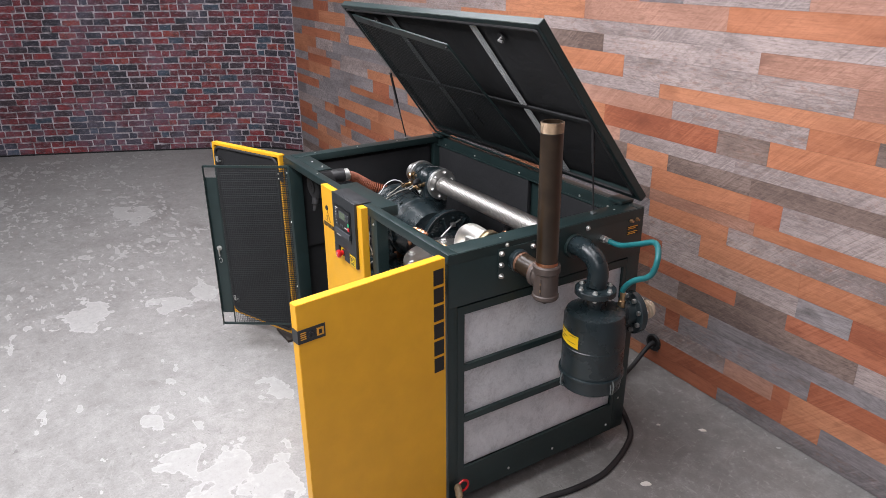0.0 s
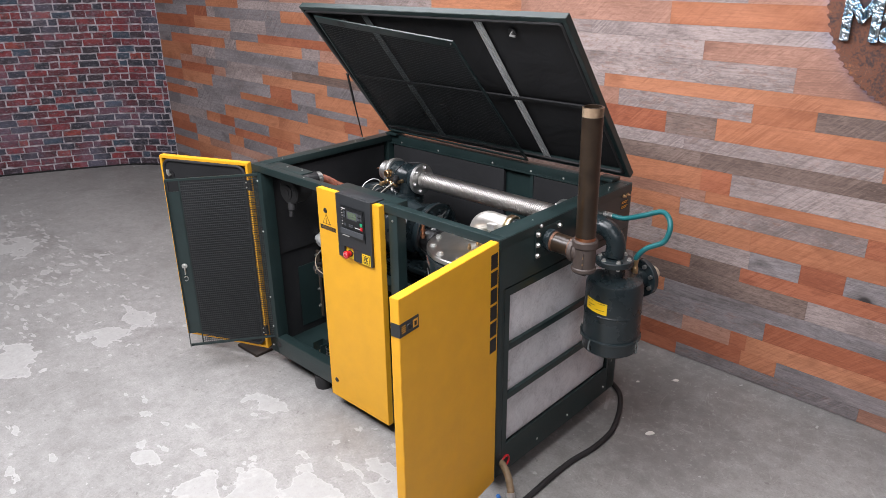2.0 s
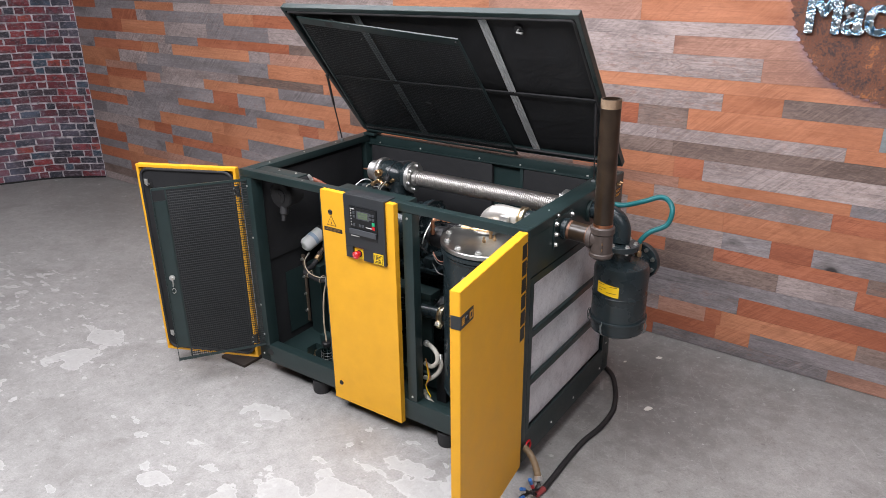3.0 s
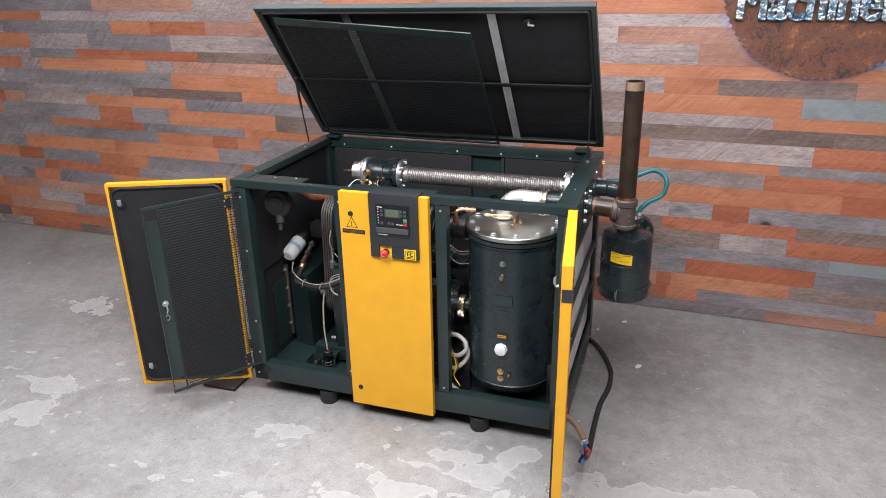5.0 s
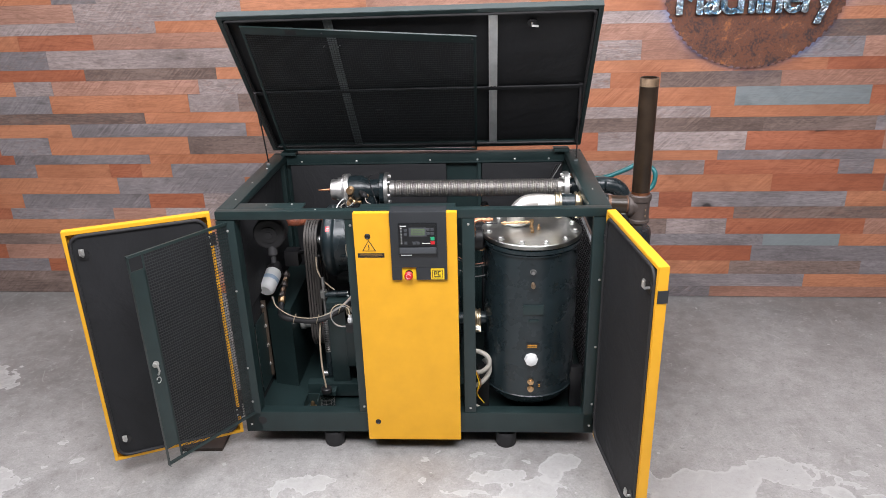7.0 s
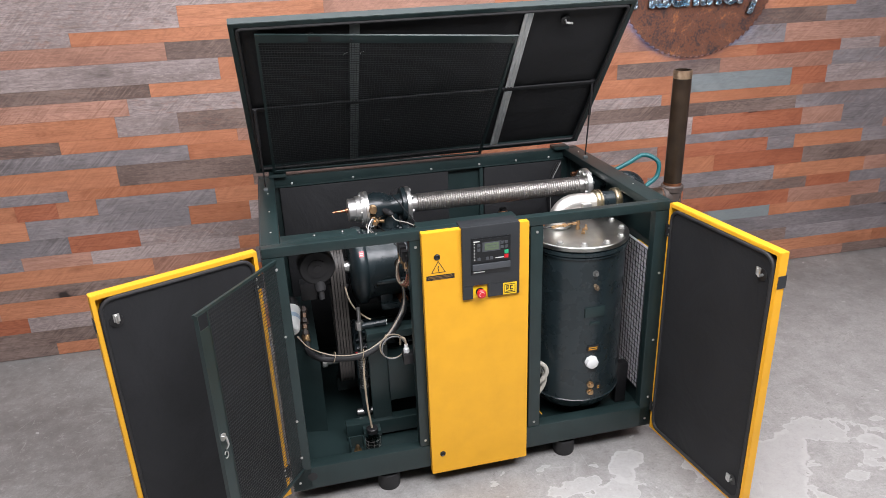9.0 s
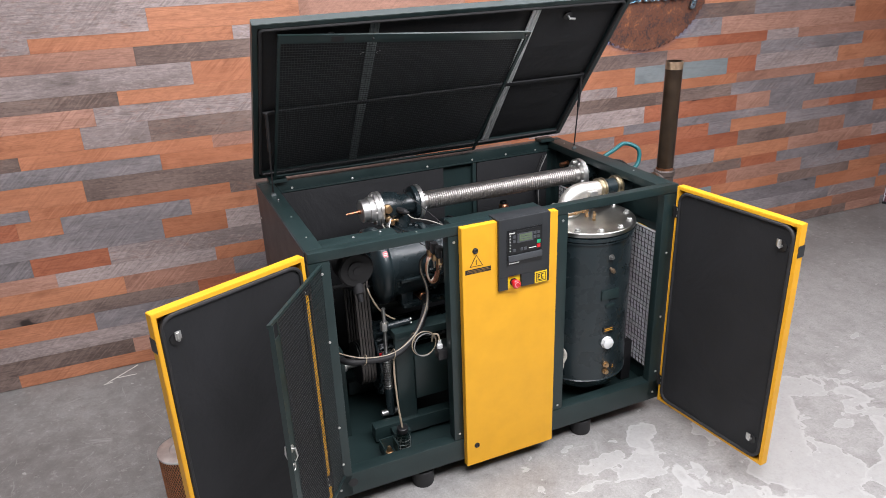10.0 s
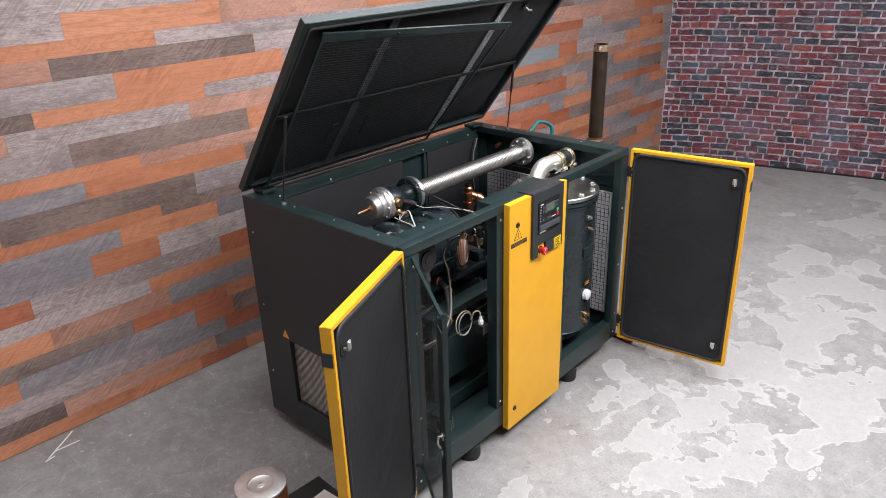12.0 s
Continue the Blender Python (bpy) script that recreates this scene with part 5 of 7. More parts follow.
def tank():
    cx, cy, r = 0.565, 0.281, 0.235
    bm = lathe(B(), (cx, cy, 0.20), (cx, cy, 1.118), [(0, 0), (0.0, 0.06), (0.02, 0.14), (0.05, 0.195), (0.09, 0.225), (0.115, r), (0.12, r + 0.004), (0.125, r), (0.955, r), (0.958, r + 0.008), (0.966, r + 0.008), (0.968, r + 0.002), (0.972, r + 0.002), (0.974, r + 0.012), (0.992, r + 0.012), (0.994, r), (1, r), (1, 0)], 48)
    tk = cp("separator_tank", bm, GREEN_CAST, "dark green oil separator tank with bolted steel cover")
    part("tank_cover", lathe(B(), (cx, cy, 1.119), (cx, cy, 1.143), [(0, 0), (0, r + 0.01), (0.15, r + 0.013), (0.85, r + 0.013), (1, r + 0.01), (1, 0)], 48), PLATE, tk, "bright steel cover plate")
    for k in range(12):
        a = radians(15 + 30 * k)
        part("cover_bolt", hexbolt((cx + 0.217 * math.cos(a), cy + 0.217 * math.sin(a), 1.143), (0, 0, 1), 0.013, 0.012), ZINC, tk)
    part("sight_cap", lathe(B(), (cx - 0.005, cy - r + 0.002, 0.533), (cx - 0.005, cy - r - 0.024, 0.533), [(0, 0), (0, 0.034), (0.3, 0.034), (0.35, 0.031), (0.9, 0.031), (1, 0.026), (1, 0)], 8), WHITE_PLASTIC, tk, "white octagonal filler cap")
    part("plug", hexbolt((cx - 0.004, cy - r + 0.002, 1.006), (0, -1, 0), 0.0115, 0.016), SPRING, tk)
    g = rod(B(), (cx - 0.004, cy - r + 0.002, 0.945), (cx - 0.004, cy - r - 0.03, 0.938), 0.0085, 14)
    lathe(g, (cx - 0.004, cy - r - 0.012, 0.942), (cx - 0.004, cy - r - 0.022, 0.940), [(0, 0), (0, 0.012), (1, 0.012), (1, 0)], 6)
    part("sample_valve", g, BARE_PIPE, tk)
    for z in (0.403, 0.362):
        part("drain_plug", lathe(B(), (cx - 0.005, cy - r + 0.002, z), (cx - 0.005, cy - r - 0.02, z), [(0, 0), (0, 0.017), (0.5, 0.017), (0.55, 0.012), (1, 0.012), (1, 0)], 12), BRASS, tk, "brass drain plug")
    for nm, x0, x1, z0, z1, mt in (("name_plate", -0.05, 0.05, 0.78, 0.832, GREEN), ("name_plate", -0.022, 0.028, 0.735, 0.752, GREEN), ("label", -0.03, 0.03, 0.592, 0.622, BLACK), ("label", 0.028, 0.05, 0.372, 0.396, BLACK)):
        part(nm, box(B(), cx + x0, cx + x1, cy - r - 0.006, cy - r + 0.006, z0, z1, 0.0015), mt, tk)
        if mt is BLACK:
            for k in range(2):
                part("print_bar", box(B(), cx + x0 + 0.006, cx + x1 - 0.008, cy - r - 0.0068, cy - r - 0.006, z1 - 0.011 - 0.01 * k, z1 - 0.006 - 0.01 * k), LABEL_O, tk)
    for a in (-18, 198):
        g = radians(a)
        x, y = cx + (r + 0.02) * math.cos(g), cy + (r + 0.02) * math.sin(g)
        part("tank_bracket", box(B(), x - 0.03, x + 0.03, y - 0.02, y + 0.02, 0.16, 0.40, 0.004), BLACK, tk)
    # outlet elbow in satin stainless, clamps and the pipe stub to the tee
    ex, ey, ez, er = 0.492, 0.36, 1.245, 0.044
    pts = [Vector((ex, ey, 1.143)), Vector((ex, ey, 1.155))] + arc((ex + 0.09, ey, 1.16), 0.09, (-1, 0, 0), (0, 0, 1), 0, 90, 12) + [Vector((0.69, ey, ez))]
    el = cp("outlet_elbow", tube(B(), pts, er, 28), SATIN, "satin stainless pipe elbow")
    part("elbow_flange", rod(B(), (ex, ey, 1.143), (ex, ey, 1.156), 0.075, 28, 0.003), PLATE, el)
    part("outlet_pipe", rod(B(), (0.69, ey, ez), (0.915, ey, ez), 0.044, 28), GREEN_CAST, el)
    clamp(el, (0.70, ey, ez), 0.046, plate=True)
    clamp(el, (0.80, ey, ez), 0.046)
    part("sensor", box(B(), 0.60, 0.645, ey - er - 0.02, ey - er + 0.01, ez - 0.02, ez + 0.012, 0.002), ZINC, el)
    # small brass fittings over the cover
    f0, f1 = Vector((0.415, 0.245, 1.182)), Vector((0.562, 0.275, 1.176))
    fit = cp("brass_fitting", rod(B(), f0, f1, 0.0055, 10), BRASS, "brass fittings on the cover")
    for k, r_ in ((0.06, 0.009), (0.2, 0.007), (0.45, 0.0095), (0.62, 0.007), (0.8, 0.009)):
        part("fitting_nut", lathe(B(), f0.lerp(f1, k), f0.lerp(f1, k + 0.1), [(0, 0), (0, r_), (1, r_), (1, 0)], 6), BRASS, fit)
    part("fitting_stem", lathe(B(), (0.566, 0.276, 1.143), (0.566, 0.276, 1.188), [(0, 0), (0, 0.010), (0.3, 0.010), (0.32, 0.007), (0.55, 0.007), (0.57, 0.0105), (1, 0.0105), (1, 0)], 12), BRASS, fit)
    for x, y in ((0.566, 0.213), (0.60, 0.257)):
        cp("cover_plug", lathe(B(), (x, y, 1.143), (x, y, 1.17), [(0, 0), (0, 0.009), (0.45, 0.009), (0.5, 0.0065), (0.85, 0.0065), (1, 0.004), (1, 0)], 8), BRASS, "small brass plug")
    part("fitting_line", tube(B(), smooth_path([f0, (0.36, 0.235, 1.184), (0.31, 0.225, 1.187), (0.25, 0.21, 1.19)], 8), 0.003, 8), BLACK, fit)


def flange(name, parent, c, d, r, t, n, mat, bolt_r=0.009):
    c, d = Vector(c), Vector(d).normalized()
    ob = part(name, rod(B(), c - d * t / 2, c + d * t / 2, r, 32, 0.002), mat, parent)
    u = d.orthogonal().normalized()
    v = d.cross(u)
    for k in range(n):
        a = math.tau * (k + 0.5) / n
        p = c + (u * math.cos(a) + v * math.sin(a)) * r * 0.78
        bm = hexbolt(p + d * t / 2, d, bolt_r, 0.01)
        part("flange_bolt", bm, ZINC, parent)
        part("flange_nut", lathe(B(), p - d * t / 2, p - d * (t / 2 + 0.012), [(0, 0), (0, bolt_r), (1, bolt_r), (1, 0)], 6), ZINC, parent)
    return ob


def intake():
    """Inlet valve on the air end, flexible steel bellows to the end wall, and the filter housing outside."""
    y, z = 0.67, 1.234
    val = cp("inlet_valve", lathe(B(), (-0.40, y, z), (-0.205, y, z), [(0, 0), (0, 0.072), (0.2, 0.078), (0.42, 0.072), (0.56, 0.055), (0.72, 0.052), (0.86, 0.058), (1, 0.06), (1, 0)], 28), GREEN_CAST, "inlet valve with bright cylinder and brass fittings")
    part("valve_cylinder", lathe(B(), (-0.50, y, z), (-0.425, y, z), [(0, 0), (0, 0.053), (0.04, 0.057), (0.5, 0.057), (0.52, 0.066), (1, 0.066), (1, 0)], 32), STEEL, val, "machined aluminium cylinder")
    part("valve_ring", lathe(B(), (-0.435, y, z), (-0.40, y, z), [(0, 0), (0, 0.082), (0.4, 0.086), (0.45, 0.077), (0.55, 0.077), (0.6, 0.086), (1, 0.086), (1, 0)], 32), STEEL, val)
    for k in range(8):
        a = math.tau * k / 8
        part("ring_screw", screw((-0.435, y + 0.074 * math.cos(a), z + 0.074 * math.sin(a)), (-1, 0, 0), 0.006), ZINC, val)
    part("valve_stem", lathe(B(), (-0.575, y, z - 0.004), (-0.50, y, z), [(0, 0), (0, 0.004), (0.25, 0.006), (0.8, 0.007), (0.85, 0.011), (1, 0.011), (1, 0)], 12), COPPER, val, "copper-coloured valve stem")
    for p, q, r in (((-0.382, y - 0.06, z + 0.018), (-0.386, y - 0.105, z + 0.019), 0.021), ((-0.386, y - 0.06, z - 0.026), (-0.386, y - 0.15, z - 0.034), 0.014), ((-0.386, y - 0.075, z - 0.028), (-0.36, y - 0.08, z - 0.055), 0.012), ((-0.39, y - 0.055, z - 0.05), (-0.33, y - 0.075, z - 0.052), 0.011), ((-0.30, y - 0.05, z - 0.02), (-0.30, y - 0.085, z - 0.02), 0.011)):
        part("valve_fitting", lathe(B(), p, q, [(0, 0), (0, r), (0.4, r), (0.45, r * 0.75), (0.8, r * 0.75), (0.85, r), (1, r * 0.8), (1, 0)], 10), BRASS, val)
    part("solenoid_boot", lathe(B(), (-0.33, y - 0.07, z + 0.004), (-0.292, y - 0.125, z - 0.006), [(0, 0), (0, 0.012), (0.3, 0.016), (0.7, 0.016), (0.8, 0.011), (1, 0.008), (1, 0)], 14), RUBBER, val, "black rubber plug boot")
    flange("valve_flange", val, (-0.196, y, z), (1, 0, 0), 0.088, 0.022, 6, ZINC)
    part("valve_collar", rod(B(), (-0.232, y, z), (-0.208, y, z), 0.086, 32, 0.003), GREEN_CAST, val)
    part("valve_foot", lathe(B(), (-0.30, y, 1.10), (-0.30, y, z - 0.03), [(0, 0), (0, 0.085), (0.12, 0.085), (0.14, 0.06), (1, 0.055), (1, 0)], 28), GREEN_CAST, val)
    for k in range(4):
        a = radians(45 + 90 * k)
        part("foot_bolt", hexbolt((-0.30 + 0.073 * math.cos(a), y + 0.073 * math.sin(a), 1.117), (0, 0, 1), 0.01, 0.012), ZINC, val)
    # bellows
    n = 72
    prof = [(0, 0.0), (0, 0.046), (0.03, 0.046), (0.032, 0.037)]
    for k in range(n):
        a = 0.035 + 0.93 * k / n
        prof += [(a, 0.039), (a + 0.93 / n * 0.3, 0.0465), (a + 0.93 / n * 0.5, 0.0475), (a + 0.93 / n * 0.7, 0.0465)]
    prof += [(0.967, 0.037), (0.969, 0.046), (1, 0.046), (1, 0)]
    bel = cp("bellows_pipe", lathe(B(), (-0.18, y, z), (0.76, 0.668, z), prof, 28), STAINLESS, "flexible corrugated stainless pipe")
    flange("bellows_flange", bel, (0.775, 0.668, z), (1, 0, 0), 0.085, 0.028, 8, ZINC)
    pts = [Vector((0.79, 0.668, z)), Vector((0.98, 0.668, z + 0.01))] + arc((1.0, 0.655, z - 0.075), 0.085, (0, 0, 1), (1, 0, 0), 0, 90, 10) + [Vector((1.085, 0.645, 1.11))]
    out = cp("intake_elbow", tube(B(), pts, 0.044, 28), GREEN_CAST, "dark green intake elbow outside the end wall")
    part("wall_collar", rod(B(), (L + 0.002, 0.668, z), (L + 0.018, 0.668, z), 0.056, 28, 0.002), GREEN, out)
    # filter housing
    c = Vector((1.108, 0.634, 0))
    bm = lathe(B(), c + Vector((0, 0, 0.64)), c + Vector((0, 0, 1.03)), [(0, 0), (0, 0.09), (0.02, 0.118), (0.05, 0.132), (0.2, 0.136), (0.205, 0.143), (0.235, 0.143), (0.24, 0.134), (0.55, 0.134), (0.555, 0.136), (0.57, 0.136), (0.575, 0.134), (0.9, 0.134), (0.955, 0.125), (0.985, 0.09), (1, 0.06), (1, 0)], 48)
    fh = cp("filter_housing", bm, GREEN_CAST, "dark green round intake filter housing")
    part("housing_neck", rod(B(), c + Vector((-0.01, 0, 1.02)), c + Vector((-0.01, 0, 1.09)), 0.05, 28), GREEN_CAST, fh)
    flange("neck_flange", fh, c + Vector((-0.015, 0.003, 1.098)), (0, 0, 1), 0.088, 0.026, 6, GREEN_CAST)
    part("side_neck", rod(B(), c + Vector((0.01, 0.08, 0.965)), c + Vector((0.035, 0.19, 0.965)), 0.055, 28), GREEN_CAST, fh)
    dd = Vector((0.22, 1, 0)).normalized()
    flange("side_flange", fh, c + Vector((0.035, 0.19, 0.965)), dd, 0.095, 0.028, 8, GREEN_CAST, 0.011)
    nip = [(0, 0), (0, 0.036)]
    for k in range(6):
        nip += [((k + 0.1) / 6.5, 0.036), ((k + 0.4) / 6.5, 0.042), ((k + 0.8) / 6.5, 0.036)]
    nip += [(1, 0.034), (1, 0)]
    p0 = c + Vector((0.037, 0.2, 0.965))
    part("threaded_nipple", lathe(B(), p0, p0 + dd * 0.085, nip, 24), paint("buff_sealed_thread", (0.50, 0.40, 0.30), 0.55, 0.2, vary=0.2), fh, "buff threaded nipple")
    lab = B()
    ring0, ring1 = [], []
    for k in range(9):
        a = radians(238 + 6.2 * k)
        for zz, ring in ((0.886, ring0), (0.944, ring1)):
            ring.append(lab.verts.new(c + Vector((0.1352 * math.cos(a), 0.1352 * math.sin(a), zz - 0.0012 * k))))
    for k in range(8):
        lab.faces.new((ring0[k], ring0[k + 1], ring1[k + 1], ring1[k]))
    ext = bmesh.ops.extrude_face_region(lab, geom=lab.faces[:])
    bmesh.ops.scale(lab, verts=[q for q in ext["geom"] if isinstance(q, bmesh.types.BMVert)], vec=(1.006, 1.006, 1), space=Matrix.Translation(-c))
    part("label", lab, LABEL_Y, fh, "yellow printed label")
    for k, (a0, a1) in enumerate(((241, 256), (268, 284), (244, 262), (244, 252), (262, 282))):
        zz = (0.935, 0.930, 0.916, 0.904, 0.898)[k]
        pr = B()
        vs = []
        for a in (a0, a0 + (a1 - a0) / 4, (a0 + a1) / 2, a1 - (a1 - a0) / 4, a1):
            g = radians(a)
            vs.append([pr.verts.new(c + Vector((rr * math.cos(g), rr * math.sin(g), zz + dz))) for rr in (0.1362, 0.1373) for dz in (-0.0009, 0.0009)])
        for p, q in zip(vs, vs[1:]):
            for i, j in ((0, 1), (1, 3), (3, 2), (2, 0)):
                pr.faces.new((p[i], p[j], q[j], q[i]))
        part("print_bar", pr, BLACK, fh, smooth=False)
    for a in (-100, -5, 100, 190):
        g = radians(a)
        o = Vector((math.cos(g), math.sin(g), 0))
        clip = tube(B(), [c + o * 0.147 + Vector((0, 0, 0.735)), c + o * 0.155 + Vector((0, 0, 0.71)), c + o * 0.15 + Vector((0, 0, 0.675)), c + o * 0.138 + Vector((0, 0, 0.665))], 0.003, 6)
        s = o.cross(Vector((0, 0, 1))) * 0.009
        tube(clip, [c + o * 0.146 + s + Vector((0, 0, 0.72)), c + o * 0.15 + s + Vector((0, 0, 0.68))], 0.0025, 6)
        part("spring_clip", clip, STRAP, fh, "wire spring clip")
    # control air hose
    hs = cp("control_hose", tube(B(), smooth_path([(0.945, 0.84, 1.232), (1.02, 0.84, 1.235), (1.12, 0.835, 1.275), (1.21, 0.84, 1.31), (1.275, 0.79, 1.28), (1.265, 0.77, 1.20), (1.19, 0.755, 1.15), (1.15, 0.745, 1.10), (1.145, 0.745, 1.06)], 10), 0.0125, 14), TEAL, "teal control air hose")
    part("hose_coupling", lathe(B(), (0.907, 0.84, 1.23), (0.955, 0.84, 1.232), [(0, 0), (0, 0.017), (0.45, 0.017), (0.5, 0.012), (0.6, 0.015), (1, 0.015), (1, 0)], 8), ZINC, hs)
    part("hose_coupling", lathe(B(), (1.145, 0.745, 1.0), (1.147, 0.745, 1.085), [(0, 0), (0, 0.016), (0.5, 0.016), (0.55, 0.012), (1, 0.014), (1, 0)], 8), BRASS, hs)


def discharge():
    """Outlet stub through the end wall, malleable tee and tall brown riser."""
    y, z = 0.349, 1.243
    pl = cp("outlet_plate", box(B(), L + 0.003, L + 0.009, y - 0.095, y + 0.095, z - 0.075, z + 0.065, 0.002), GREEN, "bolted square outlet plate")
    for dy, dz in ((-0.082, 0.045), (-0.082, -0.005), (-0.082, -0.055), (0.082, 0.045), (0.082, -0.055)):
        part("plate_bolt", hexbolt((L + 0.009, y + dy, z + dz), (1, 0, 0), 0.0095, 0.011), ZINC, pl)
    st = cp("outlet_stub", rod(B(), (L + 0.006, y, z), (1.06, y, z - 0.008), 0.044, 28), PIPE_BROWN, "dark steel pipe stub")
    part("stub_collar", rod(B(), (L + 0.008, y, z), (L + 0.038, y, z - 0.001), 0.05, 28, 0.004), GREEN_CAST, st)
    part("thread_ring", rod(B(), (0.945, y, z - 0.001), (0.957, y, z - 0.002), 0.0452, 28), RUSTY_THREAD, st)
    part("thread_ring", rod(B(), (1.035, y, z - 0.006), (1.047, y, z - 0.007), 0.0452, 28), RUSTY_THREAD, st)
    cx, za = 1.104, z - 0.012
    bm = lathe(B(), (cx, y, za - 0.09), (cx, y, za + 0.062), [(0, 0), (0, 0.042), (0.02, 0.048), (0.07, 0.0535), (0.15, 0.0535), (0.18, 0.049), (0.76, 0.049), (0.8, 0.055), (0.96, 0.055), (1, 0.051), (1, 0)], 36)
    lathe(bm, (1.042, y, za), (cx, y, za), [(0, 0), (0, 0.049), (0.06, 0.054), (0.36, 0.054), (0.42, 0.048), (1, 0.046), (1, 0)], 32)
    tee = cp("pipe_tee", bm, CAST_IRON, "cast iron pipe tee")
    part("tee_plug", box(B(), cx - 0.02, cx + 0.02, y - 0.02, y + 0.02, za - 0.102, za - 0.089, 0.002), CAST_IRON, tee)
    for k in range(5):
        part("cast_mark", box(B(), cx + 0.018, cx + 0.023, y - 0.0475, y - 0.0435, za - 0.058 + 0.0145 * k, za - 0.048 + 0.0145 * k), BARE_PIPE if k % 2 else CAST_IRON, tee)
    r = 0.0432
    z0, z1 = za + 0.055, 1.859
    top = Vector((cx - 0.002, y - 0.007, z1))
    rs = lathe(B(), (cx, y, z0), top, [(0, 0), (0, r), (0.93, r), (0.932, r - 0.001), (1, r - 0.0025), (1, r - 0.0075), (0.8, r - 0.0075), (0.8, 0)], 36)
    riser = cp("riser_pipe", rs, PIPE_BROWN, "tall brown-lacquered steel riser pipe with threaded end")
    th = [(0, r - 0.0012)]
    for k in range(14):
        th += [((k + 0.2) / 14, r - 0.0008), ((k + 0.7) / 14, r + 0.0006)]
    th.append((1, r - 0.002))
    part("pipe_thread", lathe(B(), top + Vector((0, 0.0005, -0.04)), top + Vector((0, 0, -0.001)), th, 36), BARE_PIPE, riser, "bare threaded pipe end")
    part("pipe_thread", lathe(B(), (cx, y, z0 + 0.004), (cx, y, z0 + 0.02), [(0, r + 0.001), (1, r + 0.0006)], 36), COPPER, riser)


def drive():
    """Motor, belts and air end in the middle, frame members, cooler duct and small gear in the near bay."""
    ay, az = 0.53, 0.99
    prof = [(-0.535, 0), (-0.535, 0.09), (-0.53, 0.135), (-0.52, 0.16), (-0.51, 0.182), (-0.50, 0.191), (-0.488, 0.194), (-0.47, 0.194), (-0.46, 0.188), (-0.452, 0.176), (-0.42, 0.170), (-0.32, 0.164), (-0.255, 0.162), (-0.25, 0.176), (-0.235, 0.179), (-0.22, 0.176), (-0.205, 0.16), (-0.15, 0.15), (-0.07, 0.135), (-0.065, 0)]
    ae = cp("air_end", lathe(B(), (-0.535, ay, az), (-0.065, ay, az), [((x + 0.535) / 0.47, r) for x, r in prof], 56), GREEN_CAST, "dark green cast screw air end")
    part("drive_shaft", rod(B(), (-0.645, ay, az), (-0.53, ay, az), 0.03, 20, 0.003), ZINC, ae)
    for k in range(12):
        a = math.tau * k / 12
        part("casing_bolt", hexbolt((-0.258, ay + 0.17 * math.cos(a), az + 0.17 * math.sin(a)), (-1, 0, 0), 0.009, 0.01), GREEN_CAST, ae)
    part("casing_top", lathe(B(), (-0.30, 0.635, 0.98), (-0.30, 0.668, 1.105), [(0, 0.165), (0.3, 0.135), (0.55, 0.102), (0.75, 0.082), (0.86, 0.078), (0.88, 0.088), (1, 0.088), (1, 0)], 36), GREEN_CAST, ae)
    # round end cover with its bolts, lines and a looped cable
    ey, ez = 0.62, 0.96
    cov = part("end_cover", lathe(B(), (-0.14, ey, ez), (0.005, ey, ez), [(0, 0), (0, 0.145), (0.45, 0.15), (0.5, 0.166), (0.55, 0.17), (0.74, 0.17), (0.77, 0.163), (0.78, 0.15), (0.76, 0.145), (0.76, 0.07), (0.8, 0.062), (0.93, 0.055), (1, 0.03), (1, 0)], 56), GREEN_CAST, ae, "round cast end cover")
    for k in range(6):
        part("cover_rib", box(B(), -0.032, -0.012, -0.006, 0.006, 0.05, 0.148, 0.002, pose(0, ey, ez, 60 * k + 20, 0, 0)), GREEN_CAST, cov)
    for k in range(10):
        a = radians(10 + 36 * k)
        part("cover_bolt", hexbolt((-0.03, ey + 0.13 * math.cos(a), ez + 0.13 * math.sin(a)), (1, 0, 0), 0.008, 0.01), GREEN_CAST, cov)
    cp("loose_cable", tube(B(), smooth_path(arc((-0.022, ey, ez), 0.172, (0, 1, 0), (0, 0, 1), 55, 188, 14) + [Vector((0.0, 0.475, 0.90)), Vector((0.03, 0.49, 0.87))], 4), 0.0036, 7), RUBBER, "black cable looped round the end cover")
    cp("steel_line", tube(B(), smooth_path([(-0.005, 0.485, 0.92), (0.0, 0.50, 0.965), (0.0, 0.55, 1.01), (-0.005, 0.62, 1.055), (-0.015, 0.68, 1.075)], 8), 0.0042, 8), ZINC, "thin bent steel line")
    cp("steel_line", tube(B(), smooth_path([(0.02, 0.56, 0.95), (0.02, 0.59, 0.99), (0.015, 0.65, 1.0), (0.01, 0.73, 1.01), (-0.005, 0.76, 1.0)], 8), 0.004, 8), RUBBER, "thin black line")
    part("line_clip", box(B(), -0.022, 0.0, 0.615, 0.64, 1.045, 1.066, 0.002), ZINC, cov)
    part("air_end_base", box(B(), -0.40, 0.15, 0.40, 0.68, 0.79, 0.815, 0.004), GREEN_CAST, ae)
    for x in (-0.37, 0.08):
        part("air_end_foot", box(B(), x - 0.03, x + 0.03, 0.42, 0.66, 0.815, 0.87, 0.006), GREEN_CAST, ae)
    part("red_tag", box(B(), -0.492, -0.470, -0.014, 0.014, 0.1935, 0.1948, 0, pose(0, ay, az, 52, 0, 0)), RED, ae, "red sticker with pale print")
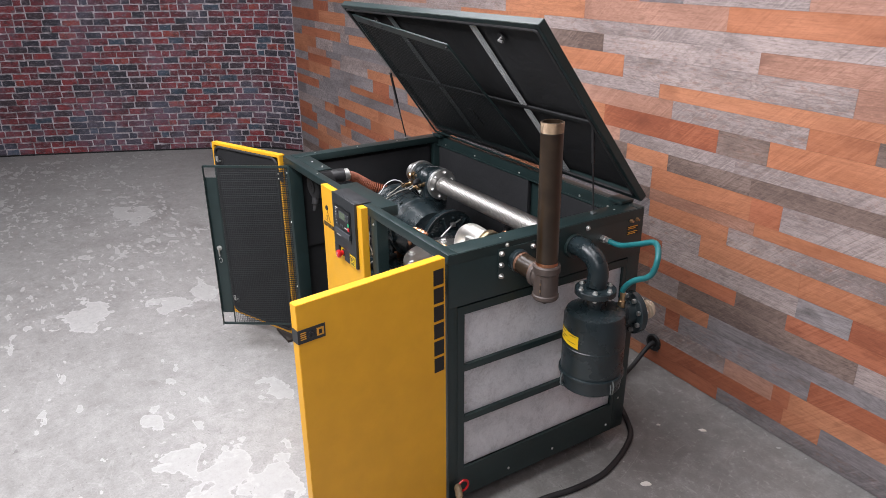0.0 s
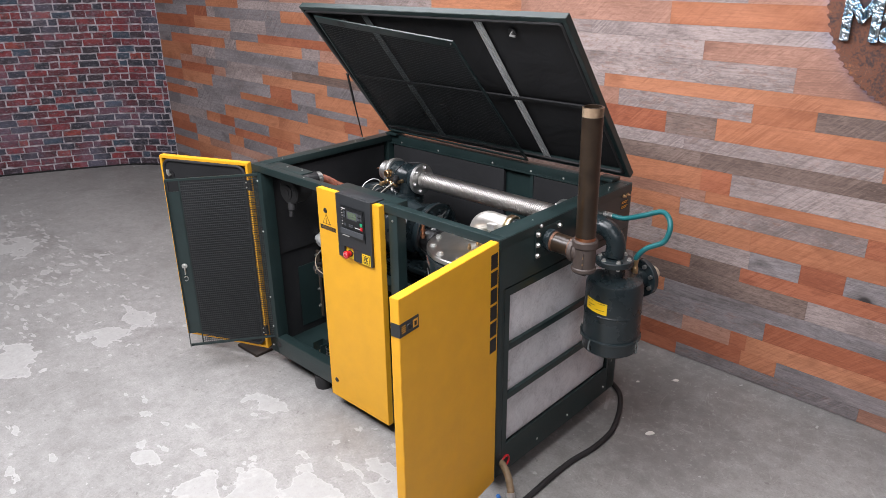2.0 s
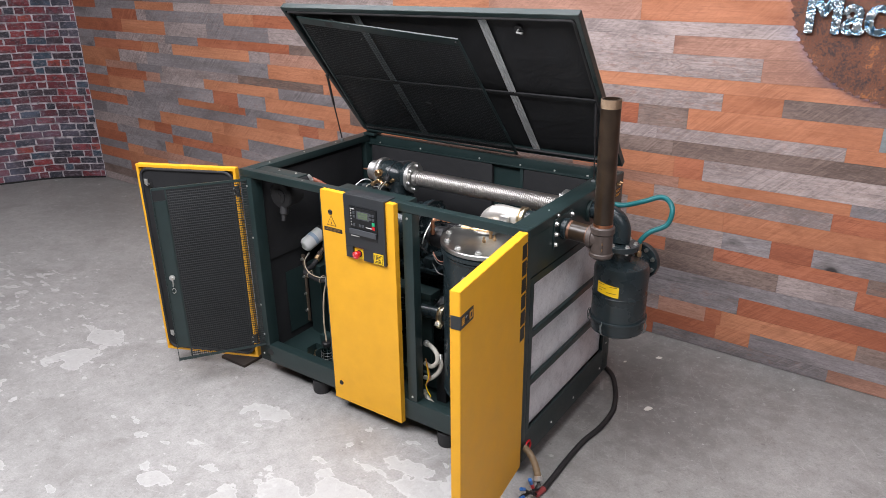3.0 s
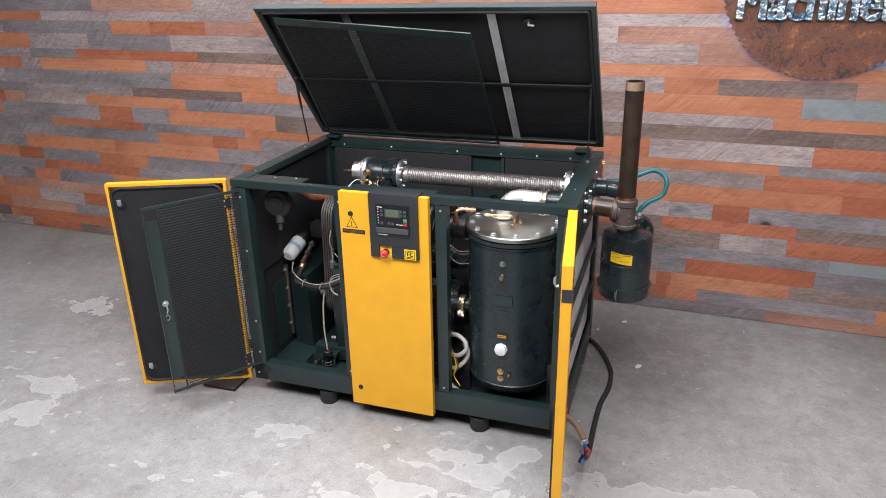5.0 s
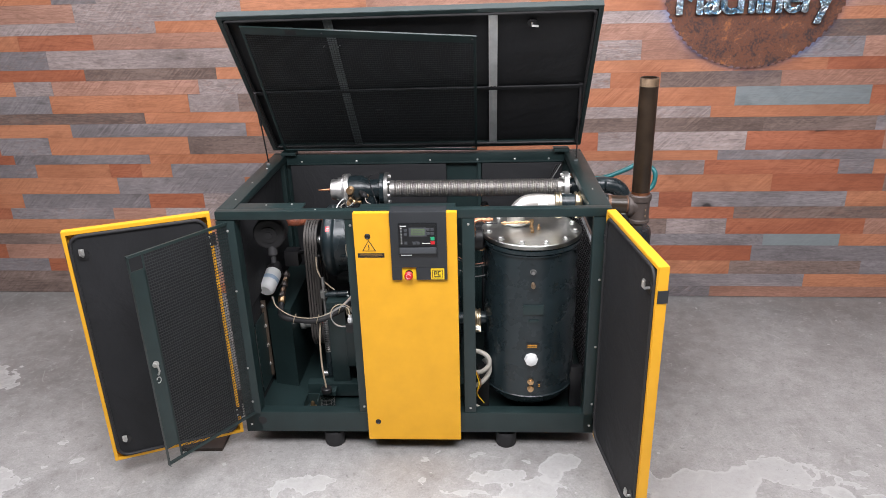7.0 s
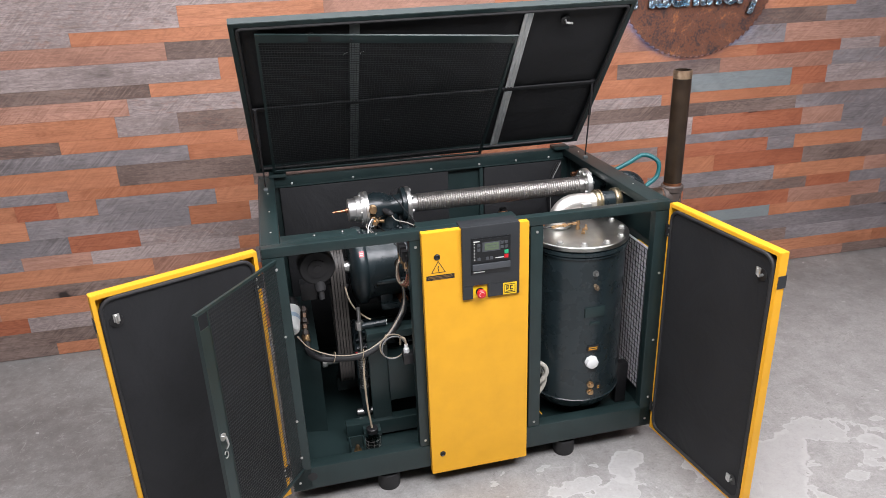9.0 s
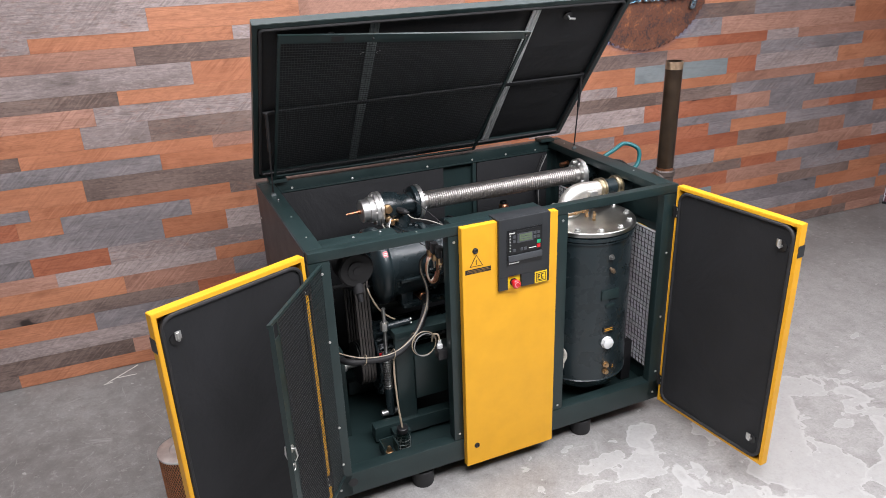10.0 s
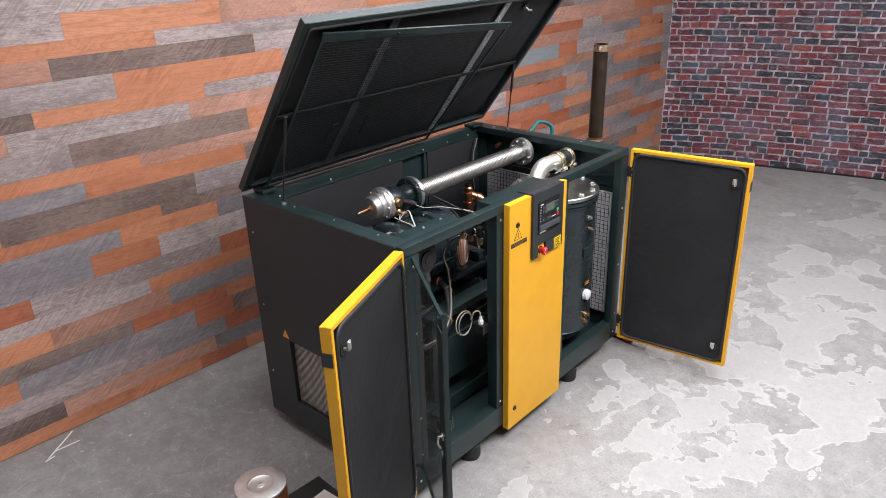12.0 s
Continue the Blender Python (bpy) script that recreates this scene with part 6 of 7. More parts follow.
    for dy in (-0.006, 0.002):
        part("print_bar", box(B(), -0.488, -0.474, dy, dy + 0.003, 0.1948, 0.1954, 0, pose(0, ay, az, 52, 0, 0)), LABEL_W, ae, smooth=False)
    part("casing_ledge", box(B(), -0.42, -0.20, ay - 0.182, ay - 0.13, az - 0.035, az - 0.020, 0.003), GREEN_CAST, ae)
    # pulleys and belts
    bx0, bx1 = -0.632, -0.559
    for nm, (py, pz), r in (("upper_pulley", (0.545, 0.99), 0.10), ("lower_pulley", (0.53, 0.48), 0.11)):
        prof = [(0, 0), (0, r)]
        for k in range(5):
            prof += [((k + 0.1) / 5, r), ((k + 0.35) / 5, r - 0.012), ((k + 0.65) / 5, r - 0.012), ((k + 0.9) / 5, r)]
        cp(nm, lathe(B(), (bx0, py, pz), (bx1, py, pz), prof + [(1, r), (1, 0)], 36), BLACK, "grooved belt pulley")
    for k in range(5):
        x = bx0 + 0.007 + k * 0.0147
        loop = arc((x, 0.545, 0.99), 0.106, (0, 1, 0), (0, 0, 1), 0, 180, 14) + arc((x, 0.53, 0.48), 0.116, (0, 1, 0), (0, 0, 1), 180, 360, 14)
        bm = B()
        rows = []
        for q in loop:
            cen = Vector((x, 0.545, 0.99)) if q.z > 0.74 else Vector((x, 0.53, 0.48))
            o = (q - cen).normalized()
            rows.append([bm.verts.new(q + Vector((-0.0055, 0, 0)) + o * 0.002), bm.verts.new(q + Vector((0.0055, 0, 0)) + o * 0.002), bm.verts.new(q + Vector((0.0035, 0, 0)) - o * 0.009), bm.verts.new(q + Vector((-0.0035, 0, 0)) - o * 0.009)])
        for i in range(len(rows)):
            p, q = rows[i], rows[(i + 1) % len(rows)]
            for j in range(4):
                bm.faces.new((p[j], p[(j + 1) % 4], q[(j + 1) % 4], q[j]))
        cp("drive_belt", bm, BELT, "dark grey V-belt")
    # motor
    my, mz = 0.53, 0.48
    mo = cp("motor", lathe(B(), (-0.60, my, mz), (0.20, my, mz), [(0, 0), (0, 0.05), (0.06, 0.05), (0.065, 0.15), (0.1, 0.165), (0.12, 0.165), (0.9, 0.165), (0.92, 0.17), (1, 0.15), (1, 0)], 40), GREEN_CAST, "dark green electric motor with cooling fins")
    for k in range(30):
        a = 12 * k
        part("motor_fin", box(B(), -0.54, 0.13, -0.003, 0.003, 0.14, 0.19, 0, pose(0, my, mz, a, 0, 0)), GREEN_CAST, mo, smooth=False)
    part("motor_tag", box(B(), -0.552, -0.528, my - 0.166, my - 0.156, mz + 0.09, mz + 0.115), RED, mo)
    part("shaft_end", rod(B(), (-0.69, my, mz), (-0.60, my, mz), 0.024, 20, 0.003), SPRING, mo)
    part("shaft_collar", rod(B(), (-0.715, my, mz), (-0.685, my, mz), 0.034, 24, 0.004), ZINC, mo, "bright steel shaft collar")
    for x in (-0.42, 0.02):
        part("motor_foot", box(B(), x - 0.04, x + 0.04, 0.40, 0.72, 0.255, 0.37, 0.006), GREEN_CAST, mo)
    part("junction_box", box(B(), -0.41, -0.10, 0.255, 0.36, 0.36, 0.60, 0.008), GREEN, mo, "dark green terminal box")
    # frame members
    for b in ((-0.50, -0.405, 0.275, 0.30, 0.17, 0.715), (0.12, 0.20, 0.275, 0.30, 0.17, 0.715)):
        cp("upright", box(B(), *b, 0.004), GREEN)
    cp("cross_beam", box(B(), -0.50, 0.20, 0.27, 0.36, 0.70, 0.74, 0.004), GREEN)
    cp("cross_beam", box(B(), -0.50, 0.20, 0.60, 0.68, 0.70, 0.74, 0.004), GREEN)
    cp("motor_rail", box(B(), -0.64, 0.25, 0.25, 0.31, 0.175, 0.255, 0.004), GREEN)
    cp("motor_rail", box(B(), -0.64, 0.25, 0.70, 0.76, 0.175, 0.255, 0.004), GREEN)
    cp("rail_tie", box(B(), 0.17, 0.25, 0.31, 0.70, 0.235, 0.255, 0.003), GREEN)
    # belt tensioner
    tx, ty = -0.523, 0.345
    tn = cp("tension_rod", rod(B(), (tx, ty, 0.26), (tx, ty, 0.85), 0.0095, 14), SPRING, "threaded tension rod with spring")
    part("spring", tube(B(), [(tx + 0.0185 * math.cos(k * 0.5), ty + 0.0185 * math.sin(k * 0.5), 0.40 + k * 0.0011) for k in range(190)], 0.0042, 8), SPRING, tn, "coil spring")
    part("rod_sleeve", rod(B(), (tx, ty, 0.25), (tx, ty, 0.41), 0.022, 20, 0.003), GREEN_CAST, tn)
    part("rod_foot", rod(B(), (tx - 0.05, ty, 0.262), (tx + 0.055, ty, 0.262), 0.017, 16, 0.002), SPRING, tn)
    part("rod_nut", lathe(B(), (tx, ty, 0.735), (tx, ty, 0.775), [(0, 0), (0, 0.021), (1, 0.021), (1, 0)], 6), ZINC, tn)
    part("rod_arm", rod(B(), (tx, ty, 0.748), (-0.395, 0.335, 0.758), 0.016, 18, 0.002), GREEN_CAST, tn)
    for dz in (0.010, -0.008):
        part("arm_screw", hexbolt((-0.395, 0.332, 0.758 + dz), (1, -0.15, 0), 0.005, 0.004), ZINC, tn)
    cp("sensor_line", tube(B(), smooth_path([(-0.568, 0.43, 0.93), (-0.557, 0.385, 0.88), (-0.53, 0.365, 0.83), (-0.49, 0.36, 0.79), (-0.465, 0.35, 0.775)], 8), 0.0042, 7), CREAM, "thin cream line behind the tension rod")
    # jar on its tray
    jx, jy = -0.521, 0.185
    cp("jar_tray", box(B(), jx - 0.04, jx + 0.045, 0.19, 0.25, 0.215, 0.24, 0.002), GREEN)
    jar = cp("glass_jar", lathe(B(), (jx, jy, 0.145), (jx, jy, 0.245), [(0, 0), (0, 0.03), (0.06, 0.034), (0.7, 0.034), (0.85, 0.026), (1, 0.026), (1, 0.023), (0.85, 0.023), (0.7, 0.031), (0.08, 0.031), (0.06, 0)], 28), GLASS, "small glass collecting jar")
    part("jar_lid", rod(B(), (jx, jy, 0.245), (jx, jy, 0.272), 0.028, 24, 0.003), BLACK, jar)
    cage = B()
    for k in range(8):
        a = math.tau * k / 8
        tube(cage, [(jx + 0.037 * math.cos(a), jy + 0.037 * math.sin(a), zz) for zz in (0.15, 0.215)], 0.0008, 5)
    for zz in (0.15, 0.17, 0.19, 0.21):
        tube(cage, arc((jx, jy, zz), 0.037, (1, 0, 0), (0, 1, 0), 0, 360, 20), 0.0008, 5, False)
    part("jar_cage", cage, ZINC, jar)
    part("jar_tube", tube(B(), smooth_path([(jx, jy, 0.27), (jx - 0.012, jy + 0.005, 0.40), (-0.535, 0.205, 0.55), (-0.528, 0.225, 0.645)], 10), 0.005, 8), CREAM, jar, "cream plastic tube")
    br = cp("brass_drain", lathe(B(), (-0.60, 0.17, 0.145), (-0.60, 0.17, 0.195), [(0, 0), (0, 0.02), (0.4, 0.02), (0.45, 0.012), (0.8, 0.012), (1, 0.007), (1, 0)], 10), BRASS, "brass drain in a box")
    for b in ((-0.638, -0.632, 0.13, 0.21), (-0.568, -0.562, 0.13, 0.21)):
        part("drain_guard", box(B(), *b, 0.14, 0.22), GREEN, br)
    part("drain_guard", box(B(), -0.632, -0.568, 0.204, 0.21, 0.14, 0.22), GREEN, br)
    # cooler duct
    dt = B()
    fr = [(-0.862, 0.41, 0.155), (-0.727, 0.38, 0.155), (-0.727, 0.38, 0.642), (-0.862, 0.41, 0.637)]
    bk = [(-0.862, 0.95, 0.155), (-0.727, 0.95, 0.155), (-0.727, 0.95, 0.665), (-0.862, 0.95, 0.665)]
    f = [dt.verts.new(p) for p in fr]
    b = [dt.verts.new(p) for p in bk]
    dt.faces.new(f)
    dt.faces.new(b[::-1])
    for k in range(4):
        dt.faces.new((f[k], b[k], b[(k + 1) % 4], f[(k + 1) % 4]))
    dc = cp("cooler_duct", dt, GREEN, "dark green sheet duct to the cooler", smooth=False)
    part("duct_seam", box(B(), -0.889, -0.865, 0.39, 0.402, 0.225, 0.69), paint("brown_stained_steel", (0.17, 0.13, 0.10), 0.4, 0.6, vary=0.35), dc, "brown steel cooler edge")
    for z in (0.30, 0.42, 0.54, 0.66):
        part("duct_screw", hexbolt((-0.88, 0.39, z), (0, -1, 0), 0.008, 0.014), ZINC, dc)
    # oil filter
    p, q = Vector((-0.852, 0.385, 0.752)), Vector((-0.835, 0.52, 0.805))
    of = cp("oil_filter", lathe(B(), p, q, [(0, 0), (0, 0.03), (0.05, 0.040), (0.12, 0.046), (0.95, 0.046), (1, 0.042), (1, 0)], 32), WHITE_PLASTIC, "white spin-on oil filter")
    part("filter_print", lathe(B(), p.lerp(q, 0.45), p.lerp(q, 0.62), [(0, 0.0462), (0.02, 0.0466), (0.98, 0.0466), (1, 0.0462)], 32), paint("pale_blue_print", (0.35, 0.46, 0.58), 0.4), of, "pale blue printed band")
    part("filter_head", lathe(B(), q, q + (q - p) * 0.4, [(0, 0), (0, 0.047), (0.3, 0.047), (0.4, 0.034), (1, 0.03), (1, 0)], 16), BLACK, of)
    part("filter_block", box(B(), -0.78, -0.70, 0.56, 0.64, 0.82, 0.91, 0.006), BLACK, of)
    c0, c1 = Vector((-0.782, 0.43, 0.69)), Vector((-0.775, 0.57, 0.785))
    fh = cp("filter_fitting", rod(B(), c0, c1, 0.011, 12), CAST_IRON, "brown pipe fittings beside the filter")
    bronze = paint("aged_bronze", (0.17, 0.11, 0.075), 0.4, 0.8, vary=0.3, scale=30)
    for k, (r_, mt) in enumerate(((0.018, CAST_IRON), (0.015, bronze), (0.020, CAST_IRON), (0.015, bronze), (0.019, CAST_IRON))):
        part("fitting_nut", lathe(B(), c0.lerp(c1, 0.05 + 0.19 * k), c0.lerp(c1, 0.17 + 0.19 * k), [(0, 0), (0, r_), (1, r_), (1, 0)], 6), mt, fh)
    hose = [(-0.782, 0.44, 0.685), (-0.775, 0.37, 0.645), (-0.735, 0.27, 0.655), (-0.664, 0.235, 0.658), (-0.534, 0.205, 0.670), (-0.42, 0.238, 0.712), (-0.345, 0.295, 0.77), (-0.298, 0.36, 0.812), (-0.285, 0.42, 0.828), (-0.290, 0.475, 0.826)]
    cp("oil_hose", tube(B(), smooth_path(hose, 10), 0.016, 14), RUBBER, "black oil hose")
    cp("hose_ferrule", rod(B(), (-0.286, 0.41, 0.827), (-0.291, 0.49, 0.826), 0.024, 12, 0.003), COPPER)
    cp("hose_ferrule", rod(B(), (-0.781, 0.41, 0.668), (-0.782, 0.45, 0.69), 0.021, 8, 0.003), BRASS)
    cp("black_pipe", tube(B(), smooth_path([(-0.72, 0.60, 0.885), (-0.66, 0.54, 0.915), (-0.58, 0.47, 0.925), (-0.55, 0.45, 0.92)], 8), 0.011, 10), RUBBER)
    # thin cables lying on the hose, then up to the solenoids
    for k, (dx, dz, mt) in enumerate(((-0.005, 0.015, BLACK), (-0.0005, 0.0172, CREAM), (0.004, 0.0165, WIRE_GREY), (0.0075, 0.012, BLACK))):
        cp("cable", tube(B(), smooth_path([(-0.82 + dx, 0.39, 0.70 + dz), (-0.77, 0.30, 0.68 + dz), (-0.664 + dx, 0.228, 0.662 + dz), (-0.534, 0.196, 0.673 + dz), (-0.42 + dx, 0.228, 0.716 + dz), (-0.345 + dx, 0.283, 0.775 + dz), (-0.306 + dx, 0.322, 0.83 + dz), (-0.300 + dx, 0.338, 0.92), (-0.322 + dx, 0.34 + dz * 0.3, 1.005), (-0.328 + dx, 0.30 + dz * 0.3, 1.085), (-0.303 + dx, 0.231, 1.125 + dz), (-0.29 + dx, 0.165, 1.13 + dz), (-0.315 + dx, 0.12, 1.10)], 8), 0.0027, 6), mt, "thin control cable")
    for p in ((-0.664, 0.235, 0.665), (-0.534, 0.203, 0.677), (-0.42, 0.236, 0.718), (-0.315, 0.325, 0.81)):
        cp("cable_tie", tube(B(), arc(p, 0.023, (0, 1, 0), (0.3, 0, 1), 0, 360, 16), 0.002, 6, False), CREAM)
    cp("cable_loop", tube(B(), arc((-0.395, 0.157, 0.722), 0.06, (1, 0, 0), (0, 0.1, 1), -40, 320, 36), 0.0028, 7), CREAM, "looped pale cable")
    cp("cable_loop", tube(B(), arc((-0.393, 0.150, 0.718), 0.055, (1, 0.1, 0), (0, 0.1, 1), 20, 290, 30), 0.0028, 7), WIRE_GREY, "looped pale cable")
    for k in range(6):
        cp("cable_loop", tube(B(), arc((-0.33 + 0.006 * k, 0.19 + 0.010 * k, 1.075 - 0.004 * (k % 3)), 0.027 + 0.0035 * k, (0.80, 0.35 - 0.15 * (k % 3), 0), (0.05, 0.1, 1.95), 33 * k, 310 + 33 * k, 30), 0.0036, 6), (PALE_WIRE, PINK, BROWN_WIRE)[k % 3], "coiled control cable")
    for k, mt in enumerate((PALE_WIRE, BROWN_WIRE, PALE_WIRE, RUBBER)):
        cp("cable_tail", tube(B(), smooth_path([(-0.32 + 0.006 * k, 0.205 + 0.01 * k, 1.13), (-0.315 + 0.004 * k, 0.185 - 0.012 * k, 1.17), (-0.318, 0.15 - 0.02 * k, 1.195), (-0.322, 0.12 - 0.01 * k, 1.18 - 0.012 * k)], 8), 0.003, 6), mt, "cable tail up to the solenoids")
    sn = cp("pressure_switch", box(B(), -0.362, -0.312, 0.065, 0.115, 0.668, 0.718, 0.005), BLACK, "black pressure switch with white plug")
    part("switch_plug", lathe(B(), (-0.342, 0.095, 0.715), (-0.342, 0.095, 0.758), [(0, 0), (0, 0.014), (0.5, 0.014), (0.6, 0.009), (1, 0.008), (1, 0)], 10), WHITE_PLASTIC, sn)
    part("switch_cable", tube(B(), smooth_path([(-0.342, 0.095, 0.755), (-0.347, 0.10, 0.785), (-0.362, 0.12, 0.78), (-0.362, 0.14, 0.735)], 8), 0.0045, 7), CREAM, sn)
    for k in range(3):
        so = cp("solenoid_valve", box(B(), -0.335, -0.305, 0.095 + 0.055 * k, 0.125 + 0.055 * k, 1.165, 1.215, 0.004), BLACK, "black solenoid valve")
        part("valve_nut", lathe(B(), (-0.32, 0.11 + 0.055 * k, 1.13), (-0.32, 0.11 + 0.055 * k, 1.16), [(0, 0), (0, 0.014), (1, 0.014), (1, 0)], 6), BRASS, so)
    # control lines to the inlet valve
    for pts, mt in ((((-0.445, 0.40, 1.155), (-0.437, 0.415, 1.175), (-0.432, 0.44, 1.212), (-0.41, 0.48, 1.235), (-0.395, 0.52, 1.222), (-0.406, 0.555, 1.176), (-0.386, 0.575, 1.172), (-0.365, 0.59, 1.195)), WHITE_PLASTIC),
                    (((-0.40, 0.43, 1.15), (-0.407, 0.45, 1.16), (-0.412, 0.48, 1.17), (-0.429, 0.53, 1.184), (-0.42, 0.575, 1.185)), GREY_HOSE),
                    (((-0.39, 0.43, 1.07), (-0.395, 0.455, 1.125), (-0.40, 0.485, 1.16), (-0.41, 0.545, 1.17)), WIRE_GREY),
                    (((-0.30, 0.552, 1.226), (-0.285, 0.50, 1.215), (-0.24, 0.42, 1.222), (-0.19, 0.32, 1.215), (-0.163, 0.262, 1.20), (-0.15, 0.23, 1.16)), GREY_HOSE),
                    (((-0.20, 0.70, 1.318), (-0.235, 0.67, 1.325), (-0.285, 0.62, 1.318), (-0.27, 0.55, 1.30), (-0.235, 0.45, 1.262), (-0.20, 0.34, 1.222), (-0.175, 0.27, 1.195), (-0.165, 0.23, 1.15)), BLACK),
                    (((-0.40, 0.60, 1.17), (-0.38, 0.50, 1.165), (-0.34, 0.40, 1.155), (-0.30, 0.30, 1.14)), BLACK),
                    (((-0.37, 0.59, 1.17), (-0.34, 0.50, 1.16), (-0.30, 0.42, 1.155), (-0.26, 0.33, 1.13)), BLACK)):
        cp("control_line", tube(B(), smooth_path(pts, 10), 0.0026, 8), mt, "thin looped control line")
    for k, mt in enumerate((WIRE_GREY, BLACK, BLACK)):
        cp("wall_cable", tube(B(), smooth_path([(0.79 - 0.012 * k, 1.03, 1.262), (0.765 - 0.012 * k, 1.025, 1.22), (0.735 - 0.01 * k, 1.02, 1.16), (0.725 - 0.008 * k, 1.015, 1.05), (0.73, 1.01, 0.9)], 8), 0.0032, 7), mt, "thin cable hanging on the back wall")
    cp("wall_fitting", lathe(B(), (0.845, 0.885, 1.235), (0.79, 0.875, 1.23), [(0, 0), (0, 0.014), (0.35, 0.014), (0.4, 0.009), (0.6, 0.009), (0.65, 0.015), (1, 0.013), (1, 0)], 10), COPPER, "small copper fitting on the end wall")
    # round black intake silencer and the rust-red ventilation hose
    sil = cp("cooling_fan_box", lathe(B(), (-0.71, 0.22, 1.19), (-0.702, 0.085, 1.187), [(0, 0), (0, 0.07), (0.3, 0.078), (0.85, 0.078), (0.9, 0.07), (0.92, 0.04), (0.96, 0.04), (0.98, 0.018), (1, 0.018), (1, 0)], 36), paint("matte_black_plastic", (0.0050, 0.0050, 0.0056), 0.75, vary=0.2), "round black plastic housing")
    part("drain_knob", lathe(B(), (-0.70, 0.12, 1.12), (-0.695, 0.10, 1.04), [(0, 0), (0, 0.024), (0.5, 0.024), (0.6, 0.014), (1, 0.012), (1, 0)], 14), RUBBER, sil)
    hp = smooth_path([(-0.702, 0.325, 1.218), (-0.72, 0.39, 1.185), (-0.705, 0.49, 1.12), (-0.645, 0.60, 1.085), (-0.565, 0.67, 1.075), (-0.475, 0.705, 1.085)], 90)
    cp("vent_hose", tube(B(), hp, lambda t: 0.0265 + 0.0042 * math.sin(t * 2 * math.pi * 46), 16), RED_HOSE, "rust-red corrugated hose")
    cp("hose_elbow", tube(B(), smooth_path([(-0.47, 0.707, 1.085), (-0.43, 0.715, 1.08), (-0.40, 0.715, 1.05), (-0.39, 0.712, 1.0)], 8), 0.036, 18), GREEN_CAST, "dark elbow at the hose end")
    cp("hose_clip", rod(B(), (-0.49, 0.702, 1.084), (-0.465, 0.708, 1.085), 0.038, 24), ZINC)
    cp("hose_clip", rod(B(), (-0.700, 0.295, 1.222), (-0.702, 0.327, 1.223), 0.037, 24), ZINC)
    cp("hose_elbow", tube(B(), smooth_path([(-0.715, 0.20, 1.205), (-0.708, 0.24, 1.222), (-0.70, 0.30, 1.222)], 8), 0.042, 18), BLACK)
    # gear beside the tank
    cp("blowdown_valve", lathe(B(), (0.235, 0.245, 1.10), (0.335, 0.25, 1.10), [(0, 0), (0, 0.052), (0.18, 0.056), (0.2, 0.048), (0.3, 0.048), (0.32, 0.055), (0.85, 0.055), (0.95, 0.045), (1, 0.03), (1, 0)], 28), BLACK, "round painted valve body")
    cp("copper_elbow", tube(B(), smooth_path([(0.278, 0.195, 1.13), (0.278, 0.195, 1.19), (0.288, 0.20, 1.208), (0.312, 0.21, 1.212)], 8), 0.009, 12), COPPER, "copper elbow")
    for z in (1.14, 1.165):
        cp("elbow_nut", lathe(B(), (0.278, 0.195, z), (0.278, 0.195, z + 0.012), [(0, 0), (0, 0.013), (1, 0.013), (1, 0)], 6), COPPER)
    rib = [(0, 0), (0, 0.05)]
    for k in range(8):
        rib += [((k + 0.15) / 8, 0.05), ((k + 0.25) / 8, 0.044), ((k + 0.75) / 8, 0.044), ((k + 0.85) / 8, 0.05)]
    cp("ribbed_cylinder", lathe(B(), (0.30, 0.42, 1.085), (0.285, 0.29, 1.09), rib + [(1, 0.05), (1, 0)], 24), BLACK, "black ribbed cylinder beside the tank")
    rv = cp("relief_valve", lathe(B(), (0.345, 0.735, 0.965), (0.337, 0.735, 1.115), [(0, 0), (0, 0.028), (0.16, 0.028), (0.18, 0.034), (0.36, 0.034), (0.38, 0.026), (0.6, 0.026), (0.62, 0.033), (0.76, 0.033), (0.78, 0.027), (0.93, 0.027), (1, 0.018), (1, 0)], 14), COPPER, "copper and brass relief valve")
    part("valve_outlet", lathe(B(), (0.345, 0.725, 1.065), (0.392, 0.665, 1.035), [(0, 0), (0, 0.023), (0.5, 0.023), (0.55, 0.029), (0.8, 0.029), (0.85, 0.02), (1, 0.02), (1, 0)], 12), COPPER, rv)
    part("valve_cap", rod(B(), (0.337, 0.735, 1.112), (0.336, 0.735, 1.128), 0.02, 14, 0.003), BLACK, rv)
    cp("valve_riser", rod(B(), (0.345, 0.735, 0.80), (0.345, 0.735, 0.97), 0.022, 14), GREEN_CAST)
    oil = cp("oil_return_pipe", rod(B(), (0.16, 0.24, 0.655), (0.36, 0.26, 0.655), 0.034, 24), GREEN_CAST, "painted oil pipe with clamp")
    clamp(oil, (0.295, 0.252, 0.655), 0.040)
    for pts in (((0.245, 0.16, 0.515), (0.30, 0.13, 0.527), (0.345, 0.115, 0.505), (0.352, 0.11, 0.46), (0.31, 0.115, 0.415), (0.245, 0.15, 0.395)),
                ((0.33, 0.16, 0.47), (0.355, 0.14, 0.43), (0.345, 0.13, 0.385), (0.30, 0.125, 0.335), (0.24, 0.15, 0.305)),
                ((0.24, 0.14, 0.225), (0.28, 0.12, 0.205), (0.34, 0.11, 0.178), (0.40, 0.11, 0.172))):
        cp("grey_hose", tube(B(), smooth_path(pts, 10), 0.012, 14), GREY_HOSE, "curved grey hose")
        cp("hose_coupling", lathe(B(), pts[0], Vector(pts[0]).lerp(Vector(pts[1]), 0.5), [(0, 0), (0, 0.017), (0.5, 0.017), (0.55, 0.014), (1, 0.014), (1, 0)], 10), ZINC)
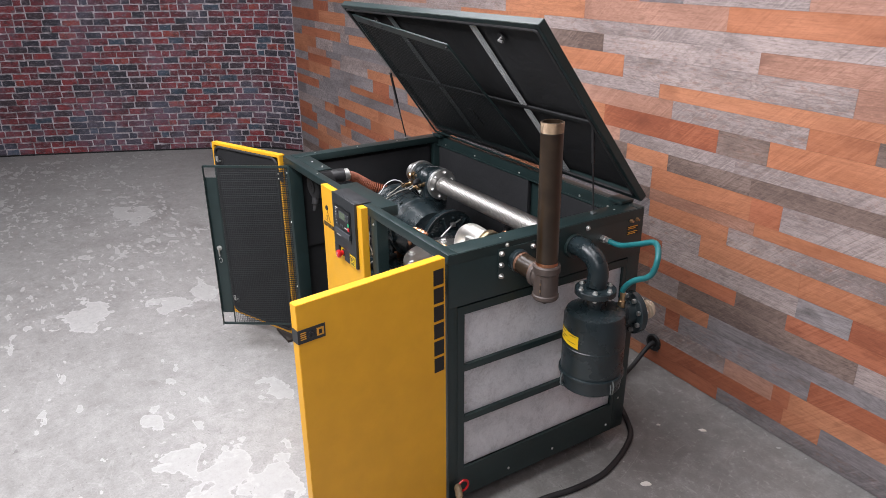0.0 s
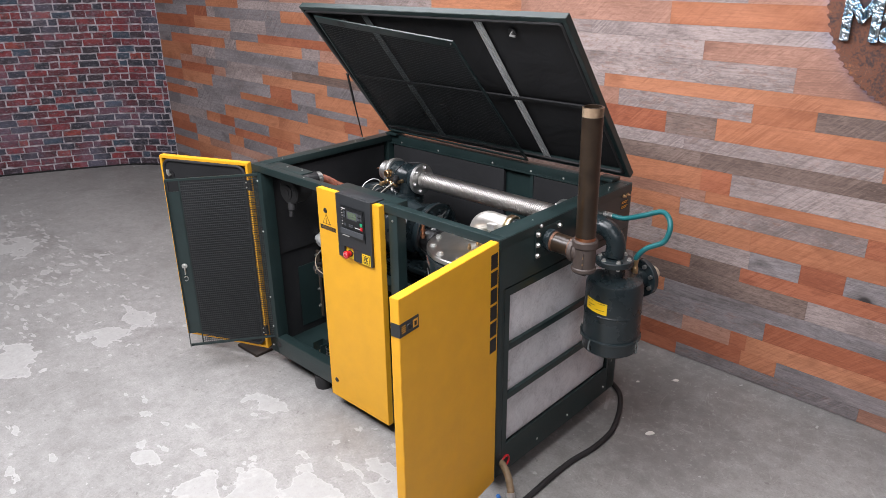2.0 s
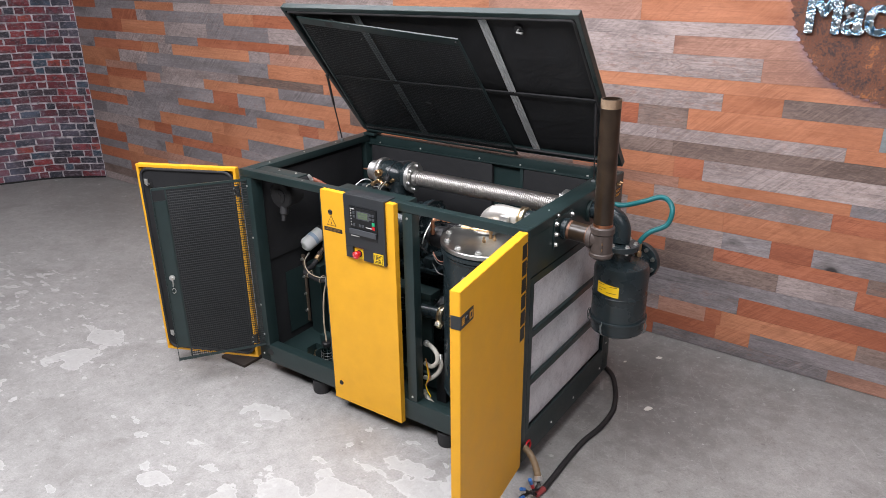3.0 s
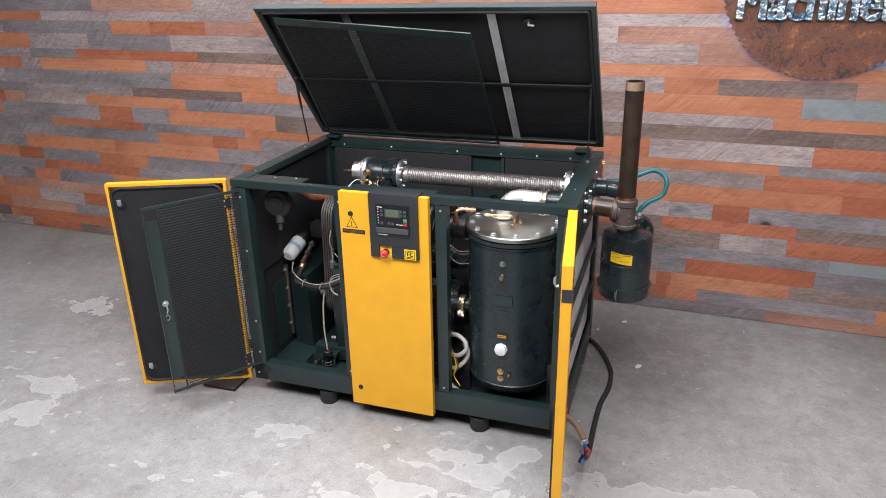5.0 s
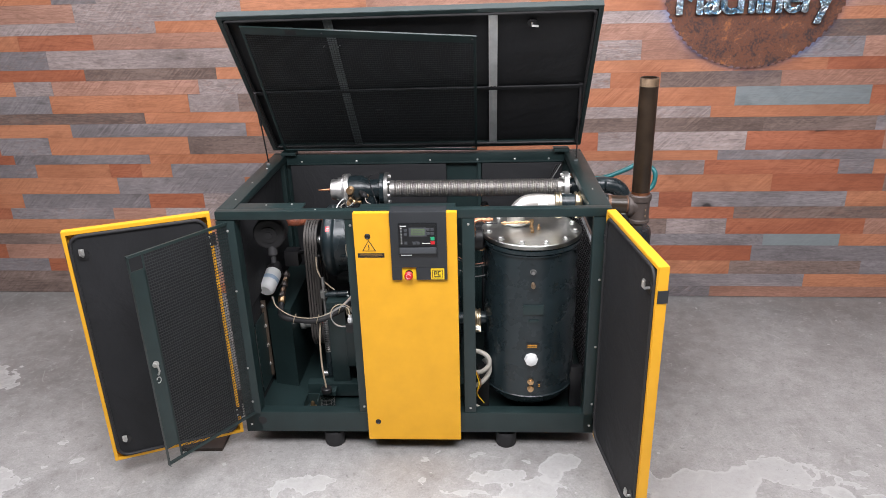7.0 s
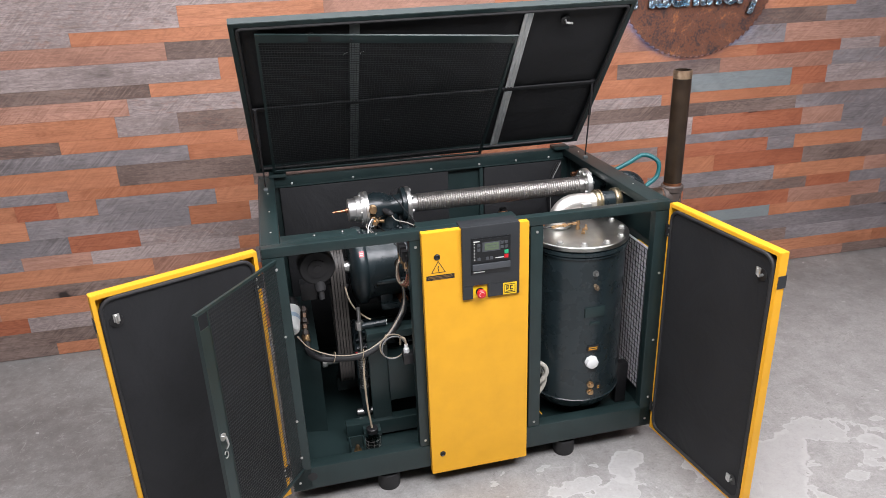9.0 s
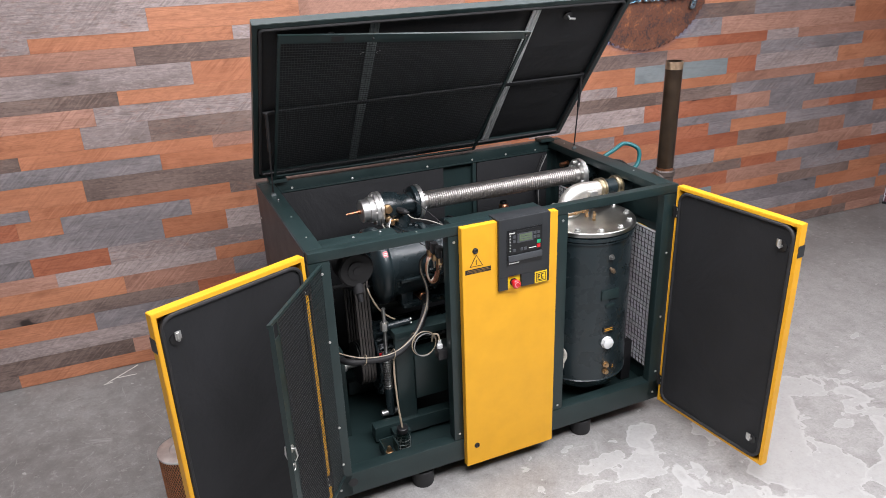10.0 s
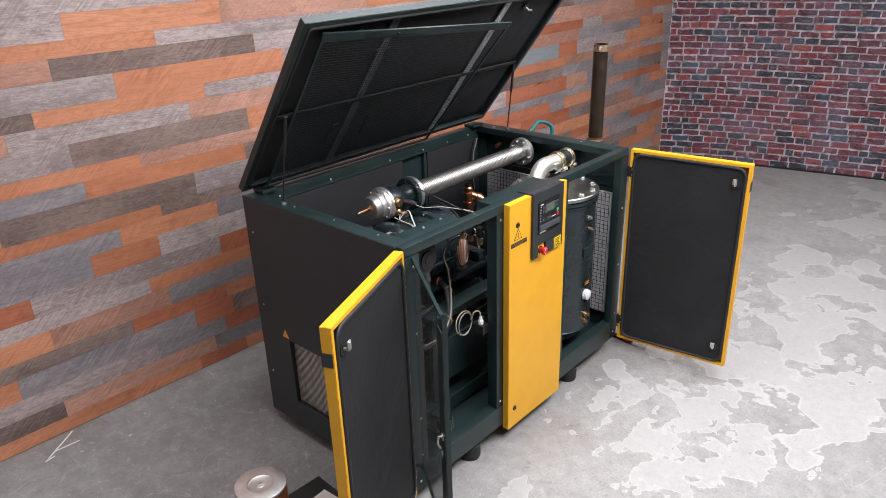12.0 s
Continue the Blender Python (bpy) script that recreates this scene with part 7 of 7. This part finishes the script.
    for k, mt in enumerate((LABEL_Y, COPPER)):
        cp("earth_wire", tube(B(), smooth_path([(0.27, 0.12, 0.45), (0.30 + 0.01 * k, 0.1, 0.36), (0.29, 0.09, 0.30), (0.325, 0.085, 0.245)], 8), 0.003, 7), mt, "thin earth wire")
    for z, mt in ((1.045, RUBBER), (0.97, PINK), (0.955, WIRE_GREY), (0.90, WIRE_GREY)):
        cp("thin_line", tube(B(), smooth_path([(0.2, 0.3, z + 0.01), (0.27, 0.25, z - 0.005), (0.33, 0.25, z), (0.37, 0.26, z + 0.012)], 6), 0.003, 7), mt, "thin line beside the tank")
    cp("line_fitting", lathe(B(), (0.295, 0.25, 1.041), (0.345, 0.252, 1.046), [(0, 0), (0, 0.006), (0.3, 0.006), (0.32, 0.010), (0.62, 0.010), (0.65, 0.006), (1, 0.006), (1, 0)], 8), BRASS, "small brass line fitting")
    row = cp("copper_fitting", rod(B(), (0.285, 0.215, 1.212), (0.372, 0.235, 1.205), 0.0085, 12), COPPER, "row of copper pipe fittings")
    for q in (0.15, 0.42, 0.7):
        c0 = Vector((0.285, 0.215, 1.212)).lerp(Vector((0.372, 0.235, 1.205)), q)
        part("fitting_nut", lathe(B(), c0, c0 + Vector((0.012, 0.003, -0.001)), [(0, 0), (0, 0.013), (1, 0.013), (1, 0)], 6), COPPER, row)


# ---- loose things on the floor ----


def filter_cartridge():
    x, y, h, r = -1.51, 0.285, 0.388, 0.107
    t = thing("filter_cartridge", "round air filter cartridge with copper-coloured mesh and steel cap", "air filter", pose(x, y, 0.012))
    bm = B()
    lathe(bm, (0, 0, h - 0.012), (0, 0, h), [(0, r - 0.004), (0.1, r), (0.9, r), (1, r - 0.003), (1.0, r * 0.52), (0.7, r * 0.5), (0.5, r * 0.45), (0.5, r * 0.2), (0.8, r * 0.16), (0.8, 0.008), (0.3, 0.007), (0.3, 0)], 40)
    part("end_cap", bm, ZINC, t, "dished steel end cap")
    part("end_cap", lathe(B(), (0, 0, 0), (0, 0, 0.012), [(0, 0), (0, r - 0.002), (0.2, r), (0.9, r), (1, r - 0.004)], 40), ZINC, t)
    part("pleats", lathe(B(), (0, 0, 0.012), (0, 0, h - 0.012), [(0, r - 0.012), (1, r - 0.012)], 40), DARKWOOD, t)
    g = B()
    n = 56
    for s in (1, -1):
        for k in range(n):
            a = math.tau * k / n
            tube(g, [((r - 0.004) * math.cos(a + s * 1.6 * q / 9), (r - 0.004) * math.sin(a + s * 1.6 * q / 9), 0.012 + (h - 0.024) * q / 9) for q in range(10)], 0.0014, 4, False)
    part("mesh_sleeve", g, COPPER, t, "copper-coloured perforated sleeve", kind="stuff")


def board(name, label, category, x, y, w, d, h, turn, mat, z=0.012):
    t = part(name, box(B(), -w / 2, w / 2, -d / 2, d / 2, 0, h, min(0.004, h * 0.2)), mat, None, m=pose(x, y, z, 0, 0, turn))
    return tagged(t, label, category)


def power_cable():
    t = thing("power_cable", "thick black rubber power cable lying on the floor", "power cable")
    pts = [(0.40, 1.86, 0.154), (0.405, 1.80, 0.135), (0.42, 1.68, 0.06), (0.47, 1.54, 0.033), (0.62, 1.37, 0.0268), (0.79, 1.27, 0.0268), (0.90, 1.19, 0.0268), (0.985, 1.05, 0.0268), (1.045, 0.90, 0.0268), (1.066, 0.80, 0.0268), (1.068, 0.65, 0.0268), (1.047, 0.488, 0.0268), (1.045, 0.3, 0.0268), (1.05, 0.15, 0.0268), (1.052, 0.04, 0.0268)]
    part("cable_sheath", tube(B(), smooth_path(pts, 10), 0.0145, 16), RUBBER, t, "black rubber cable sheath")
    part("cable_boot", rod(B(), (1.052, 0.045, 0.0268), (1.045, -0.02, 0.033), 0.016, 16, 0.003), paint("red_heat_shrink", (0.28, 0.05, 0.05), 0.45), t, "red heat-shrink boot")
    for k, (mt, e, q) in enumerate(((RED, (1.045, -0.055, 0.10), (1.045, -0.091, 0.173)), (BLUE, (1.044, -0.135, 0.145), (1.046, -0.172, 0.175)), (BLUE, (1.05, -0.15, 0.115), (1.054, -0.19, 0.135)), (BLACK, (1.038, -0.12, 0.10), (1.036, -0.16, 0.11)))):
        part("conductor", tube(B(), smooth_path([(1.046, -0.015, 0.034), (1.046 - 0.004 * k, -0.045 - 0.008 * k, 0.05 + 0.01 * k), e], 8), 0.005, 8), BLACK, t)
        part("conductor_sleeve", rod(B(), e, Vector(e).lerp(Vector(q), 0.55 if k == 0 else 1.0), 0.0085, 12, 0.002), mt, t, "coloured end sleeve")
        if k == 0:
            part("conductor_sleeve", rod(B(), Vector(e).lerp(Vector(q), 0.5), q, 0.0095, 12, 0.002), BLUE, t, "coloured end sleeve")
    f = thing("flexible_conduit", "short tan flexible conduit hanging from the red grommet", "conduit")
    part("conduit_sheath", tube(B(), smooth_path([(0.905, 0.085, 0.182), (0.94, 0.075, 0.18), (0.985, 0.055, 0.155), (1.015, 0.035, 0.12), (1.03, 0.022, 0.095)], 10), lambda q: 0.017 + 0.0008 * math.sin(q * 200), 14), paint("tan_conduit", (0.20, 0.14, 0.08), 0.5), f)
    part("conduit_clip", rod(B(), (1.026, 0.026, 0.105), (1.034, 0.018, 0.085), 0.0205, 16, 0.002), ZINC, f)
    for k in range(4):
        part("conductor", tube(B(), smooth_path([(1.032, 0.02, 0.09), (1.036 + 0.004 * k, 0.008, 0.07), (1.038 + 0.003 * k, -0.02, 0.062), (1.044, -0.06 - 0.006 * k, 0.07 + 0.008 * k)], 8), 0.0045, 7), BLACK, f)
    # wall conduit hole
    part("wall_grommet", tube(B(), arc((0.40, WALL_Y - 0.006, 0.155), 0.045, (1, 0, 0), (0, 0, 1), 0, 360, 28), 0.012, 10, False), RUBBER, wall_north, "black rubber wall grommet")
    part("wall_hole", rod(B(), (0.40, WALL_Y - 0.005, 0.155), (0.40, WALL_Y + 0.02, 0.155), 0.044), BLACK, wall_north)


housing()
door(-1, (0.876, -0.012), 97.0, 0.65)
door(1, (-0.934, -0.004), -157.0, 0.622)
mesh_door()
control_panel()
lid()
tank()
intake()
discharge()
drive()
filter_cartridge()
power_cable()
saw_sign()
board("door_wedge", "dark worn board lying under the open door", "board", -1.155, 0.045, 0.22, 0.20, 0.02, 2, paint("black_faced_board", (0.035, 0.024, 0.018), 0.5, vary=0.4, scale=14))
board("rubber_mat", "flat black rubber mat on the floor", "mat", -1.223, 0.36, 0.28, 0.31, 0.012, -1.4, RUBBER)
board("card_sheet", "pale sheet of card on the black mat", "card", -1.185, 0.325, 0.14, 0.16, 0.004, 5, CARD, 0.0242)


def plaster_chip(x, y, size, seed):
    rng = random.Random(seed)
    bm = B()
    n = 9
    ring = [(size * rng.uniform(0.55, 1.0) * math.cos(math.tau * k / n) * 1.4, size * rng.uniform(0.5, 0.9) * math.sin(math.tau * k / n)) for k in range(n)]
    lo = [bm.verts.new((p, q, 0.0122)) for p, q in ring]
    hi = [bm.verts.new((p * 0.9, q * 0.9, 0.0155)) for p, q in ring]
    bm.faces.new(hi)
    for k in range(n):
        bm.faces.new((lo[k], lo[(k + 1) % n], hi[(k + 1) % n], hi[k]))
    ob = part("plaster_chip", bm, CARD, None, m=pose(x, y, 0, 0, 0, rng.uniform(0, 90)), smooth=False)
    tagged(ob, "small pale plaster chip on the concrete floor", "chip", group="chips on the floor")


for k, (x, y, s_) in enumerate(((1.06, 1.57, 0.02), (1.212, 0.993, 0.025), (0.90, 1.40, 0.012))):
    plaster_chip(x, y, s_, 40 + k)
# chalky scuff near the foot of the wall
scuff = B()
for p, q in (((-1.93, 1.705), (-1.80, 1.81)), ((-1.80, 1.81), (-1.752, 1.85)), ((-1.88, 1.74), (-1.76, 1.735)), ((-1.95, 1.69), (-1.90, 1.70))):
    dx, dy = q[0] - p[0], q[1] - p[1]
    ln = math.hypot(dx, dy)
    box(scuff, 0, ln, -0.004, 0.004, 0.0121, 0.0126, 0, pose(p[0], p[1], 0, 0, 0, math.degrees(math.atan2(dy, dx))))
part("chalk_scuff", scuff, CARD, floor, "white chalky scuff marks", smooth=False)
plank_wall()
brick_backdrop("backdrop_west", [(-5.92, 1.862), (-6.36, 1.5), (-6.6, 1.1), (-6.96, 0.35), (-7.4, -0.69), (-7.78, -1.68), (-8.4, -3.5)], 0.0815, 0.21, 3, 3.4)
brick_backdrop("backdrop_east", [(4.98, 1.862), (5.22, 1.3), (5.36, 0.8), (5.53, 0.05), (5.68, -0.6), (6.1, -2.6)], 0.0695, 0.18, 4, 3.4)
